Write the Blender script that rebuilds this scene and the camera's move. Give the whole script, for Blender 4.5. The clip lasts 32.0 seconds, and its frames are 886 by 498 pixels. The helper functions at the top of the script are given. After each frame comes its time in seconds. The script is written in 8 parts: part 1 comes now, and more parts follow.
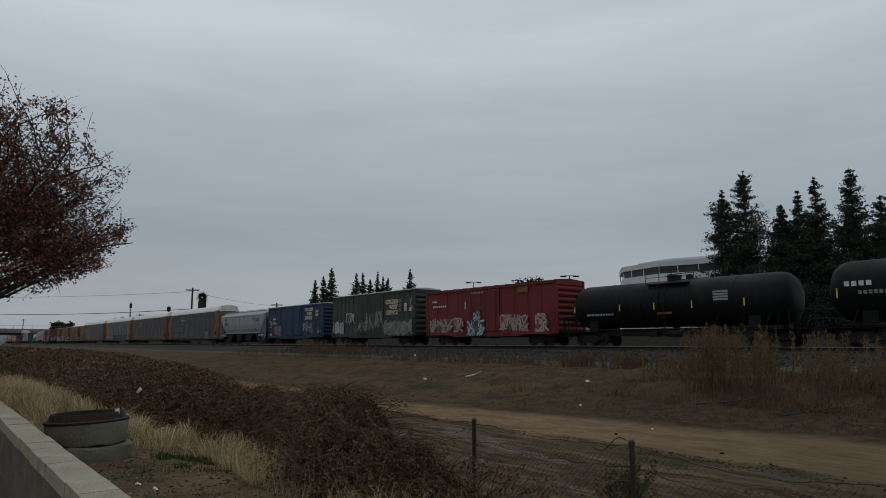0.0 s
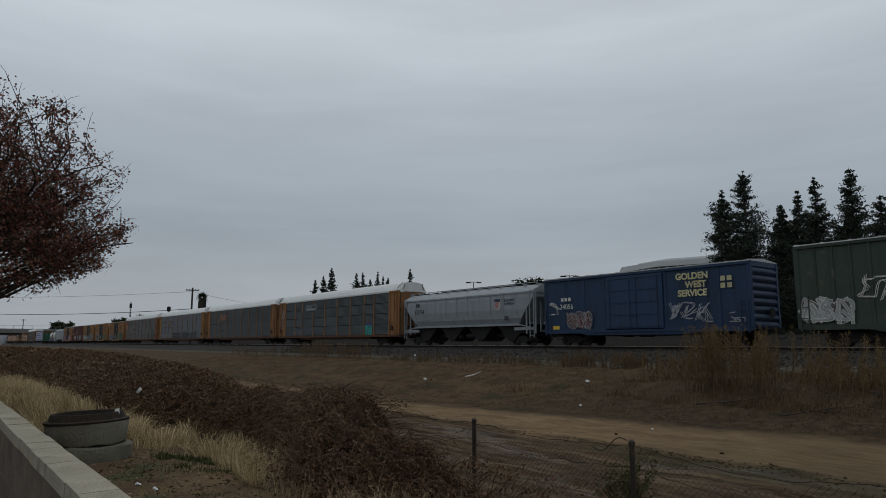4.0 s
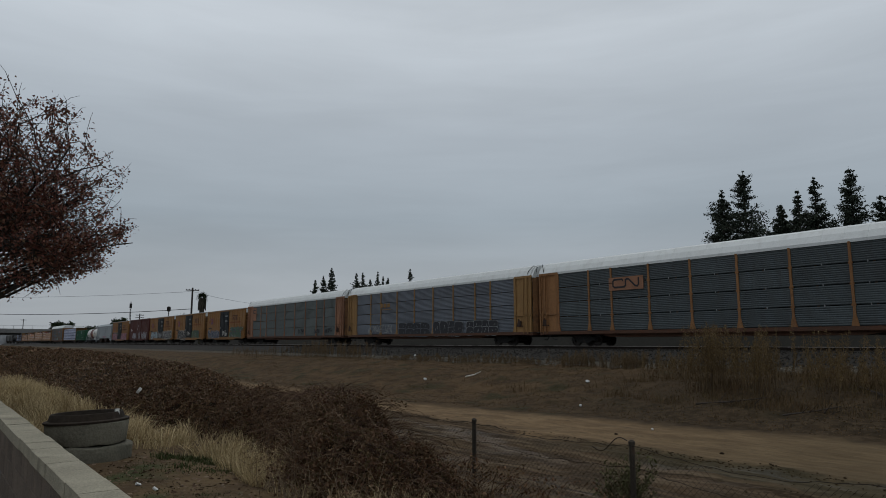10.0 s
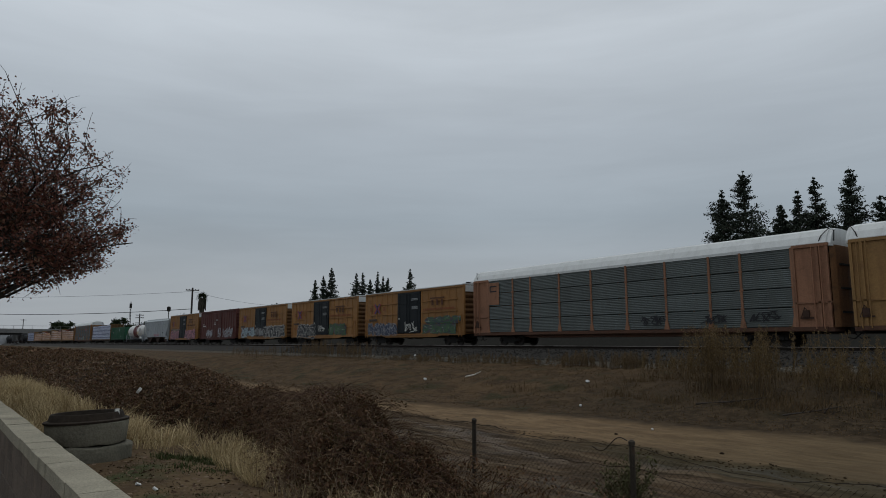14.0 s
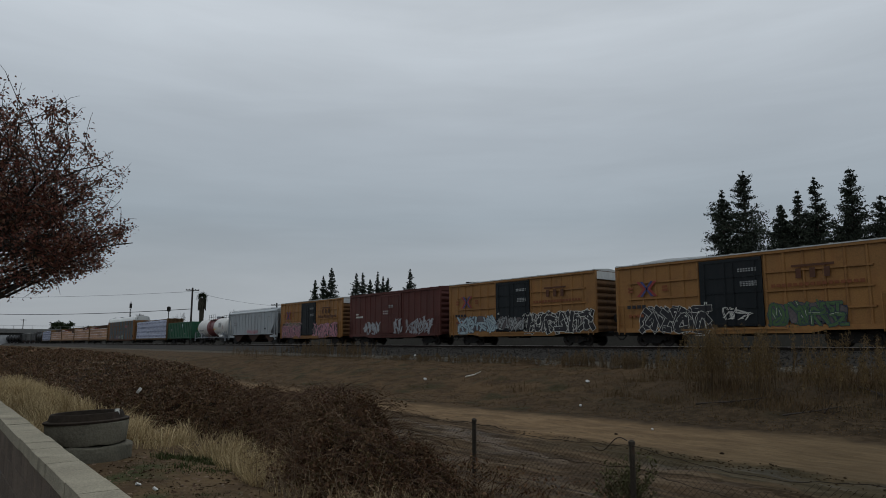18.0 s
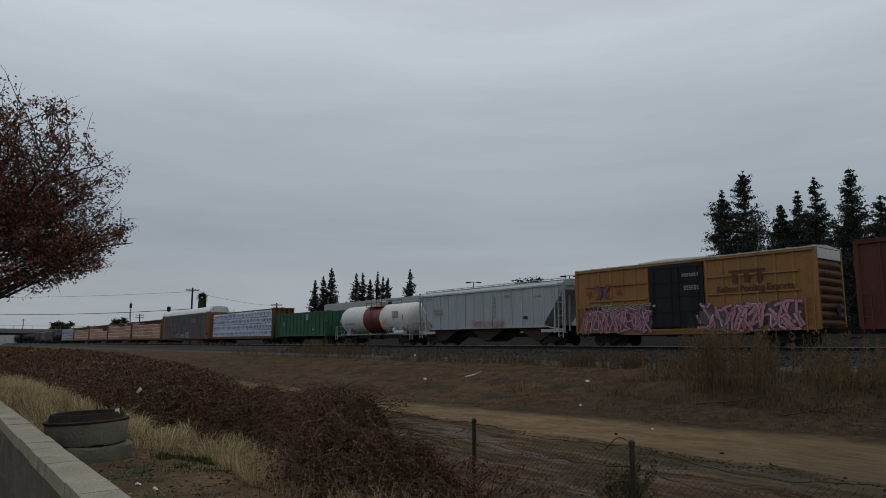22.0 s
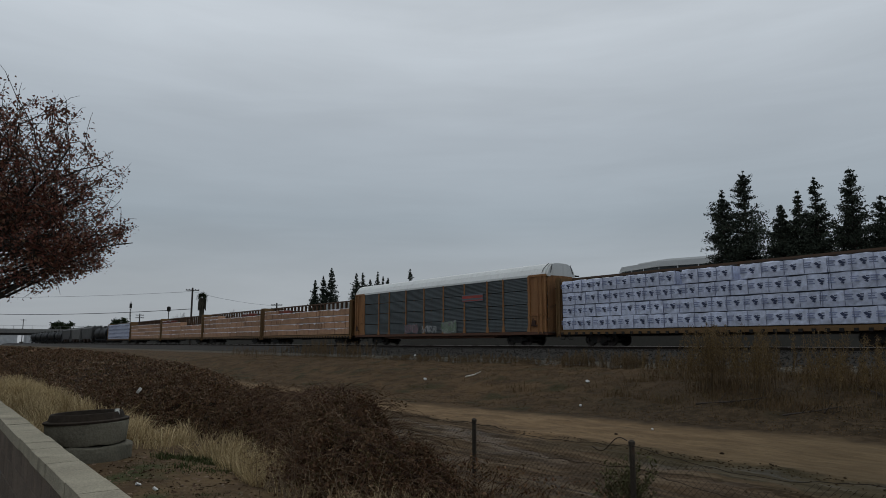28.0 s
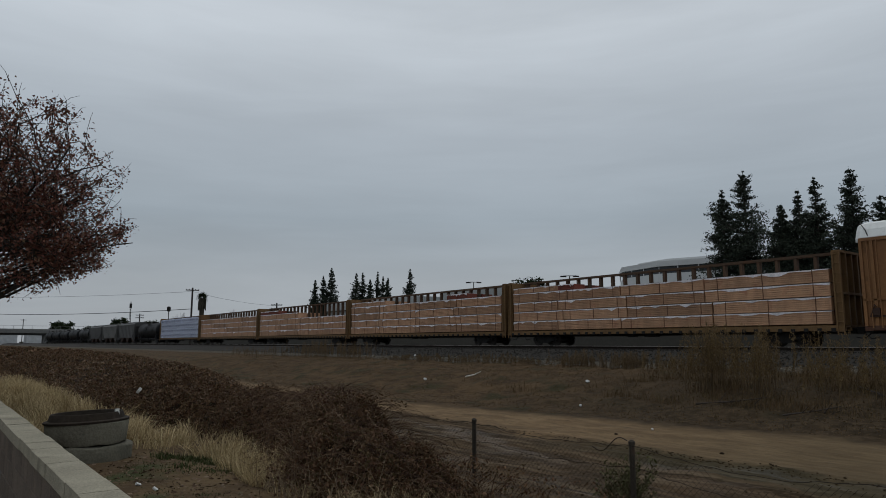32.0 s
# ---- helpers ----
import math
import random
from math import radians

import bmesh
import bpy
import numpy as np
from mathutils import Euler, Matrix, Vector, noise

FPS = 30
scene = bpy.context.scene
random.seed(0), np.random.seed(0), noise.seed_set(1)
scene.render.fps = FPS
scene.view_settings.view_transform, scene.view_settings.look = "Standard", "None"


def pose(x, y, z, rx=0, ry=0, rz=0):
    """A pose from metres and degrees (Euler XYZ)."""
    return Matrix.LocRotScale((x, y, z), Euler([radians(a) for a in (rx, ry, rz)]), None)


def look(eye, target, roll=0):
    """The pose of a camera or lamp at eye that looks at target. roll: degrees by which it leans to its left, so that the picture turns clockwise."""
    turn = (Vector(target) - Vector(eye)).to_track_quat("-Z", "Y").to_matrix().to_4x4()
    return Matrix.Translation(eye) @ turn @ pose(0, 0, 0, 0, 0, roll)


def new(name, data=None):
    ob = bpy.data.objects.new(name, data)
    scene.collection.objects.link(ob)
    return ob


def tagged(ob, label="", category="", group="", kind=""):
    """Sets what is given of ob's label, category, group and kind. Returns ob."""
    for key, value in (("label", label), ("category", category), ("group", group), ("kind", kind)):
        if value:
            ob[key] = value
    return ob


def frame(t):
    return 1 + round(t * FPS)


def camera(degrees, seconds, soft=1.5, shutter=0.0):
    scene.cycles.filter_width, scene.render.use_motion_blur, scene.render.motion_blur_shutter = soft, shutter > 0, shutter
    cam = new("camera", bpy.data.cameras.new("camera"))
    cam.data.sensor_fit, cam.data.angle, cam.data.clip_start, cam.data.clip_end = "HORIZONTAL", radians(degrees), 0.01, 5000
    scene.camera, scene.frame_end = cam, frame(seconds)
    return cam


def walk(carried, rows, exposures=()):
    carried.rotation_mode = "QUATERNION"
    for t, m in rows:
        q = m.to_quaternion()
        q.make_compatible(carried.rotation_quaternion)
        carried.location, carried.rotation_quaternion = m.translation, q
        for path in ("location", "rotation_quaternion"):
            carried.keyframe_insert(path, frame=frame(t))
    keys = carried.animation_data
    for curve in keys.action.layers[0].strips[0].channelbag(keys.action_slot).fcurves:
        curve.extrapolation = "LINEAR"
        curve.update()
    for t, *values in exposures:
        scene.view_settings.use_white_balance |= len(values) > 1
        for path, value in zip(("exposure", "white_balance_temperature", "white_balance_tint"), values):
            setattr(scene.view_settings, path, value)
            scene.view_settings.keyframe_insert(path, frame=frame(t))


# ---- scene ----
# Plan: x runs along the railway (the train goes towards +x), y away from the camera, z up.
EYE = (0.0, 0.0, 1.65)
AIM, TILT = 37.4, 8.02
RAIL = 1.43
TRACK_Y = 36.9
cam = camera(67.3, 32.0, soft=0.9)
level = math.cos(radians(TILT))
ahead = Vector((-math.cos(radians(AIM)) * level, math.sin(radians(AIM)) * level, math.sin(radians(TILT))))
SHOT = look(EYE, Vector(EYE) + ahead)
walk(cam, [(0.0, SHOT), (32.0, SHOT)], exposures=[(0.0, 0.0), (32.0, 0.0)])

# ---- light: an even overcast sky, with a faint broad sun behind the cloud ----
world = bpy.data.worlds.new("overcast_sky")
scene.world = world
world.use_nodes = True
wt = world.node_tree


def wnode(kind, **sets):
    n = wt.nodes.new(kind)
    for k, v in sets.items():
        n.inputs[k].default_value = v
    return n


w_bg = wt.nodes["Background"]
w_co = wnode("ShaderNodeTexCoord")
w_sep = wnode("ShaderNodeSeparateXYZ")
wt.links.new(w_co.outputs["Generated"], w_sep.inputs[0])
w_ramp = wnode("ShaderNodeValToRGB")
ramp = w_ramp.color_ramp
STOPS = [(0.0, (0.335, 0.362, 0.392)), (0.085, (0.362, 0.396, 0.428)), (0.18, (0.322, 0.372, 0.416)), (0.30, (0.405, 0.454, 0.503)), (0.44, (0.555, 0.605, 0.655)), (1.0, (0.44, 0.475, 0.515))]
ramp.elements[0].position, ramp.elements[0].color = STOPS[0][0], (*STOPS[0][1], 1)
ramp.elements[1].position, ramp.elements[1].color = STOPS[-1][0], (*STOPS[-1][1], 1)
for at, c in STOPS[1:-1]:
    ramp.elements.new(at).color = (*c, 1)
wt.links.new(w_sep.outputs["Z"], w_ramp.inputs["Fac"])
w_map = wnode("ShaderNodeMapping")
w_map.inputs["Scale"].default_value = (1.0, 1.0, 3.2)
wt.links.new(w_co.outputs["Generated"], w_map.inputs["Vector"])
w_cloud = wnode("ShaderNodeTexNoise", Scale=1.7, Detail=4.0, Roughness=0.5)
wt.links.new(w_map.outputs[0], w_cloud.inputs["Vector"])
w_rng = wnode("ShaderNodeMapRange")
for k, v in (("From Min", 0.25), ("From Max", 0.75), ("To Min", 0.93), ("To Max", 1.07)):
    w_rng.inputs[k].default_value = v
wt.links.new(w_cloud.outputs["Fac"], w_rng.inputs["Value"])
# long thin layers in the cloud, drawn out along the horizon
w_flat = wnode("ShaderNodeMapping")
w_flat.inputs["Scale"].default_value = (1.0, 1.0, 8.0)
w_flat.inputs["Rotation"].default_value = (radians(3), radians(-4), 0)
wt.links.new(w_co.outputs["Generated"], w_flat.inputs["Vector"])
w_layer = wnode("ShaderNodeTexNoise", Scale=2.6, Detail=6.0, Roughness=0.55)
w_layer.inputs["Distortion"].default_value = 0.4
wt.links.new(w_flat.outputs[0], w_layer.inputs["Vector"])
w_thick = wnode("ShaderNodeMapRange")
for k, v in (("From Min", 0.3), ("From Max", 0.7), ("To Min", 0.945), ("To Max", 1.055)):
    w_thick.inputs[k].default_value = v
wt.links.new(w_layer.outputs["Fac"], w_thick.inputs["Value"])
w_both = wt.nodes.new("ShaderNodeMath")
w_both.operation = "MULTIPLY"
wt.links.new(w_rng.outputs[0], w_both.inputs[0])
wt.links.new(w_thick.outputs[0], w_both.inputs[1])
w_mul = wt.nodes.new("ShaderNodeVectorMath")
w_mul.operation = "SCALE"
wt.links.new(w_ramp.outputs["Color"], w_mul.inputs[0])
wt.links.new(w_both.outputs[0], w_mul.inputs["Scale"])
w_sky = wt.nodes.new("ShaderNodeTexSky")
w_sky.sky_type, w_sky.sun_disc = "NISHITA", False
w_sky.sun_elevation, w_sky.sun_rotation = radians(78), radians(307)
w_thin = wt.nodes.new("ShaderNodeVectorMath")
w_thin.operation = "SCALE"
w_thin.inputs["Scale"].default_value = 0.05
wt.links.new(w_sky.outputs["Color"], w_thin.inputs[0])
w_mix = wt.nodes.new("ShaderNodeMix")
w_mix.data_type = "RGBA"
w_mix.inputs["Factor"].default_value = 0.94
wt.links.new(w_thin.outputs[0], w_mix.inputs["A"])
# the cloud is a little thinner towards the open right-hand side of the low sky
w_dot = wt.nodes.new("ShaderNodeVectorMath")
w_dot.operation = "DOT_PRODUCT"
w_dot.inputs[1].default_value = (0.6, 0.8, 0.0)
wt.links.new(w_co.outputs["Generated"], w_dot.inputs[0])
w_low = wnode("ShaderNodeMapRange")
for k, v in (("From Min", 0.05), ("From Max", 0.42), ("To Min", 0.06), ("To Max", -0.07)):
    w_low.inputs[k].default_value = v
wt.links.new(w_sep.outputs["Z"], w_low.inputs["Value"])
w_side = wt.nodes.new("ShaderNodeMath")
w_side.operation = "MULTIPLY_ADD"
wt.links.new(w_dot.outputs["Value"], w_side.inputs[0])
wt.links.new(w_low.outputs[0], w_side.inputs[1])
w_side.inputs[2].default_value = 1.0
w_lean = wt.nodes.new("ShaderNodeVectorMath")
w_lean.operation = "SCALE"
wt.links.new(w_mul.outputs[0], w_lean.inputs[0])
wt.links.new(w_side.outputs[0], w_lean.inputs["Scale"])
wt.links.new(w_lean.outputs[0], w_mix.inputs["B"])
wt.links.new(w_mix.outputs["Result"], w_bg.inputs["Color"])
w_bg.inputs["Strength"].default_value = 1.0
sun = new("sun", bpy.data.lights.new("sun", "SUN"))
sun.data.energy, sun.data.angle, sun.data.color = 0.5, radians(40), (1.0, 0.97, 0.93)
sun.matrix_world = look((0, 0, 50), (8, -6, 0))


# ---- materials ----
def mat(name, col, rough=0.75, metal=0.0, var=0.22, big=0.6, fine=14.0, bump=0.15, streak=0.0, dirt=(0.05, 0.04, 0.03), spots=0.0, spot_col=(0.1, 0.04, 0.02), each=0.1, spec=0.3):
    """A painted or raw surface with broad and fine variation, vertical dirt streaks and worn spots."""
    m = bpy.data.materials.new(name)
    m.use_nodes = True
    t = m.node_tree
    b = t.nodes["Principled BSDF"]
    b.inputs["Metallic"].default_value = metal
    b.inputs["Specular IOR Level"].default_value = spec
    co = t.nodes.new("ShaderNodeTexCoord")
    info = t.nodes.new("ShaderNodeObjectInfo")
    shift = t.nodes.new("ShaderNodeVectorMath")
    shift.operation = "MULTIPLY_ADD"
    shift.inputs[1].default_value = (37.0, 11.0, 23.0)
    t.links.new(info.outputs["Random"], shift.inputs[0])
    t.links.new(co.outputs["Object"], shift.inputs[2])

    def tex(scale, detail, stretch=(1, 1, 1)):
        mp = t.nodes.new("ShaderNodeMapping")
        mp.inputs["Scale"].default_value = stretch
        t.links.new(shift.outputs[0], mp.inputs["Vector"])
        n = t.nodes.new("ShaderNodeTexNoise")
        n.inputs["Scale"].default_value, n.inputs["Detail"].default_value = scale, detail
        t.links.new(mp.outputs[0], n.inputs["Vector"])
        return n.outputs["Fac"]

    def remap(sock, a, c, lo, hi):
        r = t.nodes.new("ShaderNodeMapRange")
        for k, v in (("From Min", a), ("From Max", c), ("To Min", lo), ("To Max", hi)):
            r.inputs[k].default_value = v
        t.links.new(sock, r.inputs["Value"])
        return r.outputs[0]

    def mixed(fac, a, c):
        n = t.nodes.new("ShaderNodeMix")
        n.data_type = "RGBA"
        t.links.new(fac, n.inputs["Factor"])
        for k, v in (("A", a), ("B", c)):
            if isinstance(v, tuple):
                n.inputs[k].default_value = (*v, 1)
            else:
                t.links.new(v, n.inputs[k])
        return n.outputs["Result"]

    broad, grain = tex(big, 4.0), tex(fine, 3.0)
    both = t.nodes.new("ShaderNodeMath")
    both.operation = "ADD"
    t.links.new(broad, both.inputs[0])
    t.links.new(grain, both.inputs[1])
    lo, hi = tuple(c * (1 - var) for c in col), tuple(min(1, c * (1 + var)) for c in col)
    out = mixed(remap(both.outputs[0], 0.65, 1.35, 0, 1), lo, hi)
    if streak:
        out = mixed(remap(tex(3.0, 3.0, (1.0, 1.0, 0.12)), 0.48, 0.75, 0, streak), out, dirt)
    if spots:
        out = mixed(remap(tex(1.7, 6.0), 0.58, 0.68, 0, spots), out, spot_col)
    if each:
        hsv = t.nodes.new("ShaderNodeHueSaturation")
        t.links.new(remap(info.outputs["Random"], 0, 1, 1 - each, 1 + each), hsv.inputs["Value"])
        t.links.new(out, hsv.inputs["Color"])
        out = hsv.outputs[0]
    t.links.new(out, b.inputs["Base Color"])
    t.links.new(remap(broad, 0.3, 0.7, max(0.05, rough - 0.1), min(1, rough + 0.1)), b.inputs["Roughness"])
    if bump:
        bp = t.nodes.new("ShaderNodeBump")
        bp.inputs["Strength"].default_value, bp.inputs["Distance"].default_value = bump, 0.02
        t.links.new(grain, bp.inputs["Height"])
        t.links.new(bp.outputs[0], b.inputs["Normal"])
    return m


def leaf_mat(name, cols, rough=0.65, patch=0.0):
    """Leaves and stalks: each island takes its own shade between the given colours."""
    m = bpy.data.materials.new(name)
    m.use_nodes = True
    t = m.node_tree
    b = t.nodes["Principled BSDF"]
    b.inputs["Roughness"].default_value = rough
    b.inputs["Specular IOR Level"].default_value = 0.08
    g = t.nodes.new("ShaderNodeNewGeometry")
    r = t.nodes.new("ShaderNodeValToRGB")
    e = r.color_ramp.elements
    e[0].color, e[1].color = (*cols[0], 1), (*cols[-1], 1)
    for i, c in enumerate(cols[1:-1]):
        e.new((i + 1) / (len(cols) - 1)).color = (*c, 1)
    fac = g.outputs["Random Per Island"]
    if patch:
        co, n, a = t.nodes.new("ShaderNodeTexCoord"), t.nodes.new("ShaderNodeTexNoise"), t.nodes.new("ShaderNodeMix")
        n.inputs["Scale"].default_value = 0.7
        a.inputs["Factor"].default_value = patch
        t.links.new(co.outputs["Object"], n.inputs["Vector"])
        t.links.new(fac, a.inputs["A"])
        t.links.new(n.outputs["Fac"], a.inputs["B"])
        fac = a.outputs["Result"]
    t.links.new(fac, r.inputs["Fac"])
    t.links.new(r.outputs[0], b.inputs["Base Color"])
    return m


STEEL_DARK = mat("dark_steel", (0.013, 0.012, 0.011), 0.8, var=0.4, spots=0.5, spot_col=(0.05, 0.03, 0.02))
WHEEL_STEEL = mat("wheel_steel", (0.03, 0.025, 0.022), 0.6, 0.3)
RUST = mat("rusty_steel", (0.11, 0.05, 0.03), 0.85, spots=0.5)
RAIL_STEEL = mat("rail_steel", (0.30, 0.27, 0.25), 0.3, 0.8)
BLACK = mat("black_paint", (0.0072, 0.0076, 0.0088), 0.55, spec=0.1, streak=0.3, dirt=(0.022, 0.021, 0.02))
RED = mat("red_paint", (0.1485, 0.0162, 0.018), 0.6, streak=0.45, dirt=(0.09, 0.02, 0.02), spots=0.25)
GREEN = mat("green_paint", (0.040, 0.056, 0.042), 0.65, streak=0.5, dirt=(0.03, 0.03, 0.025), spots=0.4, spot_col=(0.12, 0.11, 0.08))
BLUE = mat("blue_paint", (0.018, 0.042, 0.090), 0.6, streak=0.5, dirt=(0.02, 0.025, 0.035), spots=0.3, spot_col=(0.04, 0.03, 0.03))
BROWN = mat("brown_paint", (0.0924, 0.0299, 0.0246), 0.7, streak=0.5, dirt=(0.05, 0.02, 0.015), spots=0.3)
YELLOW = mat("yellow_paint", (0.2565, 0.1278, 0.0405), 0.62, streak=0.45, dirt=(0.22, 0.09, 0.03), spots=0.25)
NAVY = mat("navy_door_paint", (0.0102, 0.0136, 0.0161), 0.6, spec=0.2, streak=0.3, dirt=(0.035, 0.035, 0.035))
ORANGE = mat("orange_rack_paint", (0.245, 0.12, 0.048), 0.7, streak=0.5, dirt=(0.16, 0.06, 0.03), spots=0.35)
SALMON = mat("faded_rack_paint", (0.2668, 0.1334, 0.0782), 0.75, streak=0.5, dirt=(0.13, 0.06, 0.035), spots=0.35)
TAN = mat("tan_rack_paint", (0.2565, 0.1472, 0.057), 0.75, streak=0.45, dirt=(0.14, 0.07, 0.03), spots=0.3)
RACK_SILL = mat("brown_sill_paint", (0.095, 0.045, 0.028), 0.8, streak=0.4, spots=0.4)
ROOF_WHITE = mat("white_roof", (0.60, 0.62, 0.61), 0.55, var=0.08, streak=0.25, dirt=(0.32, 0.32, 0.30))
ROOF_GALV = mat("galvanised_roof", (0.42, 0.43, 0.42), 0.5, 0.3, spots=0.2, spot_col=(0.25, 0.2, 0.16))
SCREEN_DARK = mat("dark_rack_screen", (0.064, 0.076, 0.080), 0.65, 0.0, var=0.25, streak=0.45, dirt=(0.05, 0.05, 0.05))
SCREEN_BLUE = mat("bluish_rack_screen", (0.115, 0.127, 0.1472), 0.6, 0.0, streak=0.4, dirt=(0.09, 0.09, 0.10))
SCREEN_GREEN = mat("greenish_rack_screen", (0.098, 0.112, 0.108), 0.65, 0.0, streak=0.3, dirt=(0.07, 0.07, 0.06))
HOPPER_GREY = mat("grey_hopper_paint", (0.235, 0.255, 0.272), 0.55, streak=0.4, dirt=(0.13, 0.13, 0.13), var=0.1)
HOPPER_PALE = mat("pale_hopper_paint", (0.3348, 0.3674, 0.386), 0.6, streak=0.45, dirt=(0.22, 0.22, 0.20), var=0.1, spots=0.2, spot_col=(0.25, 0.2, 0.16))
TANK_WHITE = mat("white_tank_paint", (0.5208, 0.5208, 0.5022), 0.45, streak=0.35, dirt=(0.34, 0.30, 0.26), var=0.08)
TANK_RED = mat("red_band_paint", (0.13, 0.026, 0.026), 0.45, streak=0.35, dirt=(0.10, 0.03, 0.03))
GOND_GREEN = mat("green_gondola_paint", (0.017, 0.0833, 0.0442), 0.6, streak=0.45, dirt=(0.03, 0.06, 0.035), spots=0.25, spot_col=(0.05, 0.05, 0.03))
BEAM_TAN = mat("tan_beam_paint", (0.1445, 0.0833, 0.034), 0.75, streak=0.45, dirt=(0.10, 0.05, 0.025), spots=0.4)
BEAM_DARK = mat("dark_beam_steel", (0.062, 0.036, 0.020), 0.8, streak=0.4, spots=0.4)
WRAP_WHITE = mat("white_lumber_wrap", (0.500, 0.541, 0.670), 0.4, var=0.26, big=2.5, fine=6.0, bump=1.0, each=0.1)
WRAP_MARK = mat("dark_blue_print", (0.035, 0.045, 0.09), 0.5)
WRAP_SEAM = mat("strap_steel", (0.20, 0.22, 0.30), 0.6, var=0.3)
WRAP_PALE = mat("pale_blue_print", (0.20, 0.23, 0.36), 0.5)
LUMBER = mat("sawn_lumber", (0.405, 0.240, 0.145), 0.8, var=0.3, big=1.6, fine=30.0, each=0.22, spots=0.4, spot_col=(0.30, 0.125, 0.075), streak=0.3, dirt=(0.20, 0.10, 0.06))
LUMBER_TOP = mat("lumber_wrap_edge", (0.68, 0.64, 0.66), 0.6, var=0.3, big=3.0)
RED_WOOD = mat("red_stained_lumber", (0.15, 0.045, 0.03), 0.8, var=0.25, fine=30.0)
CHUTE = mat("chute_steel", (0.045, 0.025, 0.018), 0.85, spots=0.4)
MARK_WHITE = mat("white_marking", (0.52, 0.52, 0.48), 0.65, var=0.25, spots=0.45, spot_col=(0.3, 0.25, 0.2))
MARK_GREY = mat("grey_marking", (0.26, 0.27, 0.27), 0.7, var=0.3, spots=0.5, spot_col=(0.1, 0.1, 0.1))
MARK_YELLOW = mat("yellow_marking", (0.60, 0.42, 0.05), 0.6, var=0.15)
MARK_CREAM = mat("cream_marking", (0.50, 0.46, 0.27), 0.65, var=0.25, spots=0.4, spot_col=(0.2, 0.18, 0.12))
MARK_BLACK = mat("black_marking", (0.02, 0.02, 0.024), 0.6)
MARK_RED = mat("red_marking", (0.27, 0.05, 0.042), 0.65, var=0.25, spots=0.3, spot_col=(0.2, 0.09, 0.04))
MARK_BLUE = mat("blue_marking", (0.06, 0.062, 0.16), 0.65, var=0.25)
MARK_RUST = mat("faded_red_marking", (0.20, 0.065, 0.026), 0.7, var=0.25)
OLIVE_SPRAY = mat("pale_olive_spray", (0.16, 0.165, 0.11), 0.7, var=0.4, big=1.2, spots=0.6, spot_col=(0.05, 0.06, 0.045))
MARK_BROWN = mat("dark_brown_marking", (0.085, 0.034, 0.018), 0.7, var=0.25)
SPRAY_PINK = mat("pink_spray", (0.40, 0.18, 0.21), 0.65, var=0.3, spots=0.4, spot_col=(0.14, 0.06, 0.08))
SPRAY_PALE = mat("pale_spray", (0.36, 0.26, 0.23), 0.7, var=0.35, spots=0.5, spot_col=(0.25, 0.08, 0.07))
SPRAY_CYAN = mat("pale_blue_spray", (0.32, 0.41, 0.44), 0.65, var=0.3, spots=0.4, spot_col=(0.12, 0.15, 0.18))
SPRAY_GREEN = mat("green_spray", (0.065, 0.125, 0.05), 0.6, var=0.3)
SPRAY_DEEP = mat("dark_blue_spray", (0.035, 0.045, 0.075), 0.6, var=0.3)
SPRAY_WASH = mat("dull_spray_wash", (0.10, 0.085, 0.085), 0.7, var=0.35, big=2.0, fine=9.0, spots=0.5, spot_col=(0.05, 0.04, 0.045))
FADED_PINK = mat("faded_pink_block", (0.20, 0.115, 0.125), 0.7, var=0.3, spots=0.4, spot_col=(0.1, 0.08, 0.07))
# yellow darkened for the shade on the car ends, with dirt streaks on top
END_SHADE_GRIME = mat("shaded_grimy_yellow_end", (0.135, 0.070, 0.030), 0.8, var=0.35, streak=0.7, dirt=(0.045, 0.028, 0.016), spots=0.4, spot_col=(0.05, 0.03, 0.02))
# rack orange dimmed as shade on the end doors, plus dirt streaks and spots
DOOR_SHADE_GRIME = mat("shaded_grimy_end_door", (0.190, 0.095, 0.042), 0.85, var=0.4, streak=0.5, dirt=(0.045, 0.028, 0.018), spots=0.5, spot_col=(0.05, 0.03, 0.02))
SPRAY_TEAL = mat("teal_spray", (0.02, 0.32, 0.27), 0.6, var=0.2)
SPRAY_GREY = mat("grey_spray", (0.30, 0.31, 0.33), 0.6, var=0.25)


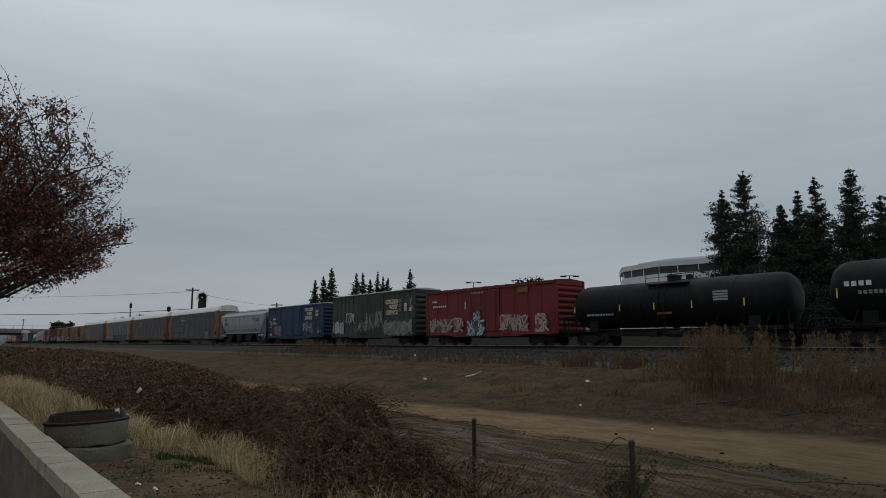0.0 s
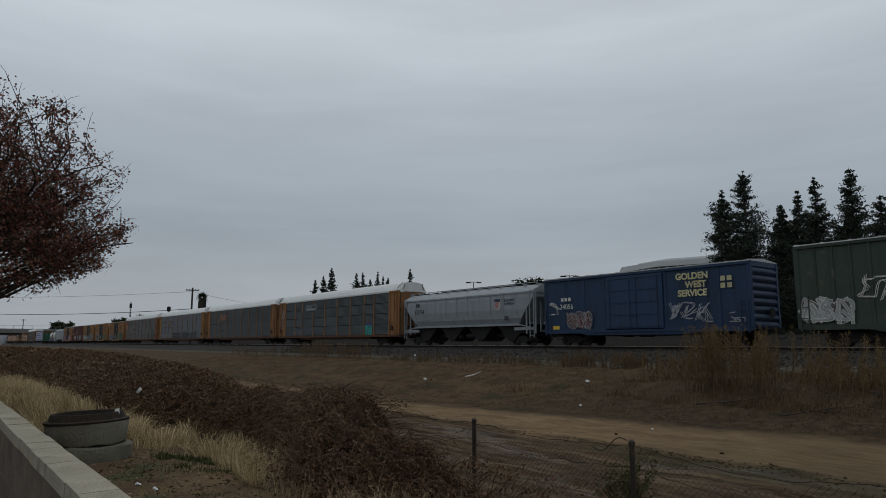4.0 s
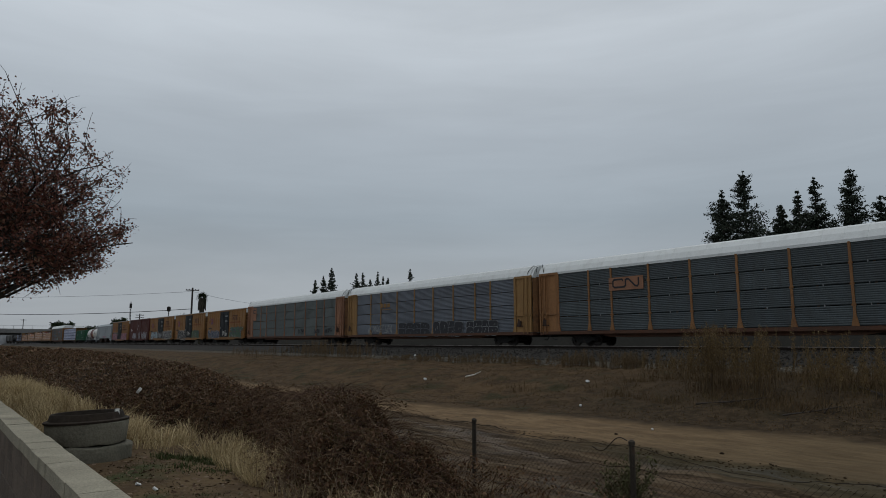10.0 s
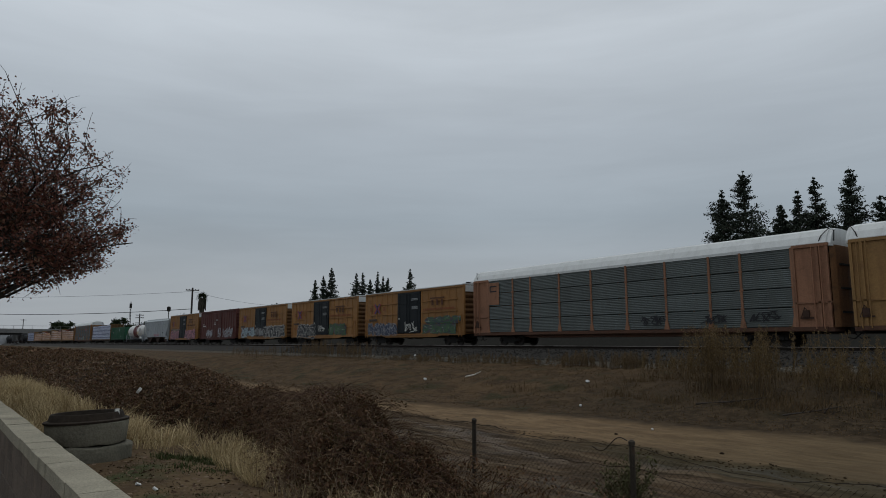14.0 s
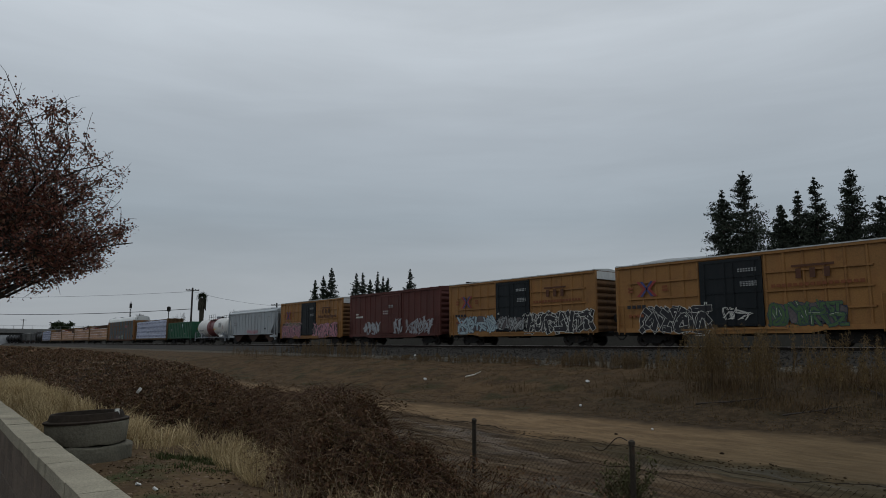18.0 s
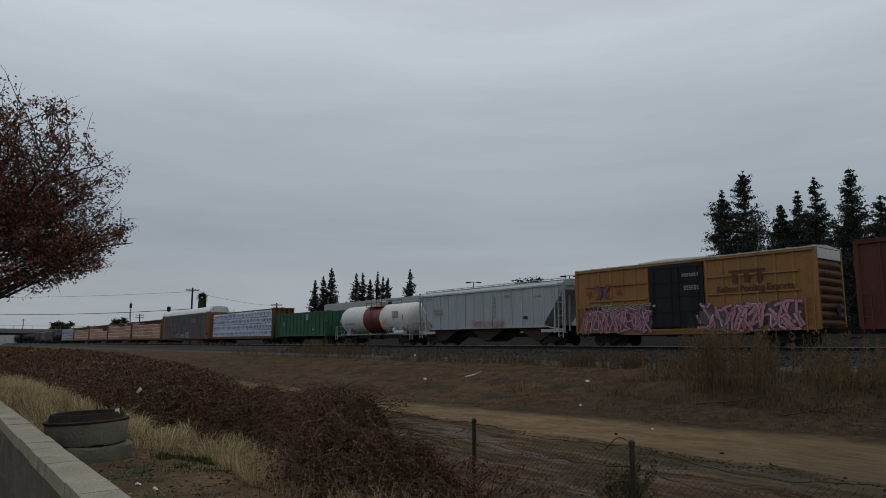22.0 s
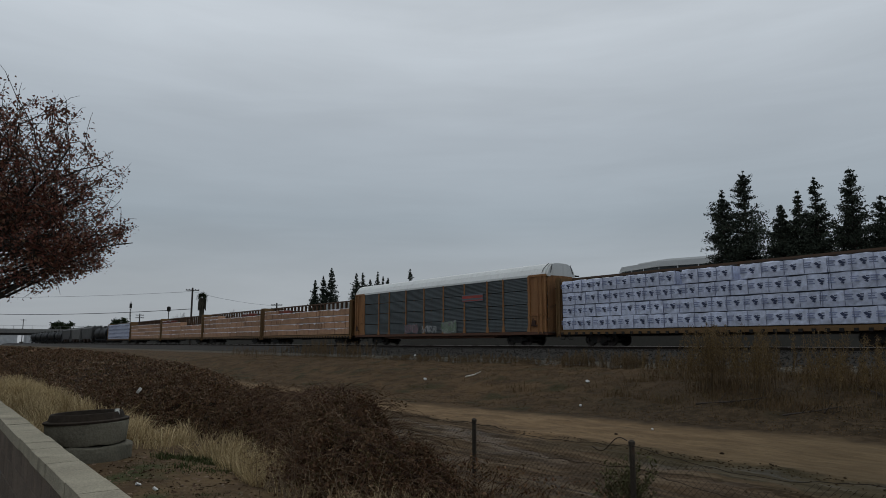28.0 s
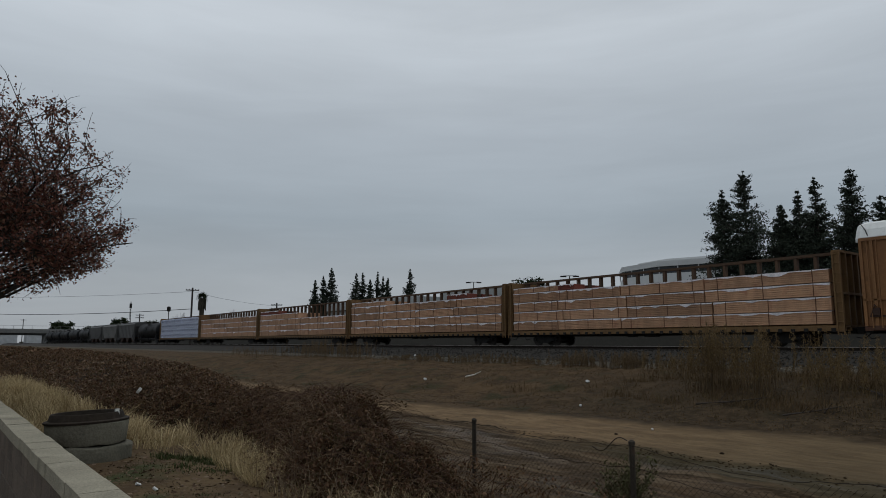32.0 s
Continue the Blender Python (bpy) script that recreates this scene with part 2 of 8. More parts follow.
# ---- mesh helpers ----
class Geo:
    """Collects quads, prisms and tubes into one mesh."""

    def __init__(self):
        self.v, self.f = [], []

    def box(self, x0, x1, y0, y1, z0, z1):
        k = len(self.v)
        self.v += [(x0, y0, z0), (x1, y0, z0), (x1, y1, z0), (x0, y1, z0), (x0, y0, z1), (x1, y0, z1), (x1, y1, z1), (x0, y1, z1)]
        self.f += [tuple(k + i for i in q) for q in ((0, 3, 2, 1), (4, 5, 6, 7), (0, 1, 5, 4), (1, 2, 6, 5), (2, 3, 7, 6), (3, 0, 4, 7))]
        return self

    def prism(self, pts, axis, a, b):
        """A polygon in the plane across axis, drawn out from a to b."""
        k, n = len(self.v), len(pts)
        put = {"x": lambda p, d: (d, p[0], p[1]), "y": lambda p, d: (p[0], d, p[1]), "z": lambda p, d: (p[0], p[1], d)}[axis]
        self.v += [put(p, a) for p in pts] + [put(p, b) for p in pts]
        self.f += [(k + i, k + (i + 1) % n, k + n + (i + 1) % n, k + n + i) for i in range(n)]
        self.f += [tuple(range(k + n - 1, k - 1, -1)), tuple(range(k + n, k + 2 * n))]
        return self

    def tube(self, pts, radii, sides=5, caps=True):
        k = len(self.v)
        pts = [Vector(p) for p in pts]
        if not isinstance(radii, (list, tuple)):
            radii = [radii] * len(pts)
        for i, p in enumerate(pts):
            d = (pts[min(i + 1, len(pts) - 1)] - pts[max(i - 1, 0)]).normalized()
            u = d.orthogonal().normalized()
            w = d.cross(u)
            for s in range(sides):
                a = 2 * math.pi * s / sides
                self.v.append(tuple(p + radii[i] * (math.cos(a) * u + math.sin(a) * w)))
        for i in range(len(pts) - 1):
            for s in range(sides):
                a, b = k + i * sides + s, k + i * sides + (s + 1) % sides
                self.f.append((a, b, b + sides, a + sides))
        if caps:
            e = k + (len(pts) - 1) * sides
            self.f += [tuple(range(k + sides - 1, k - 1, -1)), tuple(range(e, e + sides))]
        return self

    def lathe(self, prof, axis="x", sides=24, at=(0, 0, 0)):
        """Turn a list of (along, radius) round an axis."""
        k = len(self.v)
        for d, r in prof:
            for s in range(sides):
                a = 2 * math.pi * s / sides
                c, q = r * math.cos(a), r * math.sin(a)
                p = {"x": (d, c, q), "y": (c, d, q), "z": (c, q, d)}[axis]
                self.v.append((p[0] + at[0], p[1] + at[1], p[2] + at[2]))
        for i in range(len(prof) - 1):
            for s in range(sides):
                a, b = k + i * sides + s, k + i * sides + (s + 1) % sides
                self.f.append((a, b, b + sides, a + sides))
        e = k + (len(prof) - 1) * sides
        self.f += [tuple(range(k + sides - 1, k - 1, -1)), tuple(range(e, e + sides))]
        return self

    def quad(self, *p):
        k = len(self.v)
        self.v += [tuple(q) for q in p]
        self.f.append(tuple(range(k, k + len(p))))
        return self

    def mesh(self, name, material, smooth=False):
        me = bpy.data.meshes.new(name)
        me.from_pydata(self.v, [], self.f)
        bm = bmesh.new()
        bm.from_mesh(me)
        if len(bm.faces) < 60000:
            bmesh.ops.recalc_face_normals(bm, faces=bm.faces)
        bm.to_mesh(me)
        bm.free()
        me.materials.append(material)
        if smooth:
            me.shade_smooth()
            me.set_sharp_from_angle(angle=radians(35))
        return me


def raw_mesh(name, verts, faces, material):
    me = bpy.data.meshes.new(name)
    me.from_pydata(np.asarray(verts).tolist(), [], np.asarray(faces).tolist())
    me.materials.append(material)
    return me


def part(name, data, material=None, parent=None, label="", at=(0, 0, 0), turn=0, smooth=False):
    """One mesh object under a thing or a part."""
    me = data.mesh(name, material, smooth) if isinstance(data, Geo) else data
    ob = new(name, me)
    ob.parent = parent
    ob.location = at
    if turn:
        ob.rotation_euler = (0, 0, radians(turn))
    if label:
        ob["label"] = label
    return ob


def thing(name, label, category, at=(0, 0, 0), turn=0, group="", kind=""):
    ob = new(name)
    ob.location = at
    ob.rotation_euler = (0, 0, radians(turn))
    ob.empty_display_size = 0.2
    return tagged(ob, label, category, group, kind)


def letters(words, size, material, depth=0.004, bold=0.0):
    """Words as a flat mesh, standing in the xz plane and read from the -y side."""
    cu = bpy.data.curves.new("words", "FONT")
    cu.body, cu.size, cu.extrude, cu.align_x, cu.offset = words, size, depth, "CENTER", bold
    tmp = bpy.data.objects.new("words", cu)
    me = bpy.data.meshes.new_from_object(tmp)
    bpy.data.objects.remove(tmp)
    me.transform(Matrix.Rotation(radians(90), 4, "X"))
    me.materials.clear()
    me.materials.append(material)
    return me


SHARED = {}


def shared(key, build):
    if key not in SHARED:
        SHARED[key] = build()
    return SHARED[key]


# ---- the ground ----
LEVELS = [(-400, 0.0), (0.92, 0.0), (3.0, -0.06), (5.5, -0.5), (7.0, -0.8), (11.0, -0.98), (14.5, -0.95), (19.3, -0.88), (21.0, -0.62), (24.5, 0.02), (28.0, 0.22), (32.3, 0.30), (34.5, 0.75), (39.4, 0.75), (42.0, 0.45), (60.0, 0.45), (900.0, 0.45)]
LEVEL_Y, LEVEL_Z = [p[0] for p in LEVELS], [p[1] for p in LEVELS]


def ground_z(x, y):
    z = float(np.interp(y, LEVEL_Y, LEVEL_Z))
    if 1.2 < y < 33 and -140 < x < 20:
        z += 0.05 * noise.noise((x * 0.5, y * 0.5, 0.3)) + 0.025 * noise.noise((x * 1.9, y * 1.9, 7.0))
        if 20 < y < 33:
            z += 0.16 * noise.noise((x * 0.35, y * 0.45, 3.1)) + 0.10 * noise.noise((x * 1.1, y * 1.1, 9.1)) + 0.05 * noise.noise((x * 2.7, y * 2.7, 4.1))
        if 7.2 < y < 14.4:
            wob = y + 0.35 * math.sin(x * 0.13) + 0.15 * noise.noise((x * 0.4, y, 1.0))
            z -= 0.10 * (math.exp(-((wob - 9.0) / 0.22) ** 2) + math.exp(-((wob - 10.7) / 0.22) ** 2) + 0.7 * math.exp(-((wob - 11.9) / 0.3) ** 2) + 0.8 * math.exp(-((wob - 13.5) / 0.3) ** 2))
            z += 0.045 * noise.noise((x * 1.2, y * 4.0, 6.0)) + 0.03 * noise.noise((x * 4.0, y * 6.0, 8.0))
            z += 0.05 * math.exp(-((wob - 9.45) / 0.15) ** 2) + 0.05 * math.exp(-((wob - 11.1) / 0.15) ** 2)
    return z


def ground_mat():
    m = bpy.data.materials.new("bare_earth")
    m.use_nodes = True
    t = m.node_tree
    b = t.nodes["Principled BSDF"]
    b.inputs["Specular IOR Level"].default_value = 0.1
    co = t.nodes.new("ShaderNodeTexCoord")
    sep = t.nodes.new("ShaderNodeSeparateXYZ")
    t.links.new(co.outputs["Object"], sep.inputs[0])

    def tex(scale, detail=5.0, stretch=(1, 1, 1)):
        mp = t.nodes.new("ShaderNodeMapping")
        mp.inputs["Scale"].default_value = stretch
        t.links.new(co.outputs["Object"], mp.inputs["Vector"])
        n = t.nodes.new("ShaderNodeTexNoise")
        n.inputs["Scale"].default_value, n.inputs["Detail"].default_value = scale, detail
        t.links.new(mp.outputs[0], n.inputs["Vector"])
        return n.outputs["Fac"]

    def rng(sock, a, c, lo=0.0, hi=1.0):
        r = t.nodes.new("ShaderNodeMapRange")
        r.interpolation_type = "SMOOTHSTEP"
        for k, v in (("From Min", a), ("From Max", c), ("To Min", lo), ("To Max", hi)):
            r.inputs[k].default_value = v
        t.links.new(sock, r.inputs["Value"])
        return r.outputs[0]

    def op(kind, a, c):
        n = t.nodes.new("ShaderNodeMath")
        n.operation = kind
        for i, v in enumerate((a, c)):
            if isinstance(v, (int, float)):
                n.inputs[i].default_value = v
            else:
                t.links.new(v, n.inputs[i])
        return n.outputs[0]

    def mix(fac, a, c):
        n = t.nodes.new("ShaderNodeMix")
        n.data_type = "RGBA"
        t.links.new(fac, n.inputs["Factor"])
        for k, v in (("A", a), ("B", c)):
            if isinstance(v, tuple):
                n.inputs[k].default_value = (*v, 1)
            else:
                t.links.new(v, n.inputs[k])
        return n.outputs["Result"]

    # the dirt road, the muddy ruts and the bank are told apart by their distance from the wall, with uneven edges
    wob = op("ADD", sep.outputs["Y"], op("MULTIPLY", op("SUBTRACT", tex(0.35, 6.0), 0.5), 1.7))
    wob = op("ADD", wob, op("MULTIPLY", op("SUBTRACT", tex(1.7, 6.0), 0.5), 1.1))
    wob = op("ADD", wob, op("MULTIPLY", op("SUBTRACT", tex(6.0, 6.0), 0.5), 0.5))
    fine, mid = tex(9.0, 6.0), tex(1.1, 5.0)
    soil = mix(rng(mid, 0.35, 0.65), (0.064, 0.042, 0.023), (0.114, 0.078, 0.041))
    moss = mix(rng(tex(0.9, 4.0), 0.52, 0.66), soil, (0.046, 0.050, 0.021))
    mud = mix(rng(tex(1.9, 8.0, (0.16, 1.6, 1.0)), 0.40, 0.62), (0.032, 0.021, 0.011), (0.085, 0.056, 0.031))
    road = mix(rng(tex(1.5, 12.0, (0.6, 1.2, 1.0)), 0.30, 0.70), (0.119, 0.077, 0.040), (0.187, 0.126, 0.068))
    road = mix(op("MULTIPLY", rng(tex(0.7, 11.0, (0.3, 1.3, 1.0)), 0.52, 0.74), 0.55), road, (0.072, 0.050, 0.030))
    road = mix(op("MULTIPLY", rng(tex(8.0, 7.0, (0.4, 1.3, 1.0)), 0.55, 0.68), 0.6), road, (0.060, 0.042, 0.026))
    road = mix(op("MULTIPLY", rng(tex(24.0, 4.0), 0.58, 0.70), 0.35), road, (0.21, 0.16, 0.10))
    road = mix(op("MULTIPLY", rng(sep.outputs["X"], -15.0, -6.0), 0.55), road, mix(rng(tex(3.0, 8.0, (0.3, 1.4, 1.0)), 0.35, 0.65), (0.056, 0.042, 0.023), (0.105, 0.080, 0.045)))
    bank = mix(rng(mid, 0.3, 0.7), (0.038, 0.024, 0.012), (0.087, 0.055, 0.028))
    bank = mix(op("MULTIPLY", rng(tex(6.0, 6.0), 0.5, 0.66), 0.6), bank, (0.104, 0.070, 0.038))
    bank = mix(rng(tex(0.5, 5.0), 0.55, 0.7), bank, (0.034, 0.031, 0.014))
    bank = mix(op("MULTIPLY", rng(sep.outputs["X"], -26.0, -13.0), 0.75), bank, mix(rng(tex(3.0, 6.0), 0.4, 0.6), (0.022, 0.016, 0.009), (0.048, 0.034, 0.020)))
    stone = mix(rng(fine, 0.4, 0.65), (0.050, 0.044, 0.034), (0.125, 0.112, 0.090))
    far = mix(rng(tex(0.05, 5.0), 0.4, 0.6), (0.08, 0.077, 0.07), (0.12, 0.115, 0.105))
    mud = mix(op("MULTIPLY", rng(tex(2.6, 9.0, (0.14, 1.9, 1.0)), 0.52, 0.66), 0.75), mud, (0.142, 0.105, 0.066))
    mud = mix(op("MULTIPLY", rng(tex(16.0, 5.0, (0.4, 1.0, 1.0)), 0.48, 0.62), 0.55), mud, (0.092, 0.064, 0.038))
    # a damp olive ditch runs along the foot of the dirt road
    ditch = op("MULTIPLY", rng(wob, 12.3, 12.9), rng(sep.outputs["X"], -15.0, -9.0))
    mud = mix(op("MULTIPLY", ditch, 0.85), mud, mix(rng(tex(2.2, 8.0, (0.3, 1.5, 1.0)), 0.35, 0.65), (0.026, 0.022, 0.010), (0.058, 0.046, 0.024)))
    col = mix(rng(wob, 3.0, 5.0), moss, soil)
    col = mix(rng(wob, 6.6, 7.6), col, mud)
    col = mix(rng(wob, 14.0, 14.6), col, road)
    col = mix(rng(op("SUBTRACT", wob, rng(sep.outputs["X"], -26.0, -5.0, 16.7, 19.3)), -0.9, 0.6), col, bank)
    col = mix(rng(sep.outputs["Y"], 30.8, 31.6), col, stone)
    col = mix(rng(sep.outputs["Y"], 41.0, 43.0), col, far)
    speck = op("MULTIPLY", rng(tex(30.0, 3.0), 0.68, 0.74), 0.5)
    col = mix(speck, col, (0.12, 0.098, 0.068))
    t.links.new(col, b.inputs["Base Color"])
    wet = op("MULTIPLY", op("MULTIPLY", rng(wob, 7.0, 8.5), rng(wob, 14.5, 13.5)), rng(tex(0.6, 3.0, (0.4, 1.5, 1.0)), 0.52, 0.62))
    rough = t.nodes.new("ShaderNodeMapRange")
    rough.inputs["To Min"].default_value, rough.inputs["To Max"].default_value = 0.95, 0.55
    t.links.new(wet, rough.inputs["Value"])
    t.links.new(rough.outputs[0], b.inputs["Roughness"])
    bp = t.nodes.new("ShaderNodeBump")
    bp.inputs["Strength"].default_value, bp.inputs["Distance"].default_value = 0.9, 0.06
    t.links.new(op("ADD", op("MULTIPLY", fine, 0.6), tex(2.5, 6.0)), bp.inputs["Height"])
    t.links.new(bp.outputs[0], b.inputs["Normal"])
    return m


def build_ground():
    xs = [-1500, -900, -500, -300, -200, -150, -120, -100, -85] + [-75 + i * 1.0 for i in range(30)] + [-45 + i * 0.5 for i in range(40)] + [-25 + i * 0.22 for i in range(128)] + [3.5, 4.5, 6, 8, 11, 15, 22, 40, 90, 250, 900]
    ys = [-600, -150, -40, -12, -4, -1.5, 0.0, 0.6] + [0.92 + i * 0.3 for i in range(21)] + [7.2 + i * 0.11 for i in range(67)] + [14.6 + i * 0.33 for i in range(54)] + [32.4, 33, 33.6, 34.2, 34.5, 36, 38, 39.4, 40.5, 42, 46, 52, 60, 80, 120, 200, 400, 900, 1500]
    v = [(x, y, ground_z(x, y)) for x in xs for y in ys]
    n = len(ys)
    f = [(i * n + j, (i + 1) * n + j, (i + 1) * n + j + 1, i * n + j + 1) for i in range(len(xs) - 1) for j in range(n - 1)]
    me = raw_mesh("ground", v, f, ground_mat())
    me.shade_smooth()
    tagged(new("ground", me), "brown earth with a dirt road, muddy ruts and a bank", "ground", kind="structure")


build_ground()

# ---- the railway ----
BALLAST = mat("grey_ballast", (0.032, 0.029, 0.025), 0.95, var=0.35, big=2.0, fine=22.0, bump=0.8)
g = Geo().prism([(32.6, 0.1), (33.4, 0.62), (34.6, 1.16), (35.4, 1.24), (38.4, 1.24), (39.2, 1.16), (40.6, 0.4)], "x", -1400, 400)
tagged(new("ballast_bed", g.mesh("ballast_bed", BALLAST)), "raised bed of dark grey crushed stone", "track bed", kind="structure")


def stones(name, label, count, x0, x1, place, lo, hi, material, seed):
    """Loose stones, each an uneven little block."""
    rnd = np.random.RandomState(seed)
    base = np.array([(-1, -1, -1), (1, -1, -1), (1, 1, -1), (-1, 1, -1), (-1, -1, 1), (1, -1, 1), (1, 1, 1), (-1, 1, 1)], float) * 0.5
    fc = np.array([(0, 3, 2, 1), (4, 5, 6, 7), (0, 1, 5, 4), (1, 2, 6, 5), (2, 3, 7, 6), (3, 0, 4, 7)])
    V, F = [], []
    for i in range(count):
        x = rnd.uniform(x0, x1)
        p = place(x, rnd)
        s = rnd.uniform(lo, hi)
        a = rnd.uniform(0, 6.28)
        b = base * (1 + rnd.uniform(-0.3, 0.3, (8, 3))) * s * np.array([1, 0.8, 0.65])
        r = np.array([(math.cos(a), -math.sin(a), 0), (math.sin(a), math.cos(a), 0), (0, 0, 1)])
        V.append(b @ r.T + np.array(p))
        F.append(fc + 8 * i)
    return tagged(new(name, raw_mesh(name, np.concatenate(V), np.concatenate(F), material)), label, "gravel", kind="stuff")


def on_bed(x, rnd):
    y = rnd.uniform(32.7, 35.3)
    return (x, y, float(np.interp(y, [32.6, 33.4, 34.6, 35.4], [0.12, 0.62, 1.16, 1.24])) + 0.02)


def at_toe(x, rnd):
    y = 31.9 + rnd.normal(0, 0.75)
    bare = noise.noise((x * 0.45, y * 0.6, 3.3)) < -0.05 + 0.2 * rnd.rand()
    return (x, y, float(np.interp(y, [31, 32.6, 33.4], [0, 0.12, 0.62])) if y > 32.6 else ground_z(x, y) + (-0.2 if bare else 0.03))


STONE_DARK = mat("ballast_stone", (0.034, 0.031, 0.027), 0.9, var=0.25, fine=6.0)
STONE_PALE = mat("pale_stone", (0.185, 0.168, 0.138), 0.9, var=0.4, fine=5.0)
stones("ballast_stones", "loose dark crushed stones on the track bed", 7000, -75, -8, on_bed, 0.035, 0.08, STONE_DARK, 1)
stones("pale_stones", "strip of pale gravel at the foot of the bed", 7000, -75, -8, at_toe, 0.05, 0.13, STONE_PALE, 2)


def at_ditch(x, rnd):
    y = rnd.normal(14.15, 0.16) if rnd.rand() < 0.45 else rnd.uniform(8.5, 13.8)
    return (x, y, ground_z(x, y) + 0.005)


CLOD = mat("earth_clod", (0.060, 0.043, 0.025), 0.95, var=0.45, fine=6.0, spec=0.05)
stones("earth_clods", "crumbs of brown earth along the dirt road", 1500, -22, -3, at_ditch, 0.012, 0.045, CLOD, 3)


def rail_mesh():
    prof = [(-0.075, 0), (0.075, 0), (0.075, 0.02), (0.012, 0.045), (0.012, 0.13), (0.036, 0.145), (0.036, 0.18), (-0.036, 0.18), (-0.036, 0.145), (-0.012, 0.13), (-0.012, 0.045), (-0.075, 0.02)]
    return Geo().prism([(y, z - 0.18) for y, z in prof], "x", -1400, 400).mesh("rail", RAIL_WEB)


# rust taken almost to black: the shade below the rail head is in this colour
RAIL_WEB = mat("shaded_rusty_rail_web", (0.022, 0.017, 0.014), 0.85, spec=0.1)
me = rail_mesh()
head = Geo().box(-1400, 400, -0.03, 0.03, 0.0, 0.006).box(-1400, 400, -0.039, -0.03, -0.022, 0.004).mesh("running_surface", RAIL_STEEL)
for y in (-0.753, 0.753):
    r = new("rail", me)
    r.location = (0, TRACK_Y + y, RAIL)
    part("running_surface", head, parent=r)
    tagged(r, "worn steel rail of the railway track", "rail", kind="structure")
g = Geo()
for i in range(1150):
    x = -640 + i * 0.6
    g.box(x - 0.11, x + 0.11, TRACK_Y - 1.3, TRACK_Y + 1.3, 1.1, 1.262)
tagged(new("sleepers", g.mesh("sleepers", mat("tie_wood", (0.05, 0.038, 0.03), 0.9, var=0.4))), "dark timber sleepers under the rails", "sleeper", kind="stuff")

# ---- low block wall beside the camera ----
BLOCK = mat("concrete_block", (0.122, 0.098, 0.078), 0.92, var=0.3, big=3.5, fine=60.0, bump=0.7, streak=0.5, dirt=(0.06, 0.05, 0.042), spec=0.15, each=0.14)
CAPS = mat("concrete_cap", (0.285, 0.262, 0.200), 0.92, var=0.3, big=3.0, fine=70.0, bump=0.7, spots=0.55, spot_col=(0.135, 0.122, 0.092), spec=0.1, each=0.025)
MORTAR = mat("mortar", (0.10, 0.09, 0.078), 0.95, var=0.25, fine=60.0)
WALL_N, WALL_F = 0.70, 0.90
wall = thing("wall_low", "low wall of pale concrete blocks with flat caps", "wall", kind="structure")
wall.location, wall.rotation_euler = (0, 0.078, 0), (0, 0, 0.0065)
part("mortar_core", Geo().box(-60, 4.2, WALL_N + 0.012, WALL_F - 0.012, -0.2, 0.70), MORTAR, wall)


def eased(x1, y0, y1, z1, e):
    """A block with eased edges, from x = 0."""
    g = Geo()
    ring = [(y0, 0), (y1, 0), (y1, z1 - e), (y1 - e, z1), (y0 + e, z1), (y0, z1 - e)]
    n = len(ring)
    g.v = [(e, y + (e if y == y0 else -e if y == y1 else 0) * 0.6, z) for y, z in ring] + [(2 * e, y, z) for y, z in ring] + [(x1 - 2 * e, y, z) for y, z in ring] + [(x1 - e, y + (e if y == y0 else -e if y == y1 else 0) * 0.6, z) for y, z in ring]
    for k in range(3):
        g.f += [(k * n + i, k * n + (i + 1) % n, (k + 1) * n + (i + 1) % n, (k + 1) * n + i) for i in range(n)]
    g.f += [tuple(range(n - 1, -1, -1)), tuple(range(3 * n, 4 * n))]
    return g


cap = eased(0.4058, WALL_N - 0.012, WALL_F + 0.012, 0.10, 0.0012).mesh("cap_block", CAPS)
block = eased(0.400, WALL_N, WALL_F, 0.192, 0.006).mesh("block", BLOCK)
rnd = random.Random(4)
for i in range(158):
    x = -60 + i * 0.406
    if x > -26:
        ob = part("cap_block", cap, parent=wall, at=(x, rnd.uniform(-0.003, 0.003), 0.70 + rnd.uniform(-0.003, 0.003)))
    for k in range(4):
        if x > -9 or (k > 1 and x > -24):
            part("block", block, parent=wall, at=(x + (0.203 if k % 2 else 0), rnd.uniform(-0.002, 0.002), -0.1 + k * 0.2))
part("far_blocks", Geo().box(-60, -26.0, WALL_N - 0.012, WALL_F + 0.012, 0.70, 0.80).box(-60, -24.0, WALL_N, WALL_F, -0.1, 0.69), CAPS, wall)

# ---- concrete ring with a lid ----
RING = mat("old_concrete", (0.172, 0.160, 0.122), 0.93, var=0.32, big=1.6, fine=30.0, bump=0.5, streak=0.4, dirt=(0.055, 0.06, 0.045), spots=0.3, spot_col=(0.065, 0.07, 0.055), spec=0.15)
LID = mat("lid_iron", (0.030, 0.023, 0.017), 0.8, var=0.4, spots=0.5, spot_col=(0.06, 0.04, 0.03), spec=0.15)
CX, CY = -11.3, 2.0
ring = thing("concrete_ring", "cracked grey concrete well ring with a dark lid", "well", at=(CX, CY, -0.12))


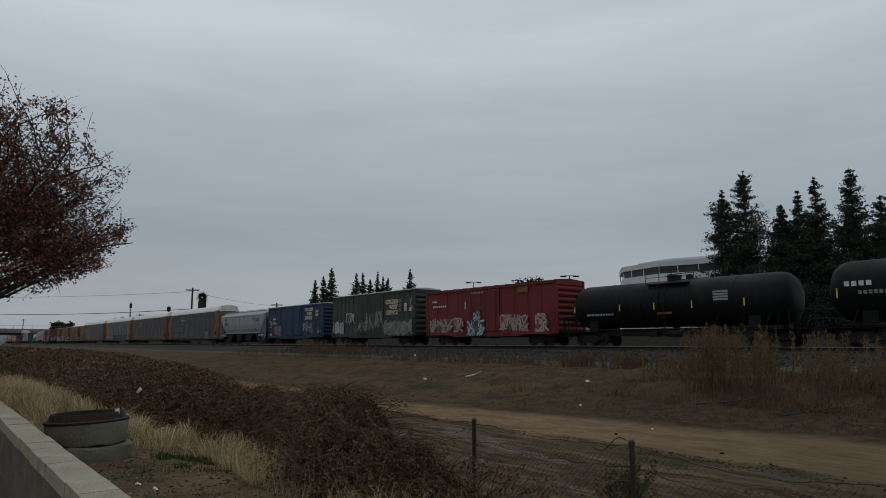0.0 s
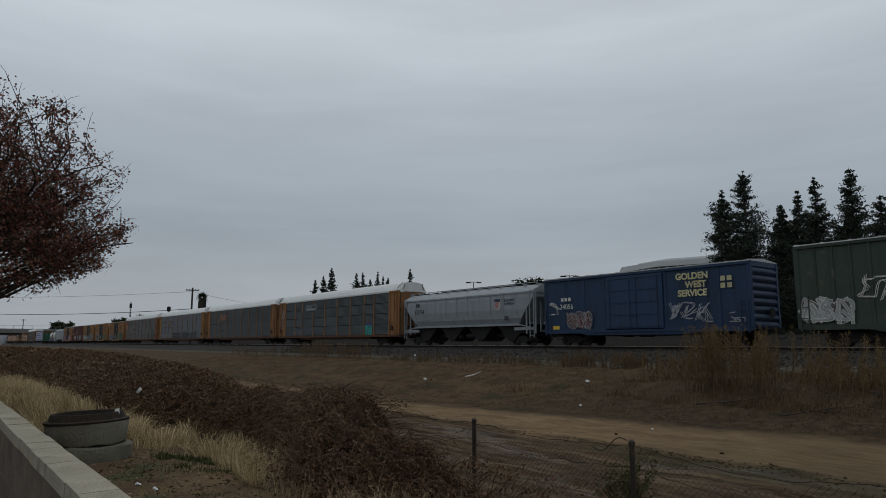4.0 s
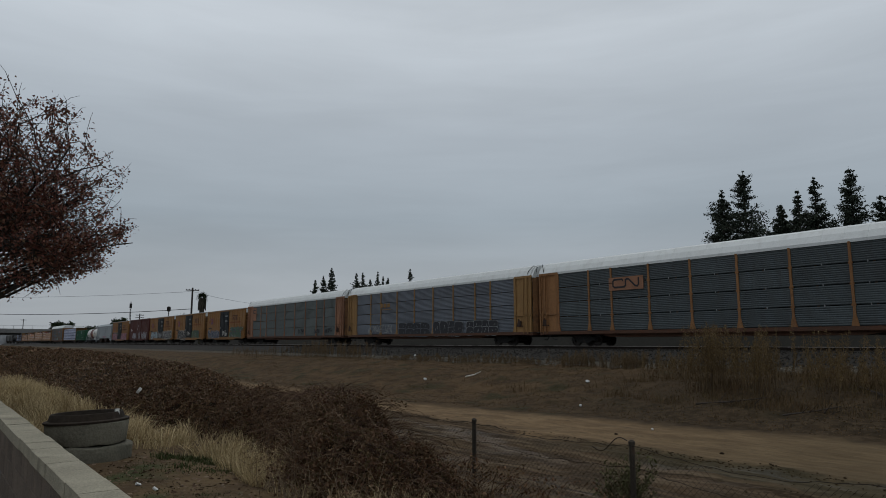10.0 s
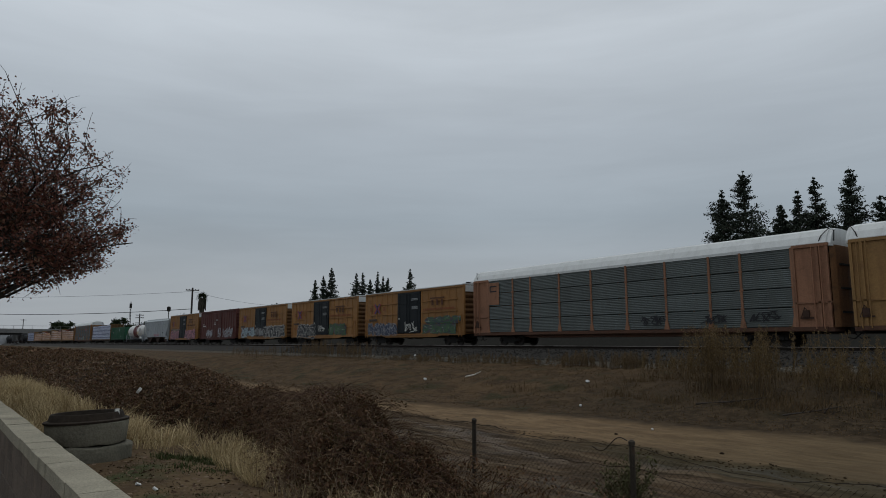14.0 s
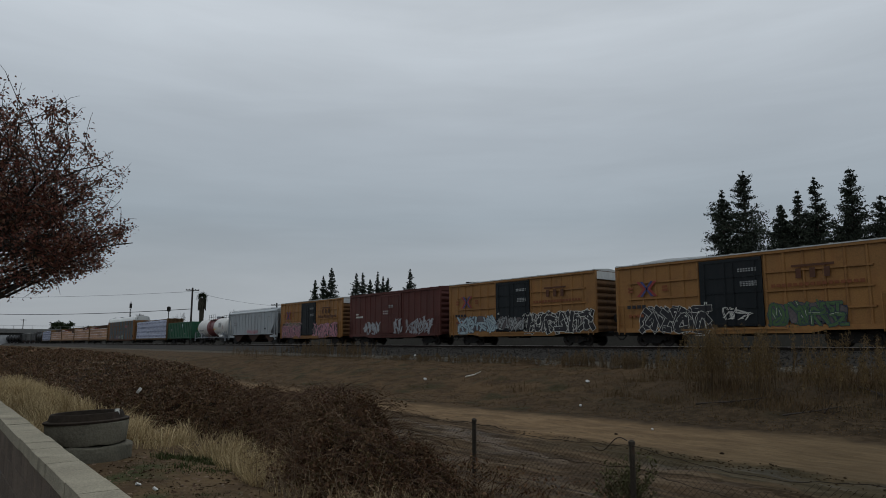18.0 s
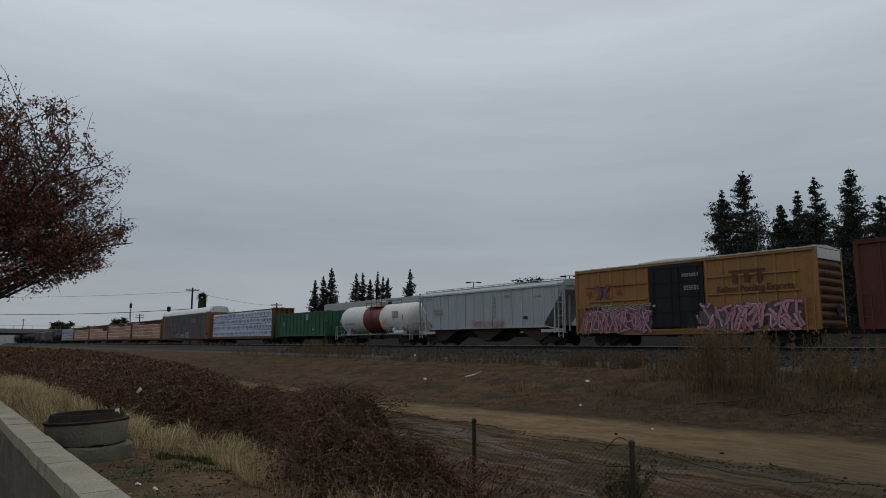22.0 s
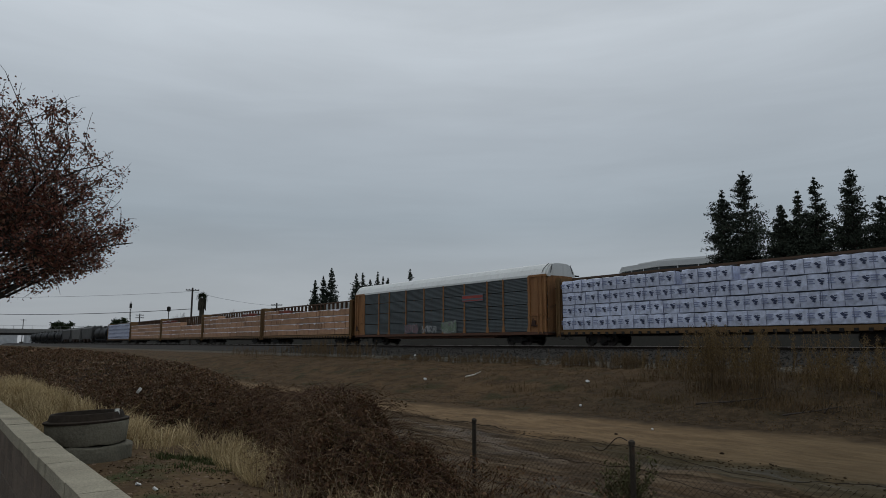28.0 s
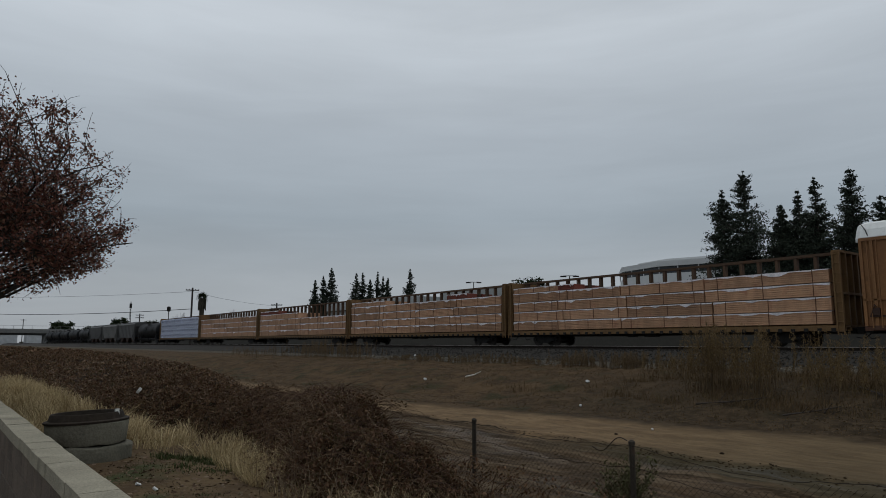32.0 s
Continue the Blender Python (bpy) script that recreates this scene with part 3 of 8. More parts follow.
def rough_ring(r0, r1, z0, z1, seed, tilt=0.0):
    g, n = Geo(), 44
    rows = [(z0, r0 - 0.012), (z0 + 0.02, r0), ((z0 + z1) / 2, (r0 + r1) / 2), (z1 - 0.02, r1), (z1, r1 - 0.015)]
    for z, r in rows:
        for s in range(n):
            a = 2 * math.pi * s / n
            k = 1 + 0.012 * noise.noise((math.cos(a) * 2, math.sin(a) * 2, z * 3 + seed))
            dz = 0.035 * noise.noise((math.cos(a) * 3, math.sin(a) * 3, seed + 5)) if z in (z0, z1) else 0
            g.v.append((r * k * math.cos(a), r * k * math.sin(a), z + dz + tilt * math.cos(a)))
    for i in range(len(rows) - 1):
        g.f += [(i * n + s, i * n + (s + 1) % n, (i + 1) * n + (s + 1) % n, (i + 1) * n + s) for s in range(n)]
    g.f += [tuple(range(n - 1, -1, -1)), tuple(range(len(g.v) - n, len(g.v)))]
    return g


part("lower_ring", rough_ring(0.535, 0.545, 0.0, 0.29, 1), RING, ring, at=(0.045, 0.055, 0), smooth=True)
part("upper_ring", rough_ring(0.535, 0.565, 0.30, 0.62, 9, 0.02), RING, ring, at=(-0.015, -0.02, 0), smooth=True)
lid = part("lid", Geo().lathe([(-0.01, 0.545), (-0.015, 0.572), (0.012, 0.578), (0.022, 0.56), (0.026, 0.515), (0.115, 0.485), (0.122, 0.475), (0.115, 0.455), (0.05, 0.44), (0.045, 0.0)], "z", 44), LID, ring, "rusty iron lid with a raised hollow rim", at=(-0.02, -0.03, 0.622))
lid.rotation_euler = (radians(1.6), radians(-1.6), 0)
part("lid_scrap", Geo().prism([(0.0, 0.0), (0.07, 0.02), (0.05, 0.1), (-0.02, 0.08)], "y", 0, 0.05), MARK_WHITE, ring, "white scrap of paper", at=(0.24, 0.29, 0.70))

# ---- wire fence ----
POST = mat("fence_post_steel", (0.048, 0.040, 0.031), 0.8, 0.1, spots=0.4, spec=0.15)
WIRE = mat("fence_wire", (0.034, 0.026, 0.020), 0.8, 0.1, spec=0.15)
FENCE_Y, FENCE_TOP = 6.95, 0.44
fence = thing("wire_fence", "rusty chain-link fence with a sagging torn top", "fence")
POSTS_X = [-2.25, -5.28, -8.28, -11.3, -14.3, -17.3, -20.3]
for x in POSTS_X:
    z = ground_z(x, FENCE_Y)
    g = Geo().tube([(x, FENCE_Y, z - 0.3), (x, FENCE_Y, FENCE_TOP)], 0.034, 10)
    g.lathe([(FENCE_TOP - 0.03, 0.04), (FENCE_TOP + 0.01, 0.042), (FENCE_TOP + 0.03, 0.02)], "z", 10, (x, FENCE_Y, 0))
    part("fence_post", g, POST, fence)


def fence_top(x):
    i = max(k for k in range(len(POSTS_X)) if POSTS_X[k] >= x or k == 0)
    a, b = POSTS_X[i], POSTS_X[min(i + 1, len(POSTS_X) - 1)]
    f = 0 if a == b else (a - x) / (a - b)
    return FENCE_TOP - 0.05 - 0.13 * math.sin(math.pi * min(1, max(0, f))) ** 2 * (0.5 + 0.5 * math.sin(i * 2.3 + 1)) + 0.03 * noise.noise((x * 2, 0, 5))


g = Geo()
x = -21.5
while x < -2.0:
    for s in (-1, 1):
        pts, n = [], 9
        for k in range(n):
            z = -0.82 + k * 0.16
            xx = x + s * (z + 0.82)
            if -20.3 < xx < -2.25 and z <= fence_top(xx):
                pts.append((xx, FENCE_Y - 0.036 + 0.004 * s + 0.03 * noise.noise((xx, z, 1)), max(z, ground_z(xx, FENCE_Y))))
        if len(pts) > 1:
            g.tube(pts, 0.0021, 3, caps=False)
    x += 0.075
part("mesh_wire", g, WIRE, fence)
for name, lift, sag in (("top_wire", 0.0, 1.0), ("loose_wire", -0.16, 1.6)):
    pts = []
    for k in range(120):
        x = -20.2 + k * 0.15
        pts.append((x, FENCE_Y - 0.04 + 0.05 * noise.noise((x * 1.5, lift, 2)), fence_top(x) + lift * sag + 0.04 * noise.noise((x * 3, lift, 3))))
    part(name, Geo().tube(pts, 0.0042, 4), WIRE, fence)
# torn wire curled over the post
pts = [(-5.28 - 0.02 - 0.55 * k / 12, FENCE_Y - 0.06, FENCE_TOP + 0.02 + 0.06 * math.sin(k * 0.55) - 0.012 * k) for k in range(13)]
part("torn_wire", Geo().tube(pts, 0.007, 4), WIRE, fence)

# ---- behind the railway ----
PAVE = mat("distant_wall_paint", (0.064, 0.060, 0.051), 0.9, var=0.15, big=0.2, fine=3.0)
g = Geo().box(-620, 60, 56.0, 56.2, 0.3, 2.35)
g.box(-620, 60, 55.95, 56.25, 2.35, 2.45)
tagged(new("boundary_wall", g.mesh("boundary_wall", PAVE)), "long low grey wall beyond the railway", "wall", kind="structure")

HALL = mat("hall_wall_paint", (0.34, 0.35, 0.345), 0.85, var=0.08, big=0.2, fine=2.0, streak=0.2, dirt=(0.22, 0.22, 0.2))
HALL_DARK = mat("hall_shade_trim", (0.10, 0.08, 0.065), 0.85)
GLASS_DARK = mat("dark_glazing", (0.03, 0.035, 0.04), 0.2, var=0.1)


def hall(x0, x1, y, top, deep, label):
    b = thing("warehouse", label, "building", at=(x0, y, 0.4))
    L = x1 - x0
    n = max(3, int(L / 8))
    for i in range(n):
        part("wall_panel", Geo().box(i * L / n + 0.05, (i + 1) * L / n - 0.05, 0, 0.3, 0, top - 0.4), HALL, b)
    part("wall", Geo().box(0.1, L - 0.1, 0.1, deep, 0, top - 0.5), HALL, b)
    part("fascia", Geo().box(-0.6, L + 0.6, -0.8, deep + 0.6, top - 2.0, top - 0.4), HALL, b, "pale roof fascia")
    part("soffit", Geo().box(-0.4, L + 0.4, -0.6, 0.0, top - 2.25, top - 2.0), HALL_DARK, b)
    part("roof", Geo().box(-0.3, L + 0.3, -0.4, deep + 0.3, top - 0.4, top - 0.3), ROOF_GALV, b)
    for i in range(n):
        w = part("window", Geo().box(i * L / n + 1.2, (i + 1) * L / n - 1.2, -0.02, 0.12, 1.0, top - 3.4), GLASS_DARK, b)
        part("mullion", Geo().box((i + 0.5) * L / n - 0.06, (i + 0.5) * L / n + 0.06, -0.06, 0.1, 1.0, top - 3.4), HALL, w)
    return b


hall(-143.0, -106.0, 75.0, 10.6, 22.0, "long pale warehouse with an overhanging flat roof")
hall(-97.0, -79.0, 75.0, 11.0, 20.0, "pale flat-roofed hall behind the railway")


def office():
    """A white office block with a many-sided plan: ribbon windows between pale bands."""
    b = thing("office_building", "white many-sided office block with dark ribbon windows", "building", at=(-75.3, 124.0, -1.7))
    white = mat("white_cladding", (0.52, 0.53, 0.53), 0.7, var=0.06, big=0.2, streak=0.15, dirt=(0.38, 0.38, 0.36))

    def ring(r, z0, z1, m, name, n=10, squash=0.85, label=""):
        pts = [(r * math.cos(2 * math.pi * (i + 0.5) / n), r * squash * math.sin(2 * math.pi * (i + 0.5) / n)) for i in range(n)]
        return part(name, Geo().prism(pts, "z", z0, z1), m, b, label)
    z = 0.0
    for k in range(6):
        ring(17.6, z, z + 1.6, white, "cladding_band")
        w = ring(17.1, z + 1.6, z + 2.95, GLASS_DARK, "window_band")
        for i in range(28):
            a = 2 * math.pi * i / 28
            part("mullion", Geo().box(-0.06, 0.06, -0.06, 0.06, z + 1.6, z + 2.95), white, w, at=(17.05 * math.cos(a), 17.05 * 0.85 * math.sin(a), 0))
        z += 2.95
    ring(17.8, z, z + 1.0, white, "parapet")
    ring(14.0, z + 0.6, z + 1.75, white, "penthouse")
    return b


office()


def overpass():
    """A road bridge over the railway, far down the line."""
    conc = mat("bridge_concrete", (0.17, 0.17, 0.165), 0.9, var=0.15, big=0.1, streak=0.3)
    b = thing("road_bridge", "grey concrete road bridge over the railway", "bridge", at=(-392.0, 0.0, -1.3))
    part("deck", Geo().prism([(-60, 8.1), (130, 7.2), (130, 8.4), (-60, 9.3)], "x", -6, 6), conc, b)
    part("girder", Geo().prism([(-60, 7.2), (130, 6.2), (130, 7.2), (-60, 8.1)], "x", -4.5, 4.5), mat("bridge_girder", (0.06, 0.06, 0.06), 0.9), b)
    part("parapet", Geo().prism([(-60, 9.3), (130, 8.4), (130, 9.3), (-60, 10.2)], "x", 5.7, 6), conc, b)
    rail = Geo()
    for i in range(48):
        y = -60 + i * 4
        z = 10.2 - 0.9 * (y + 60) / 190
        rail.box(5.8, 5.9, y - 0.06, y + 0.06, z, z + 1.6)
    rail.prism([(-60, 11.7), (130, 10.8), (130, 10.9), (-60, 11.8)], "x", 5.8, 5.9)
    part("guard_rail", rail, conc, b)
    for y in (-38, -14, 10, 24, 46, 62, 86, 110):
        part("pier", Geo().box(-3.5, 3.5, y - 0.7, y + 0.7, 0.0, 7.6), conc, b)
    part("embankment", Geo().prism([(78, -0.6), (240, -0.6), (240, 8.0), (120, 7.6)], "x", -14, 14), mat("slope_grass", (0.055, 0.055, 0.035), 0.95), b)
    return b


overpass()
far_white = mat("far_shed_paint", (0.45, 0.46, 0.47), 0.8)
for k, (x, y, w, h, d) in enumerate(((-480, 27, 14, 6.2, 14), (-485, 46, 13, 6.2, 16), (-490, 66, 14, 5.6, 20), (-470, 5, 12, 5.4, 10))):
    b = thing("shed", "pale low shed beyond the bridge", "building", at=(x, y, 0.4))
    part("wall", Geo().box(0, d, 0, w, 0, h), far_white, b)
    part("roof", Geo().prism([(-0.4, h), (w + 0.4, h), (w / 2, h + 1.0)], "x", -0.3, d + 0.3), ROOF_GALV, b)

# poles, lamps, mast and wires
WOOD = mat("pole_wood", (0.035, 0.030, 0.026), 0.9, var=0.3)


def utility_pole(x, y, top, arms, label, turn=0):
    p = thing("utility_pole", label, "pole", at=(x, y, 0.4), turn=turn)
    part("pole", Geo().tube([(0, 0, -0.5), (0, 0, top - 0.4)], [0.22, 0.17], 8), WOOD, p)
    for k in range(arms):
        z = top - 0.9 - 0.9 * k
        arm = part("crossarm", Geo().box(-0.06, 0.06, -1.3, 1.3, z - 0.11, z + 0.09), WOOD, p)
        for s in (-1.2, -0.55, 0.55, 1.2):
            part("insulator", Geo().lathe([(z + 0.07, 0.05), (z + 0.2, 0.06), (z + 0.24, 0.02)], "z", 8, (0, s, 0)), STEEL_DARK, arm)
    return p


utility_pole(-141.5, 42.6, 13.0, 1, "dark wooden utility pole with one crossarm", -17)
utility_pole(-152.5, 66.0, 11.2, 2, "wooden utility pole with a double crossarm", -23)
utility_pole(-247.0, 57.0, 11.6, 2, "distant wooden utility pole with crossarms", -13)
utility_pole(-420.0, 39.0, 14.2, 1, "distant wooden utility pole by the bridge", -5)


def lamp_post(x, y, top, label, heads=2):
    p = thing("street_lamp", label, "lamp", at=(x, y, 0.4), turn=-40)
    part("pole", Geo().tube([(0, 0, -0.4), (0, 0, top - 0.4)], [0.11, 0.07], 8), STEEL_DARK, p)
    part("arm", Geo().box(-0.05, 0.05, -1.1, 1.1, top - 0.46, top - 0.36), STEEL_DARK, p)
    for s in (-1, 1)[:heads]:
        part("lamp_head", Geo().box(-0.3, 0.3, s * 1.0 - 0.45, s * 1.0 + 0.45, top - 0.6, top - 0.42), STEEL_DARK, p)


lamp_post(-95.2, 80.0, 12.9, "grey twin-headed car park lamp")
lamp_post(-97.0, 90.0, 12.2, "grey twin-headed car park lamp further off")
lamp_post(-71.5, 80.0, 12.2, "grey twin-headed car park lamp by the hall")
mast = thing("radio_mast", "thin lattice radio mast far off", "mast", at=(-229.0, 50.0, 0.4))
g = Geo()
for a in (0, 2.09, 4.19):
    g.tube([(0.5 * math.cos(a), 0.5 * math.sin(a), 0), (0.12 * math.cos(a), 0.12 * math.sin(a), 14.2)], 0.05, 4)
for k in range(14):
    z = k * 0.93
    r = 0.5 - 0.38 * z / 14.2
    for a in (0, 2.09, 4.19):
        g.tube([(r * math.cos(a), r * math.sin(a), z), (r * math.cos(a + 2.09), r * math.sin(a + 2.09), z + 0.9)], 0.03, 3)
part("lattice", g, STEEL_DARK, mast)
part("antenna", Geo().box(-0.15, 0.15, -0.35, 0.35, 12.2, 13.6), STEEL_DARK, mast)
tower = thing("water_tower", "small tank on a thin stem far off", "tower", at=(-195.0, 52.5, 0.4))
part("stem", Geo().tube([(0, 0, 0), (0, 0, 10.4)], 0.12, 6), STEEL_DARK, tower)
part("tank", Geo().lathe([(9.9, 0.3), (10.2, 0.5), (11.1, 0.5), (11.3, 0.3)], "z", 10), STEEL_DARK, tower)


# ---- plants ----
def leaf_cloud(centers, size, seed, flat=0.0, long=1.6):
    """One small bent quad at each centre, turned at random. Returns vertices and faces."""
    rnd = np.random.RandomState(seed)
    n = len(centers)
    c = np.asarray(centers, float)
    d = rnd.normal(size=(n, 3))
    d[:, 2] *= 1 - flat
    d /= np.linalg.norm(d, axis=1)[:, None] + 1e-9
    e = rnd.normal(size=(n, 3))
    e -= (e * d).sum(1)[:, None] * d
    e /= np.linalg.norm(e, axis=1)[:, None] + 1e-9
    s = (np.asarray(size) * rnd.uniform(0.65, 1.35, n))[:, None]
    a, b = d * s * long * 0.5, e * s * 0.5
    v = np.stack([c - a, c + b * 0.9, c + a, c - b * 0.9], 1).reshape(-1, 3)
    f = np.arange(4 * n).reshape(-1, 4)
    return v, f


def blades(bases, heights, seed, width=0.012, lean=0.35):
    """Grass: each blade a bent two-part strip."""
    rnd = np.random.RandomState(seed)
    b = np.asarray(bases, float)
    n = len(b)
    h = np.asarray(heights, float)
    a = rnd.uniform(0, 2 * math.pi, n)
    k = rnd.uniform(0.1, lean, n) * h
    side = np.stack([-np.sin(a), np.cos(a), np.zeros(n)], 1) * (width * rnd.uniform(0.6, 1.4, n))[:, None]
    out = np.stack([np.cos(a), np.sin(a), np.zeros(n)], 1)
    up = np.array([0, 0, 1.0])
    mid = b + up * (h * 0.6)[:, None] + out * (k * 0.35)[:, None]
    tip = b + up * h[:, None] + out * k[:, None]
    v = np.stack([b - side, b + side, mid + side * 0.8, mid - side * 0.8, tip], 1).reshape(-1, 3)
    o = np.arange(n)[:, None] * 5
    quads = (o + np.array([[0, 1, 2, 3]])).tolist()
    tris = (o + np.array([[3, 2, 4]])).tolist()
    return v, quads + tris


def stuff(name, v, f, material, label, category):
    me = bpy.data.meshes.new(name)
    me.from_pydata(np.asarray(v).tolist(), [], f if isinstance(f, list) else np.asarray(f).tolist())
    me.materials.append(material)
    return tagged(new(name, me), label, category, kind="stuff")


# bramble thicket between the wall and the fence, widening along the line
TOPS = [(-5.4, -0.6), (-6.0, -0.25), (-6.8, 0.22), (-7.7, 0.48), (-8.4, 0.84), (-9.3, 0.87), (-11.0, 0.76), (-13.0, 0.58), (-15.0, 0.45), (-18.0, 0.48), (-25.0, 0.66), (-33.0, 0.86), (-50.0, 1.02), (-80.0, 1.0), (-160.0, 1.0)]
FRONT = [(-5.4, 4.6), (-6.2, 3.9), (-7.6, 3.6), (-8.6, 3.9), (-10.0, 4.5), (-12.0, 4.75), (-15.0, 4.4), (-18.0, 3.7), (-20.0, 3.3), (-60.0, 3.0), (-160, 2.5)]
BACK = [(-5.4, 5.6), (-6.5, 5.8), (-7.7, 5.5), (-8.4, 5.75), (-9.5, 6.15), (-11.0, 6.5), (-14.0, 6.8), (-18.0, 7.2), (-26.0, 11.0), (-60.0, 14.0), (-160, 14.0)]


def along(table, x):
    t = sorted(table)
    return float(np.interp(x, [p[0] for p in t], [p[1] for p in t]))


def thicket_top(x, y):
    a, b = along(FRONT, x), along(BACK, x)
    t = (2 * y - a - b) / (b - a)
    g0 = ground_z(x, y)
    if abs(t) >= 1:
        return g0
    hump = (1 - abs(t) ** 2.6)
    z = g0 + (along(TOPS, x) - g0) * hump
    return z + hump * (0.18 * noise.noise((x * 0.8, y * 0.8, 4.0)) + 0.17 * noise.noise((x * 2.3, y * 2.3, 2.0)) + 0.06 * noise.noise((x * 5.5, y * 5.5, 8.0)))


BRAMBLE = leaf_mat("bramble_leaf", [(0.023, 0.013, 0.008), (0.070, 0.035, 0.021), (0.106, 0.058, 0.032), (0.170, 0.102, 0.058), (0.064, 0.049, 0.021), (0.038, 0.020, 0.013)], patch=0.25)
DEAD = leaf_mat("pale_dead_leaf", [(0.08, 0.050, 0.032), (0.14, 0.093, 0.062), (0.22, 0.158, 0.112), (0.07, 0.060, 0.030)])
CANE = leaf_mat("bramble_cane", [(0.035, 0.018, 0.012), (0.075, 0.042, 0.026), (0.145, 0.10, 0.06)])
STALKS = leaf_mat("dead_stalk", [(0.10, 0.07, 0.05), (0.20, 0.15, 0.10), (0.30, 0.23, 0.15)])
# near-black brown that paints the thicket's inner shade; also used on the dirt clods
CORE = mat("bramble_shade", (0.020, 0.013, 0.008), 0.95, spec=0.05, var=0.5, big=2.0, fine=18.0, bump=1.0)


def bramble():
    # dark sheet just below the leaves, so gaps between them read as shade
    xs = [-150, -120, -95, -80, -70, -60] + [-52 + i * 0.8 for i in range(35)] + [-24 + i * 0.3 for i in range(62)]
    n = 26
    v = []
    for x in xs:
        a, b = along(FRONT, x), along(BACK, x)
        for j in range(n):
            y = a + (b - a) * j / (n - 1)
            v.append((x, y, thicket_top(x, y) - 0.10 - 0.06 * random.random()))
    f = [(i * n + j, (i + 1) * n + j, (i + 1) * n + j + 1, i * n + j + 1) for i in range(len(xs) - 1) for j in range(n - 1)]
    tagged(new("bramble_core", raw_mesh("bramble_core", v, f, CORE)), "dark sheet standing in for the shade inside the bramble thicket", "bush", kind="stuff")
    rnd = np.random.RandomState(5)
    pts, size = [], []
    for count, x0, x1, s in ((92000, -13.5, -5.3, 0.024), (56000, -24, -13.5, 0.031), (58000, -60, -24, 0.045), (14000, -150, -60, 0.12)):
        for _ in range(count):
            x = rnd.uniform(x0, x1)
            a, b = along(FRONT, x), along(BACK, x)
            y = a + (b - a) * rnd.beta(0.9, 1.25)
            z = thicket_top(x, y)
            k = 0.26 / s ** 0.5
            gap = noise.noise((x * k * 2.2, y * k * 2.2, z * k * 2.2)) + 0.6 * noise.noise((x * k * 5, y * k * 5, 9.0))
            if gap < -0.12:
                z -= 0.10
            pts.append((x, y, z - abs(rnd.normal(0, 0.08)) + 0.10 * max(0, gap) + 0.05 * rnd.rand()))
            size.append(s * math.exp(rnd.normal(0, 0.3)))
    v, f = leaf_cloud(pts, np.array(size), 6)
    stuff("bramble_leaves", v, f, BRAMBLE, "withered reddish-brown bramble leaves", "bush")
    pts = []
    for _ in range(9000):
        x = -5.4 - 30 * rnd.rand() ** 1.7
        a, b = along(FRONT, x), along(BACK, x)
        y = a + (b - a) * rnd.beta(0.8, 1.4)
        pts.append((x, y, thicket_top(x, y) + 0.05 * rnd.rand()))
    v, f = leaf_cloud(pts, np.array([0.006 + 0.0013 * -p[0] for p in pts]), 9, long=2.6)
    stuff("dead_leaves", v, f, DEAD, "pale dead leaves and grass among the brambles", "bush")
    g = Geo()
    r = random.Random(8)
    for k in range(4200):
        x = r.uniform(-30, -5.5) if k < 1600 else r.uniform(-14, -5.5)
        a, b = along(FRONT, x), along(BACK, x)
        y = a + (b - a) * r.random()
        z = thicket_top(x, y)
        ang, ln, up = r.uniform(0, 6.28), r.uniform(0.2, 0.9), r.uniform(0.03, 0.24)
        p = [(x + ln * u * math.cos(ang + 0.5 * u), y + ln * u * math.sin(ang + 0.5 * u), z - 0.1 + up * 4 * u * (1.08 - u)) for u in (0, 0.25, 0.5, 0.75, 1.0)]
        w = r.uniform(0.5, 1.15)
        g.tube(p, [0.004 * w, 0.0038 * w, 0.0034 * w, 0.003 * w, 0.002 * w], 3, caps=False)
    # stray canes over the fence
    spray = []
    for k in range(120):
        x = r.uniform(-9.5, -4.4)
        y = r.uniform(5.4, 7.0)
        z = max(ground_z(x, y), thicket_top(x, y) - 0.2)
        ang, ln, up = r.uniform(-0.9, 0.9), r.uniform(0.4, 1.1), r.uniform(0.25, 0.75)
        p = [(x + ln * u * math.cos(ang), y + 0.4 * ln * u * math.sin(ang), z + up * (2.2 * u - 1.3 * u * u)) for u in (0, 0.25, 0.5, 0.75, 1.0)]
        g.tube(p, [0.005, 0.0045, 0.004, 0.003, 0.002], 3, caps=False)
        for _ in range(16):
            u = r.uniform(0.25, 1.0)
            i = min(3, int(u * 4))
            q = Vector(p[i]).lerp(Vector(p[i + 1]), u * 4 - i)
            spray.append((q.x + r.gauss(0, 0.03), q.y + r.gauss(0, 0.03), q.z + r.gauss(0, 0.03)))
    canes, g = g, Geo()
    # dead stalks along the near foot of the thicket
    for k in range(420):
        x = r.uniform(-9.4, -5.0)
        y = along(FRONT, x) + r.gauss(0.1, 0.28)
        z = max(ground_z(x, y), thicket_top(x, y) - 0.15)
        ang, ln, up = r.uniform(0, 6.28), r.uniform(0.05, 0.4), r.uniform(0.12, 0.5)
        p = [(x + ln * u * math.cos(ang), y + ln * u * math.sin(ang), z - 0.03 + up * (1.5 * u - 0.55 * u * u)) for u in (0, 0.33, 0.67, 1.0)]
        g.tube(p, [0.0035, 0.003, 0.0025, 0.0015], 3, caps=False)
        if k % 2:
            for _ in range(7):
                spray.append((p[2][0] + r.gauss(0, 0.06), p[2][1] + r.gauss(0, 0.06), p[2][2] + r.gauss(0, 0.08)))
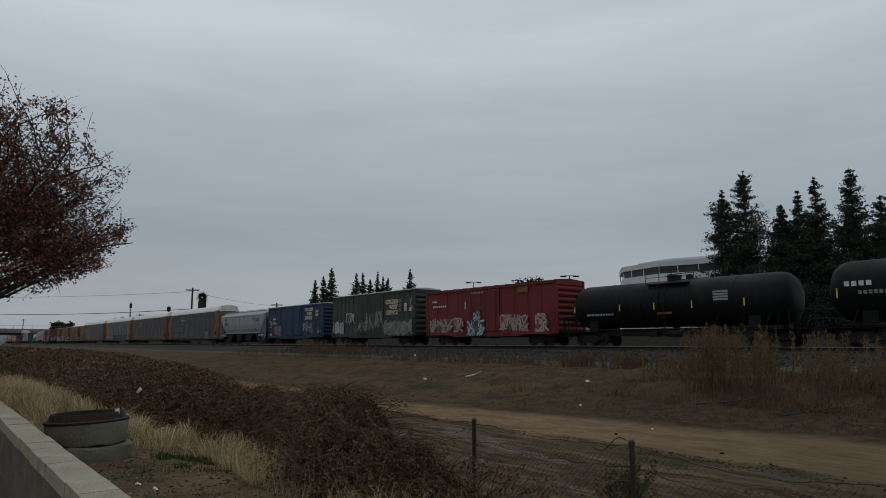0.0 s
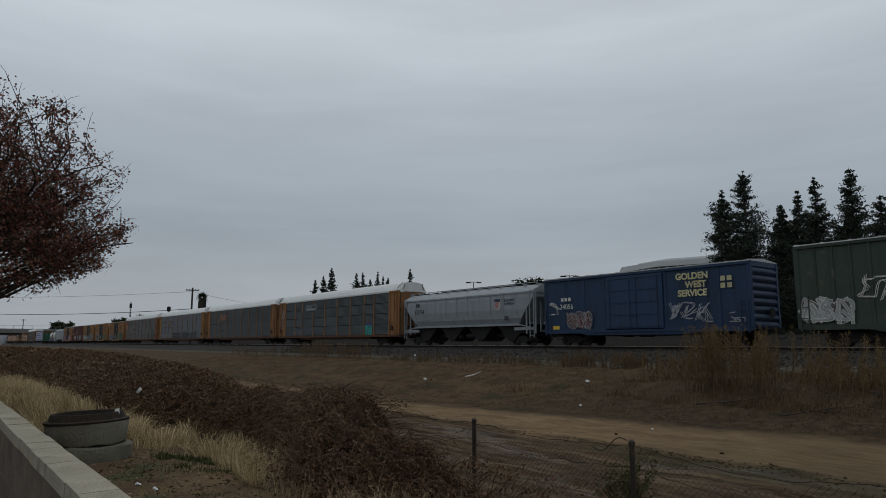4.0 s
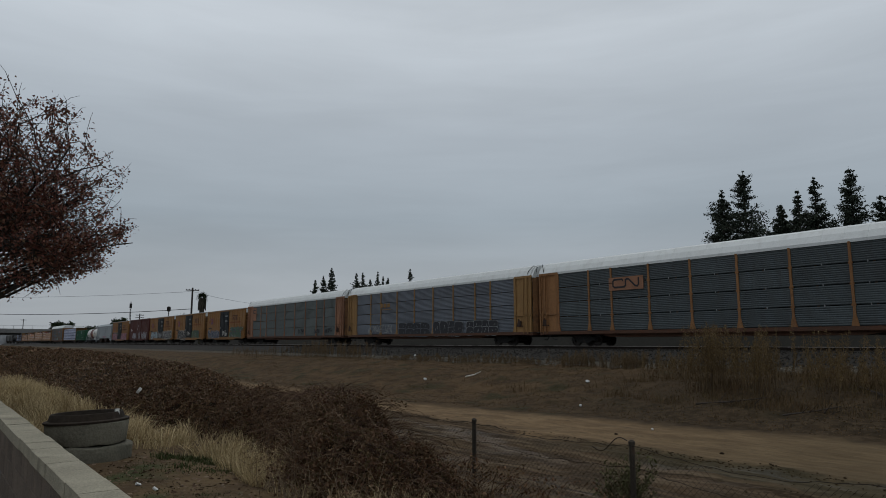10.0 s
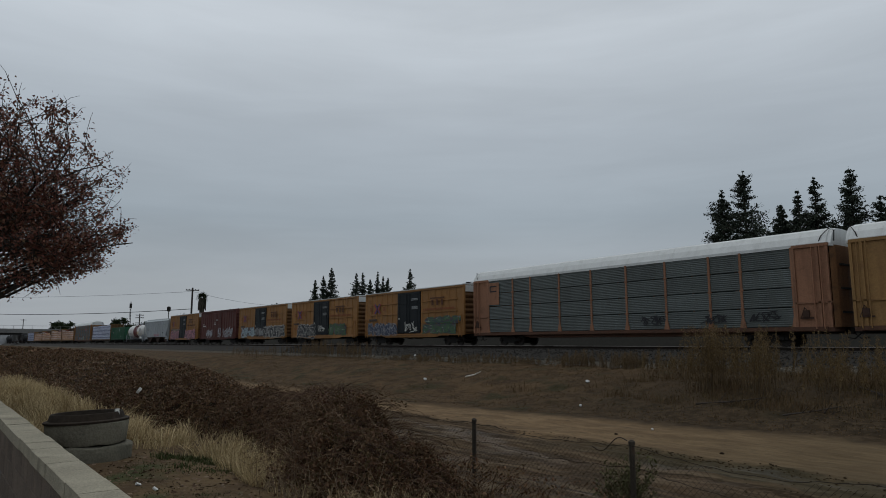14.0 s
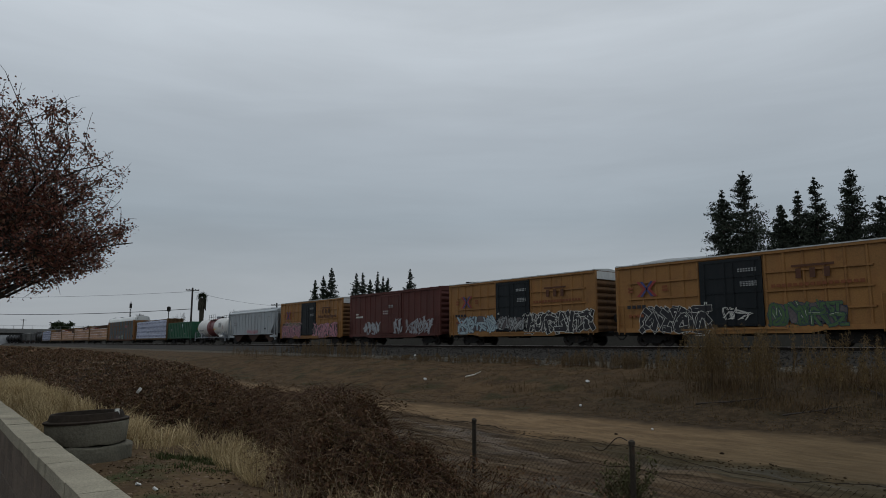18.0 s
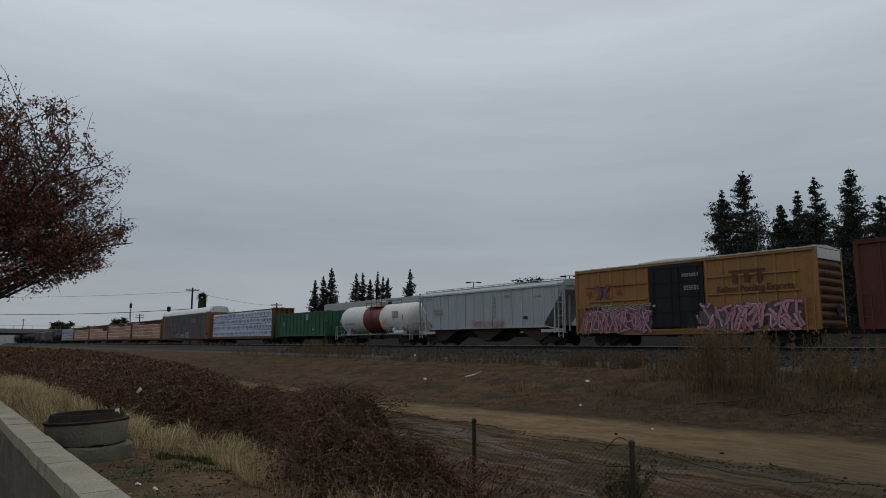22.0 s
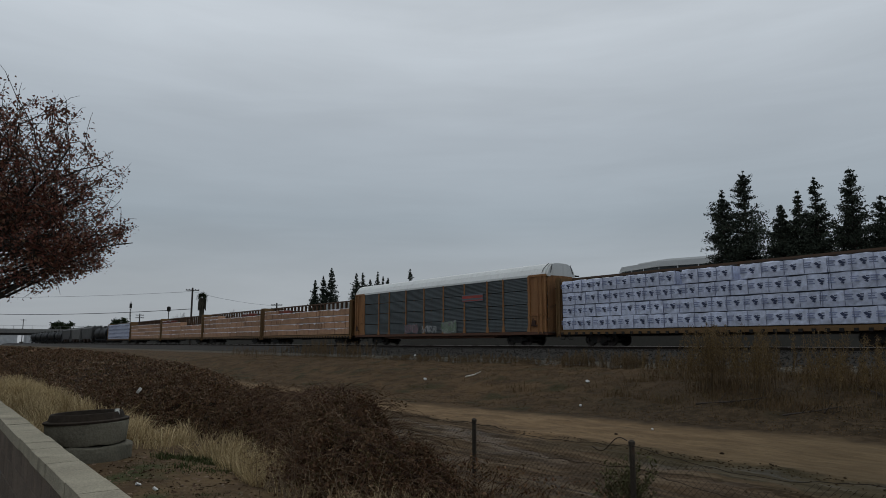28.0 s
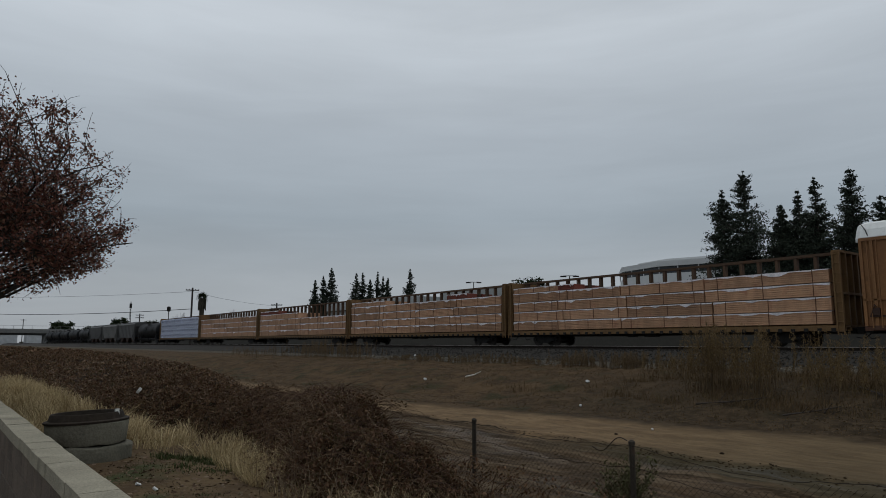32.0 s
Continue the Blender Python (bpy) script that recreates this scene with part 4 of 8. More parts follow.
    tagged(new("dead_stalks", g.mesh("dead_stalks", STALKS)), "pale dead stalks in front of the brambles", "weeds", kind="stuff")
    g = canes
    v, f = leaf_cloud(spray, np.full(len(spray), 0.026), 11)
    stuff("bramble_sprays", v, f, BRAMBLE, "withered leaf sprays on loose bramble canes", "bush")
    tagged(new("bramble_canes", g.mesh("bramble_canes", CANE)), "thin arching bramble canes", "bush", kind="stuff")


bramble()

# dry grass
STRAW = leaf_mat("dry_grass", [(0.15, 0.105, 0.05), (0.38, 0.285, 0.145), (0.62, 0.50, 0.29), (0.25, 0.18, 0.09), (0.46, 0.36, 0.19)], patch=0.3)
FRESH = leaf_mat("green_grass", [(0.028, 0.038, 0.013), (0.05, 0.062, 0.022), (0.075, 0.078, 0.034)])


def sward(name, count, area, hmin, hmax, seed, material, label, width=0.008, lean=0.5, clump=0.5):
    rnd = np.random.RandomState(seed)
    x0, x1, y0, y1 = area
    pts, hs = [], []
    tries = 0
    while len(pts) < count and tries < count * 12:
        tries += 1
        x, y = rnd.uniform(x0, x1), rnd.uniform(y0, y1)
        k = noise.noise((x * 1.1, y * 1.1, seed * 1.7)) + 0.5 * noise.noise((x * 3.3, y * 3.3, seed * 2.7))
        if k < clump - 0.75 + 0.35 * rnd.rand():
            continue
        if (x - CX) ** 2 + (y - CY) ** 2 < 0.4:
            continue
        if y < 0.98:
            continue
        pts.append((x, y, ground_z(x, y) - 0.02))
        hs.append(rnd.uniform(hmin, hmax) * (0.8 + 0.5 * max(0, k)))
    v, f = blades(pts, hs, seed, width, lean)
    stuff(name, v, f, material, label, "grass")


def tussocks(count, area, hmin, hmax, seed, label, width, per, spread, cut=0.0):
    """Dry grass in uneven tufts: bent blades fan out from each root, some lying over."""
    rnd = np.random.RandomState(seed)
    x0, x1, y0, y1 = area
    v, f, made, tries = [], [], 0, 0
    while made < count and tries < count * 20:
        tries += 1
        x, y = rnd.uniform(x0, x1), rnd.uniform(y0, y1)
        k = noise.noise((x * 0.9, y * 1.3, seed * 1.7)) + 0.5 * noise.noise((x * 2.9, y * 2.9, seed * 2.7))
        if cut and y < 2.9 + (x + 12) * cut:
            continue
        if k < -0.25 + 0.4 * rnd.rand() or (x - CX) ** 2 + (y - CY) ** 2 < 0.55 or y < 1.02:
            continue
        made += 1
        h0 = rnd.uniform(hmin, hmax) * (0.75 + 0.5 * max(0, k))
        tilt = rnd.uniform(0, 6.28)
        sway = rnd.uniform(0.0, 0.8)
        for _ in range(int(per * rnd.uniform(0.4, 1.6))):
            a = rnd.uniform(0, 6.28)
            rr = spread * rnd.rand() ** 0.7
            p = np.array([x + rr * math.cos(a), y + rr * math.sin(a), 0.0])
            p[2] = ground_z(p[0], p[1]) - 0.02
            h = h0 * rnd.uniform(0.45, 1.15)
            lean = abs(rnd.normal(0.28, 0.26))
            d = np.array([math.cos(a) * lean + sway * math.cos(tilt), math.sin(a) * lean + sway * math.sin(tilt), 0.0])
            b = a + rnd.uniform(0, 3.14)
            w = np.array([math.cos(b), math.sin(b), 0.0]) * width * rnd.uniform(0.5, 1.3)
            droop = rnd.uniform(0.0, 0.35)
            m1 = p + d * h * 0.25 + np.array([0, 0, h * 0.42])
            m2 = p + d * h * 0.68 + np.array([0, 0, h * 0.80])
            tip = p + d * h * (1.25 + droop) + np.array([0, 0, h * (1.0 - droop)])
            o = len(v)
            v += [p - w, p + w, m1 + w * 0.9, m1 - w * 0.9, m2 + w * 0.6, m2 - w * 0.6, tip]
            f += [(o, o + 1, o + 2, o + 3), (o + 3, o + 2, o + 4, o + 5), (o + 5, o + 4, o + 6)]
    stuff("dry_grass", v, f, STRAW, label, "grass")


tussocks(800, (-36, -12.4, 1.0, 3.6), 0.3, 0.62, 21, "tall dry straw-coloured grass behind the wall", 0.006, 22, 0.13)
tussocks(290, (-15.0, -9.0, 2.5, 5.1), 0.22, 0.56, 22, "tall dry straw-coloured grass by the concrete ring", 0.0046, 15, 0.12, 0.34)
tussocks(130, (-9.6, -7.0, 3.4, 4.3), 0.16, 0.5, 27, "wispy dry grass among the bramble edge", 0.003, 18, 0.09)
tussocks(150, (-7.6, -4.9, 3.4, 4.9), 0.16, 0.5, 23, "dry grass at the foot of the brambles", 0.0022, 24, 0.08)
sward("short_grass", 2200, (-12, -7.6, 1.1, 3.3), 0.015, 0.05, 24, FRESH, "short green grass on bare soil", 0.006, 0.7, 0.75)
sward("short_grass", 1100, (-11.0, -8.6, 2.8, 3.7), 0.04, 0.11, 25, FRESH, "small patch of fresh green grass", 0.006, 0.7, 0.45)
sward("road_weeds", 500, (-6.4, -4.8, 7.0, 8.0), 0.12, 0.42, 26, FRESH, "low green weeds among the muddy ruts", 0.012, 0.6, 0.9)

# leafy green weed behind the fence post
OLIVE = leaf_mat("olive_leaf", [(0.045, 0.048, 0.018), (0.085, 0.085, 0.036), (0.12, 0.11, 0.055)])


def fence_weed(x, y, h, spread, seed):
    r = random.Random(seed)
    t = thing("green_weed", "leafy olive-green weed growing by the fence", "weeds", at=(x, y, ground_z(x, y)))
    g, pts = Geo(), []
    for k in range(46):
        a, ln = r.uniform(0, 6.28), spread * r.uniform(0.2, 1.0)
        top = Vector((ln * math.cos(a), ln * math.sin(a), h * r.uniform(0.5, 1.0)))
        mid = Vector((top.x * 0.35, top.y * 0.35, top.z * 0.6))
        g.tube([(0, 0, -0.05), mid, top], [0.005, 0.004, 0.002], 3, caps=False)
        for _ in range(26):
            q = mid.lerp(top, r.random())
            pts.append((q.x + r.gauss(0, 0.02), q.y + r.gauss(0, 0.02), q.z + r.gauss(0, 0.03)))
    part("stem_mass", g, STALKS, t)
    v, f = leaf_cloud(pts, np.full(len(pts), 0.024), seed, long=2.2)
    part("leaf_mass", raw_mesh("leaf_mass", v, f, OLIVE), parent=t)


fence_weed(-5.6, 7.35, 1.02, 0.40, 5)
fence_weed(-5.95, 7.5, 0.85, 0.36, 6)

# weeds and low growth on the bank
BANK = leaf_mat("bank_weed", [(0.057, 0.036, 0.018), (0.086, 0.055, 0.028), (0.112, 0.072, 0.038), (0.072, 0.056, 0.023), (0.143, 0.098, 0.052)], patch=0.6)


def bank_growth():
    rnd = np.random.RandomState(31)
    pts, hs = [], []
    while len(pts) < 15000:
        x = rnd.uniform(-75, -5)
        y = rnd.uniform(float(np.interp(x, [-26, -5], [16.9, 20.0])), 32.0)
        k = noise.noise((x * 0.35, y * 0.5, 12.0)) + 0.6 * noise.noise((x * 1.2, y * 1.2, 5.0))
        if k < -0.35 + 0.6 * rnd.rand():
            continue
        pts.append((x, y, ground_z(x, y) - 0.02))
        hs.append(rnd.uniform(0.03, 0.14) * (1 + max(0, k)))
    v, f = blades(pts, hs, 32, 0.007, 1.6)
    stuff("bank_weeds", v, f, BANK, "low withered weeds on the bank", "weeds")
    # flattened dead growth over the whole bank, and taller tangle towards the open end
    pts = []
    for _ in range(56000):
        x = -5 - 70 * rnd.rand() ** 1.3
        y = rnd.uniform(float(np.interp(x, [-26, -5], [16.9, 20.0])), 32.4)
        pts.append((x, y, ground_z(x, y) + 0.05 * rnd.rand() ** 2))
    v, f = leaf_cloud(pts, np.full(len(pts), 0.030), 33, flat=0.9, long=2.0)
    stuff("bank_litter", v, f, BANK, "flattened dead leaves and stems on the bank", "weeds")
    pts, hs = [], []
    while len(pts) < 20000:
        x, y = rnd.uniform(-24, -3), rnd.uniform(21.5, 31.5)
        k = noise.noise((x * 0.3, y * 0.4, 2.0)) + 0.4 * noise.noise((x * 1.0, y * 1.0, 6.0)) + (x + 18) * 0.05
        if k < 0.5 * rnd.rand():
            continue
        pts.append((x, y, ground_z(x, y) - 0.02))
        hs.append(rnd.uniform(0.1, 0.42))
    v, f = blades(pts, hs, 34, 0.006, 1.1)
    stuff("bank_tangle", v, f, BANK, "knee-high tangle of brown weeds on the bank", "weeds")


bank_growth()
STALK = leaf_mat("weed_stalk", [(0.070, 0.047, 0.027), (0.12, 0.082, 0.044), (0.17, 0.12, 0.066)])
TALL = leaf_mat("tall_weed", [(0.085, 0.055, 0.026), (0.13, 0.086, 0.040), (0.175, 0.120, 0.054), (0.10, 0.072, 0.032)], patch=0.4)


def weed_clump(name, label, n, x0, x1, y0, y1, hmin, hmax, seed, tips=True):
    """Upright dead stalks with side shoots and seed heads."""
    r = random.Random(seed)
    g = Geo()
    heads = []
    for _ in range(n):
        x, y = r.gauss((x0 + x1) / 2, (x1 - x0) / 4), r.uniform(y0, y1)
        z, h = ground_z(x, y), r.uniform(hmin, hmax)
        lx, ly = r.uniform(-0.12, 0.12) * h, r.uniform(-0.1, 0.1) * h
        g.tube([(x, y, z - 0.05), (x + lx * 0.4, y + ly * 0.4, z + h * 0.5), (x + lx, y + ly, z + h)], [0.011, 0.008, 0.004], 3, caps=False)
        for k in range(7):
            u = 0.35 + 0.6 * k / 6
            a, ln = r.uniform(0, 6.28), r.uniform(0.08, 0.3) * h * (1.1 - u)
            q = (x + lx * u, y + ly * u, z + h * u)
            e = (q[0] + ln * math.cos(a), q[1] + ln * math.sin(a), q[2] + ln * 1.3)
            g.tube([q, e], [0.006, 0.003], 3, caps=False)
            for w in range(17 if tips else 9):
                t = r.random()
                heads.append((q[0] + (e[0] - q[0]) * t + r.gauss(0, 0.035), q[1] + (e[1] - q[1]) * t + r.gauss(0, 0.035), q[2] + (e[2] - q[2]) * t + r.gauss(0, 0.05)))
    c = thing(name, label, "weeds")
    part("stem_mass", g.mesh("stem_mass", STALK), parent=c)
    v, f = leaf_cloud(heads, np.full(len(heads), 0.020), seed, flat=-1.6, long=3.6)
    part("seed_head_mass", raw_mesh("seed_head_mass", v, f, TALL if tips else STALK), parent=c)


weed_clump("tall_weeds", "clump of tall dry weeds with yellowish tops", 72, -15.0, -13.3, 23.0, 25.0, 1.5, 2.5, 41)
weed_clump("tall_weeds", "clump of tall dry weeds with yellowish tops", 52, -13.2, -11.5, 22.6, 25.2, 1.2, 2.35, 42)
weed_clump("tall_weeds", "thin clump of tall dry weeds on the bank", 34, -11.3, -9.4, 23.0, 26.0, 1.0, 2.2, 43)
weed_clump("tall_weeds", "thin clump of tall dry weeds on the bank", 26, -9.3, -7.6, 22.5, 25.5, 0.9, 2.0, 44)
weed_clump("tall_weeds", "thin clump of dry weeds on the bank", 18, -17.8, -16.0, 24.5, 26.5, 0.8, 1.7, 45)
for k in range(11):
    weed_clump("low_weeds", "low tuft of tan withered weeds at the top of the bank", 46, -47.0 + 3.6 * k, -43.5 + 3.6 * k, 29.4, 31.7, 0.2, 0.42 + 0.1 * (k % 4), 60 + k, False)
weed_clump("brown_weeds", "brown withered weed clump by the track bed", 110, -62.0, -55.0, 28.0, 31.0, 0.8, 1.75, 46, False)
weed_clump("brown_weeds", "brown withered weed clump by the track bed", 90, -55.0, -49.0, 28.0, 31.0, 0.7, 1.5, 47, False)
weed_clump("brown_weeds", "brown withered weed clump by the track bed", 60, -28.0, -24.5, 29.0, 31.0, 0.5, 1.0, 48, False)
weed_clump("brown_weeds", "brown withered weed clump by the track bed", 60, -24.0, -21.5, 29.0, 31.0, 0.5, 1.0, 49, False)
weed_clump("brown_weeds", "brown withered weed clump on the bank", 70, -80.0, -64.0, 26.0, 31.0, 0.5, 1.2, 50, False)


# ---- trees ----
BARK = mat("tree_bark", (0.045, 0.036, 0.030), 0.95, var=0.35, big=1.5, fine=20.0, bump=0.6)
PEAR = leaf_mat("autumn_leaf", [(0.065, 0.034, 0.028), (0.14, 0.055, 0.043), (0.20, 0.082, 0.056), (0.135, 0.085, 0.052), (0.36, 0.05, 0.065)], patch=0.45)


def autumn_tree():
    """A broad tree in its last red-brown leaves; limbs fork four times, leaves sit on the twigs."""
    r = random.Random(61)
    base = Vector((-16.35, -0.05, 0.0))
    t = thing("autumn_tree", "broad tree with thinning red-brown autumn leaves", "tree", at=base)
    limbs, twigs = Geo(), Geo()
    leaves, sizes = [], []

    SHAPE = [(2.3, 1.3), (2.7, 2.2), (3.1, 2.9), (3.6, 3.45), (4.2, 3.5), (4.6, 3.5), (5.0, 3.3), (5.4, 3.15), (6.0, 2.95), (6.5, 2.6), (7.0, 2.0), (7.35, 1.0)]

    def inside(q):
        room = float(np.interp(q.z, [s[0] for s in SHAPE], [s[1] for s in SHAPE]))
        return 2.5 < q.z < 7.3 and math.hypot(q.x, q.y) < room * (0.94 + 0.3 * noise.noise((q.x * 0.9, q.y * 0.9, q.z * 0.9)))

    def grow(p, d, ln, rad, lv):
        pts, q, dd = [p], p, d
        for k in range(3):
            dd = (dd + Vector((r.gauss(0, 0.13), r.gauss(0, 0.13), r.gauss(0.02, 0.1)))).normalized()
            q = q + dd * ln / 3
            pts.append(q)
        (limbs if lv < 3 else twigs).tube(pts, [rad, rad * 0.85, rad * 0.72, rad * 0.6], 6 if lv < 2 else 4 if lv < 3 else 3, caps=False)
        if lv >= 5:
            bare = noise.noise((q.x * 0.55, q.y * 0.55, q.z * 0.55 + 3)) > 0.36 or q.z > 6.7 and r.random() < 0.3
            for k in range(6 if bare else 22):
                u = r.random()
                c = pts[0].lerp(pts[-1], u)
                leaves.append((c.x + r.gauss(0, 0.06), c.y + r.gauss(0, 0.06), c.z + r.gauss(-0.02, 0.065)))
                sizes.append(0.043)
            # bare twig tips stand out past the leaves
            for k in range(2 if bare else 1):
                tip = q + (dd + Vector((r.gauss(0, 0.4), r.gauss(0, 0.4), r.gauss(0.15, 0.4)))).normalized() * r.uniform(0.1, 0.28)
                twigs.tube([pts[2], q.lerp(tip, 0.3) + Vector((0, 0, 0.03)), tip], [0.006, 0.005, 0.003], 3, caps=False)
            return
        for k in range(0 if lv < 3 else 4):
            c = pts[0].lerp(pts[-1], r.random())
            leaves.append((c.x + r.gauss(0, 0.08), c.y + r.gauss(0, 0.08), c.z - abs(r.gauss(0, 0.09))))
            sizes.append(0.043)
        for k in range(5 if lv == 1 else 4 if lv < 4 else 3):
            u = r.uniform(0.35, 1.0) if k else 1.0
            at = pts[0].lerp(pts[1], u * 3) if u < 0.34 else pts[1].lerp(pts[2], u * 3 - 1) if u < 0.67 else pts[2].lerp(pts[3], min(1, u * 3 - 2))
            side = Vector((r.gauss(0, 1), r.gauss(0, 1), r.gauss(0.08, 0.6))).normalized()
            nd = (dd * (1.0 if k == 0 else 0.62) + side * (0.28 if k == 0 else 0.72)).normalized()
            nl = ln * r.uniform(0.62, 0.84)
            for turn in range(5):
                if inside(at + nd * nl):
                    break
                nd = (nd + Vector((r.gauss(0, 0.5), r.gauss(0, 0.5), r.gauss(0.0, 0.5)))).normalized()
                nl *= 0.9
            else:
                continue
            grow(at, nd, nl, rad * (0.6 if k == 0 else 0.48), lv + 1)

    stem = [Vector((0, 0, -0.2)), Vector((0.05, 0.02, 1.0)), Vector((0.1, 0.05, 2.0))]
    part("trunk", Geo().tube(stem, [0.28, 0.21, 0.2], 12), BARK, t)
    for k in range(13):
        a = 2 * math.pi * k / 8 + r.uniform(-0.25, 0.25)
        rise = r.uniform(0.72, 1.3) if k < 8 else r.uniform(1.8, 3.0) if k < 11 else r.uniform(0.55, 0.8)
        grow(stem[-1] + Vector((0, 0, r.uniform(-0.35, 0.2))), Vector((math.cos(a), math.sin(a), rise)).normalized(), r.uniform(1.95, 2.35), 0.07, 1)
    part("limb_frame", limbs, BARK, t, smooth=True)
    part("twig_mass", twigs, BARK, t)
    v, f = leaf_cloud(leaves, np.array(sizes), 62, long=1.5)
    part("crown", raw_mesh("crown", v, f, PEAR), parent=t)


autumn_tree()
NEEDLE = leaf_mat("conifer_needles", [(0.022, 0.028, 0.021), (0.036, 0.045, 0.034), (0.055, 0.066, 0.046)], 0.8)
SCRUB = leaf_mat("evergreen_leaves", [(0.012, 0.020, 0.010), (0.025, 0.036, 0.016), (0.035, 0.045, 0.022)], 0.8)


def conifer_parts(height, spread, seed, n_whorl, clump, per):
    """Branches in uneven whorls, each carrying drooping sprays of needles."""
    r = random.Random(seed)
    wood, tufts, sizes = Geo(), [], []
    wood.tube([(0, 0, -0.5), (0.1, 0, height * 0.5), (0, 0, height)], [height * 0.016, height * 0.010, 0.03], 7)
    for k in range(n_whorl):
        u = (k + r.random()) / n_whorl
        z = height * (0.10 + 0.9 * u)
        reach = spread * (1 - u) ** 0.8 * r.uniform(0.6, 1.12) * (0.9 + 0.55 * noise.noise((z * 0.45, seed * 3.1, 0.5))) + 0.06 + 0.02 * clump * height * (1 - u)
        for b in range(r.randint(4, 6)):
            a, ln = r.uniform(0, 6.28), reach * r.uniform(0.5, 1.1)
            ln *= 0.95 + 0.6 * noise.noise((math.cos(a) * 1.3, math.sin(a) * 1.3, z * 0.3 + seed))
            tip = Vector((ln * math.cos(a), ln * math.sin(a), ln * r.uniform(0.0, 0.6)))
            root = Vector((0, 0, z))
            wood.tube([root, root + tip], [0.05 + 0.01 * ln, 0.015], 3, caps=False)
            m = max(4, int(per * ln / spread) + 2)
            for j in range(m):
                w = r.uniform(0.2, 1.08)
                s = 0.15 * ln * (1.15 - 0.6 * w) + 0.06
                c = root + tip * w + Vector((r.gauss(0, s), r.gauss(0, s), r.gauss(0.0, s * 0.6)))
                tufts.append(tuple(c))
                sizes.append(clump * r.uniform(0.5, 1.4))
    for j in range(14):
        tufts.append((r.gauss(0, 0.05), r.gauss(0, 0.05), height - r.uniform(-0.3, 1.3)))
        sizes.append(clump * 0.45)
    v, f = leaf_cloud(tufts, np.array(sizes), seed, long=1.5)
    return wood.mesh("trunk", BARK), raw_mesh("crown", v, f, NEEDLE)


def conifer(x, y, height, spread, seed, label, n_whorl=34, clump=0.34, per=34, turn=0):
    t = thing("conifer", label, "tree", at=(x, y, 0.4), turn=turn)
    a, b = shared(("conifer", round(height), seed, spread), lambda: conifer_parts(height, spread, seed, n_whorl, clump, per))
    part("trunk", a, parent=t)
    part("crown", b, parent=t)


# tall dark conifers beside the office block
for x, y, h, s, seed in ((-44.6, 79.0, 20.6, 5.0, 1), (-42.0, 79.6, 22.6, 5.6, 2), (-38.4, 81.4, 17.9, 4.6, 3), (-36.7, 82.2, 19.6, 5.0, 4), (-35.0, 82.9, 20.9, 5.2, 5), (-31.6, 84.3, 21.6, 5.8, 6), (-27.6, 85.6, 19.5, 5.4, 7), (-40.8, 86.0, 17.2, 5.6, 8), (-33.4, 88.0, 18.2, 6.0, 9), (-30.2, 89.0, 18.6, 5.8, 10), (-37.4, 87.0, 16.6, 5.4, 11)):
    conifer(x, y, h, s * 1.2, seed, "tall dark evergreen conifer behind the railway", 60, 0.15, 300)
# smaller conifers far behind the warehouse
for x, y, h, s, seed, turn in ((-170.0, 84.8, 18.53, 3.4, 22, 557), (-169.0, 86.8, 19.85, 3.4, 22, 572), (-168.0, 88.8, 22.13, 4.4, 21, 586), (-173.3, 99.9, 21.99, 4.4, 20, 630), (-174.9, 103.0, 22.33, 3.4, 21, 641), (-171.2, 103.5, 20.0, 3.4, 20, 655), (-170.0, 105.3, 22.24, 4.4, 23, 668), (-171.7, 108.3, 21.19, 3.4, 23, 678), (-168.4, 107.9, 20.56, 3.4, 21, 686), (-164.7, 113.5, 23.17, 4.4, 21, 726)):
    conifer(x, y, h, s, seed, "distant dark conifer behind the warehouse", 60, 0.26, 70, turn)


def round_tree(x, y, z, radius, squash, seed, label, n=1500, leaf=0.3, trunk=True):
    """A loose evergreen crown: clumps on forked limbs round a trunk."""
    r = random.Random(seed)
    t = thing("broadleaf_tree", label, "tree", at=(x, y, 0.4))
    g, pts = Geo(), []
    hz = z - 0.4
    g.tube([(0, 0, -0.3), (0.1, 0, hz * 0.6)], [radius * 0.09, radius * 0.06], 7)
    for k in range(12):
        a, el = r.uniform(0, 6.28), r.uniform(-0.8, 1.3)
        ln = radius * r.uniform(0.55, 1.0)
        c = Vector((ln * math.cos(a) * math.cos(el), ln * math.sin(a) * math.cos(el), hz + ln * squash * math.sin(el)))
        g.tube([(0.1, 0, hz * 0.55), tuple(c)], [radius * 0.035, 0.02], 4, caps=False)
        for _ in range(n // 12):
            q = Vector((r.gauss(0, 1), r.gauss(0, 1), r.gauss(0, 0.7))) * radius * 0.24
            pts.append(tuple(c + q))
    part("trunk", g, BARK, t)
    v, f = leaf_cloud(pts, np.full(len(pts), leaf), seed)
    part("crown", raw_mesh("crown", v, f, SCRUB), parent=t)


round_tree(-72.8, 72.0, 9.6, 2.3, 0.75, 71, "dark round evergreen tree by the hall")
round_tree(-86.0, 72.5, 8.0, 1.8, 0.7, 72, "small dark evergreen tree by the hall", 900)
round_tree(-82.0, 73.0, 7.4, 1.6, 0.7, 73, "small dark evergreen tree by the hall", 900)
round_tree(-276.0, 57.0, 9.0, 2.3, 1.35, 74, "dark spreading tree far down the line", 900, 0.5)
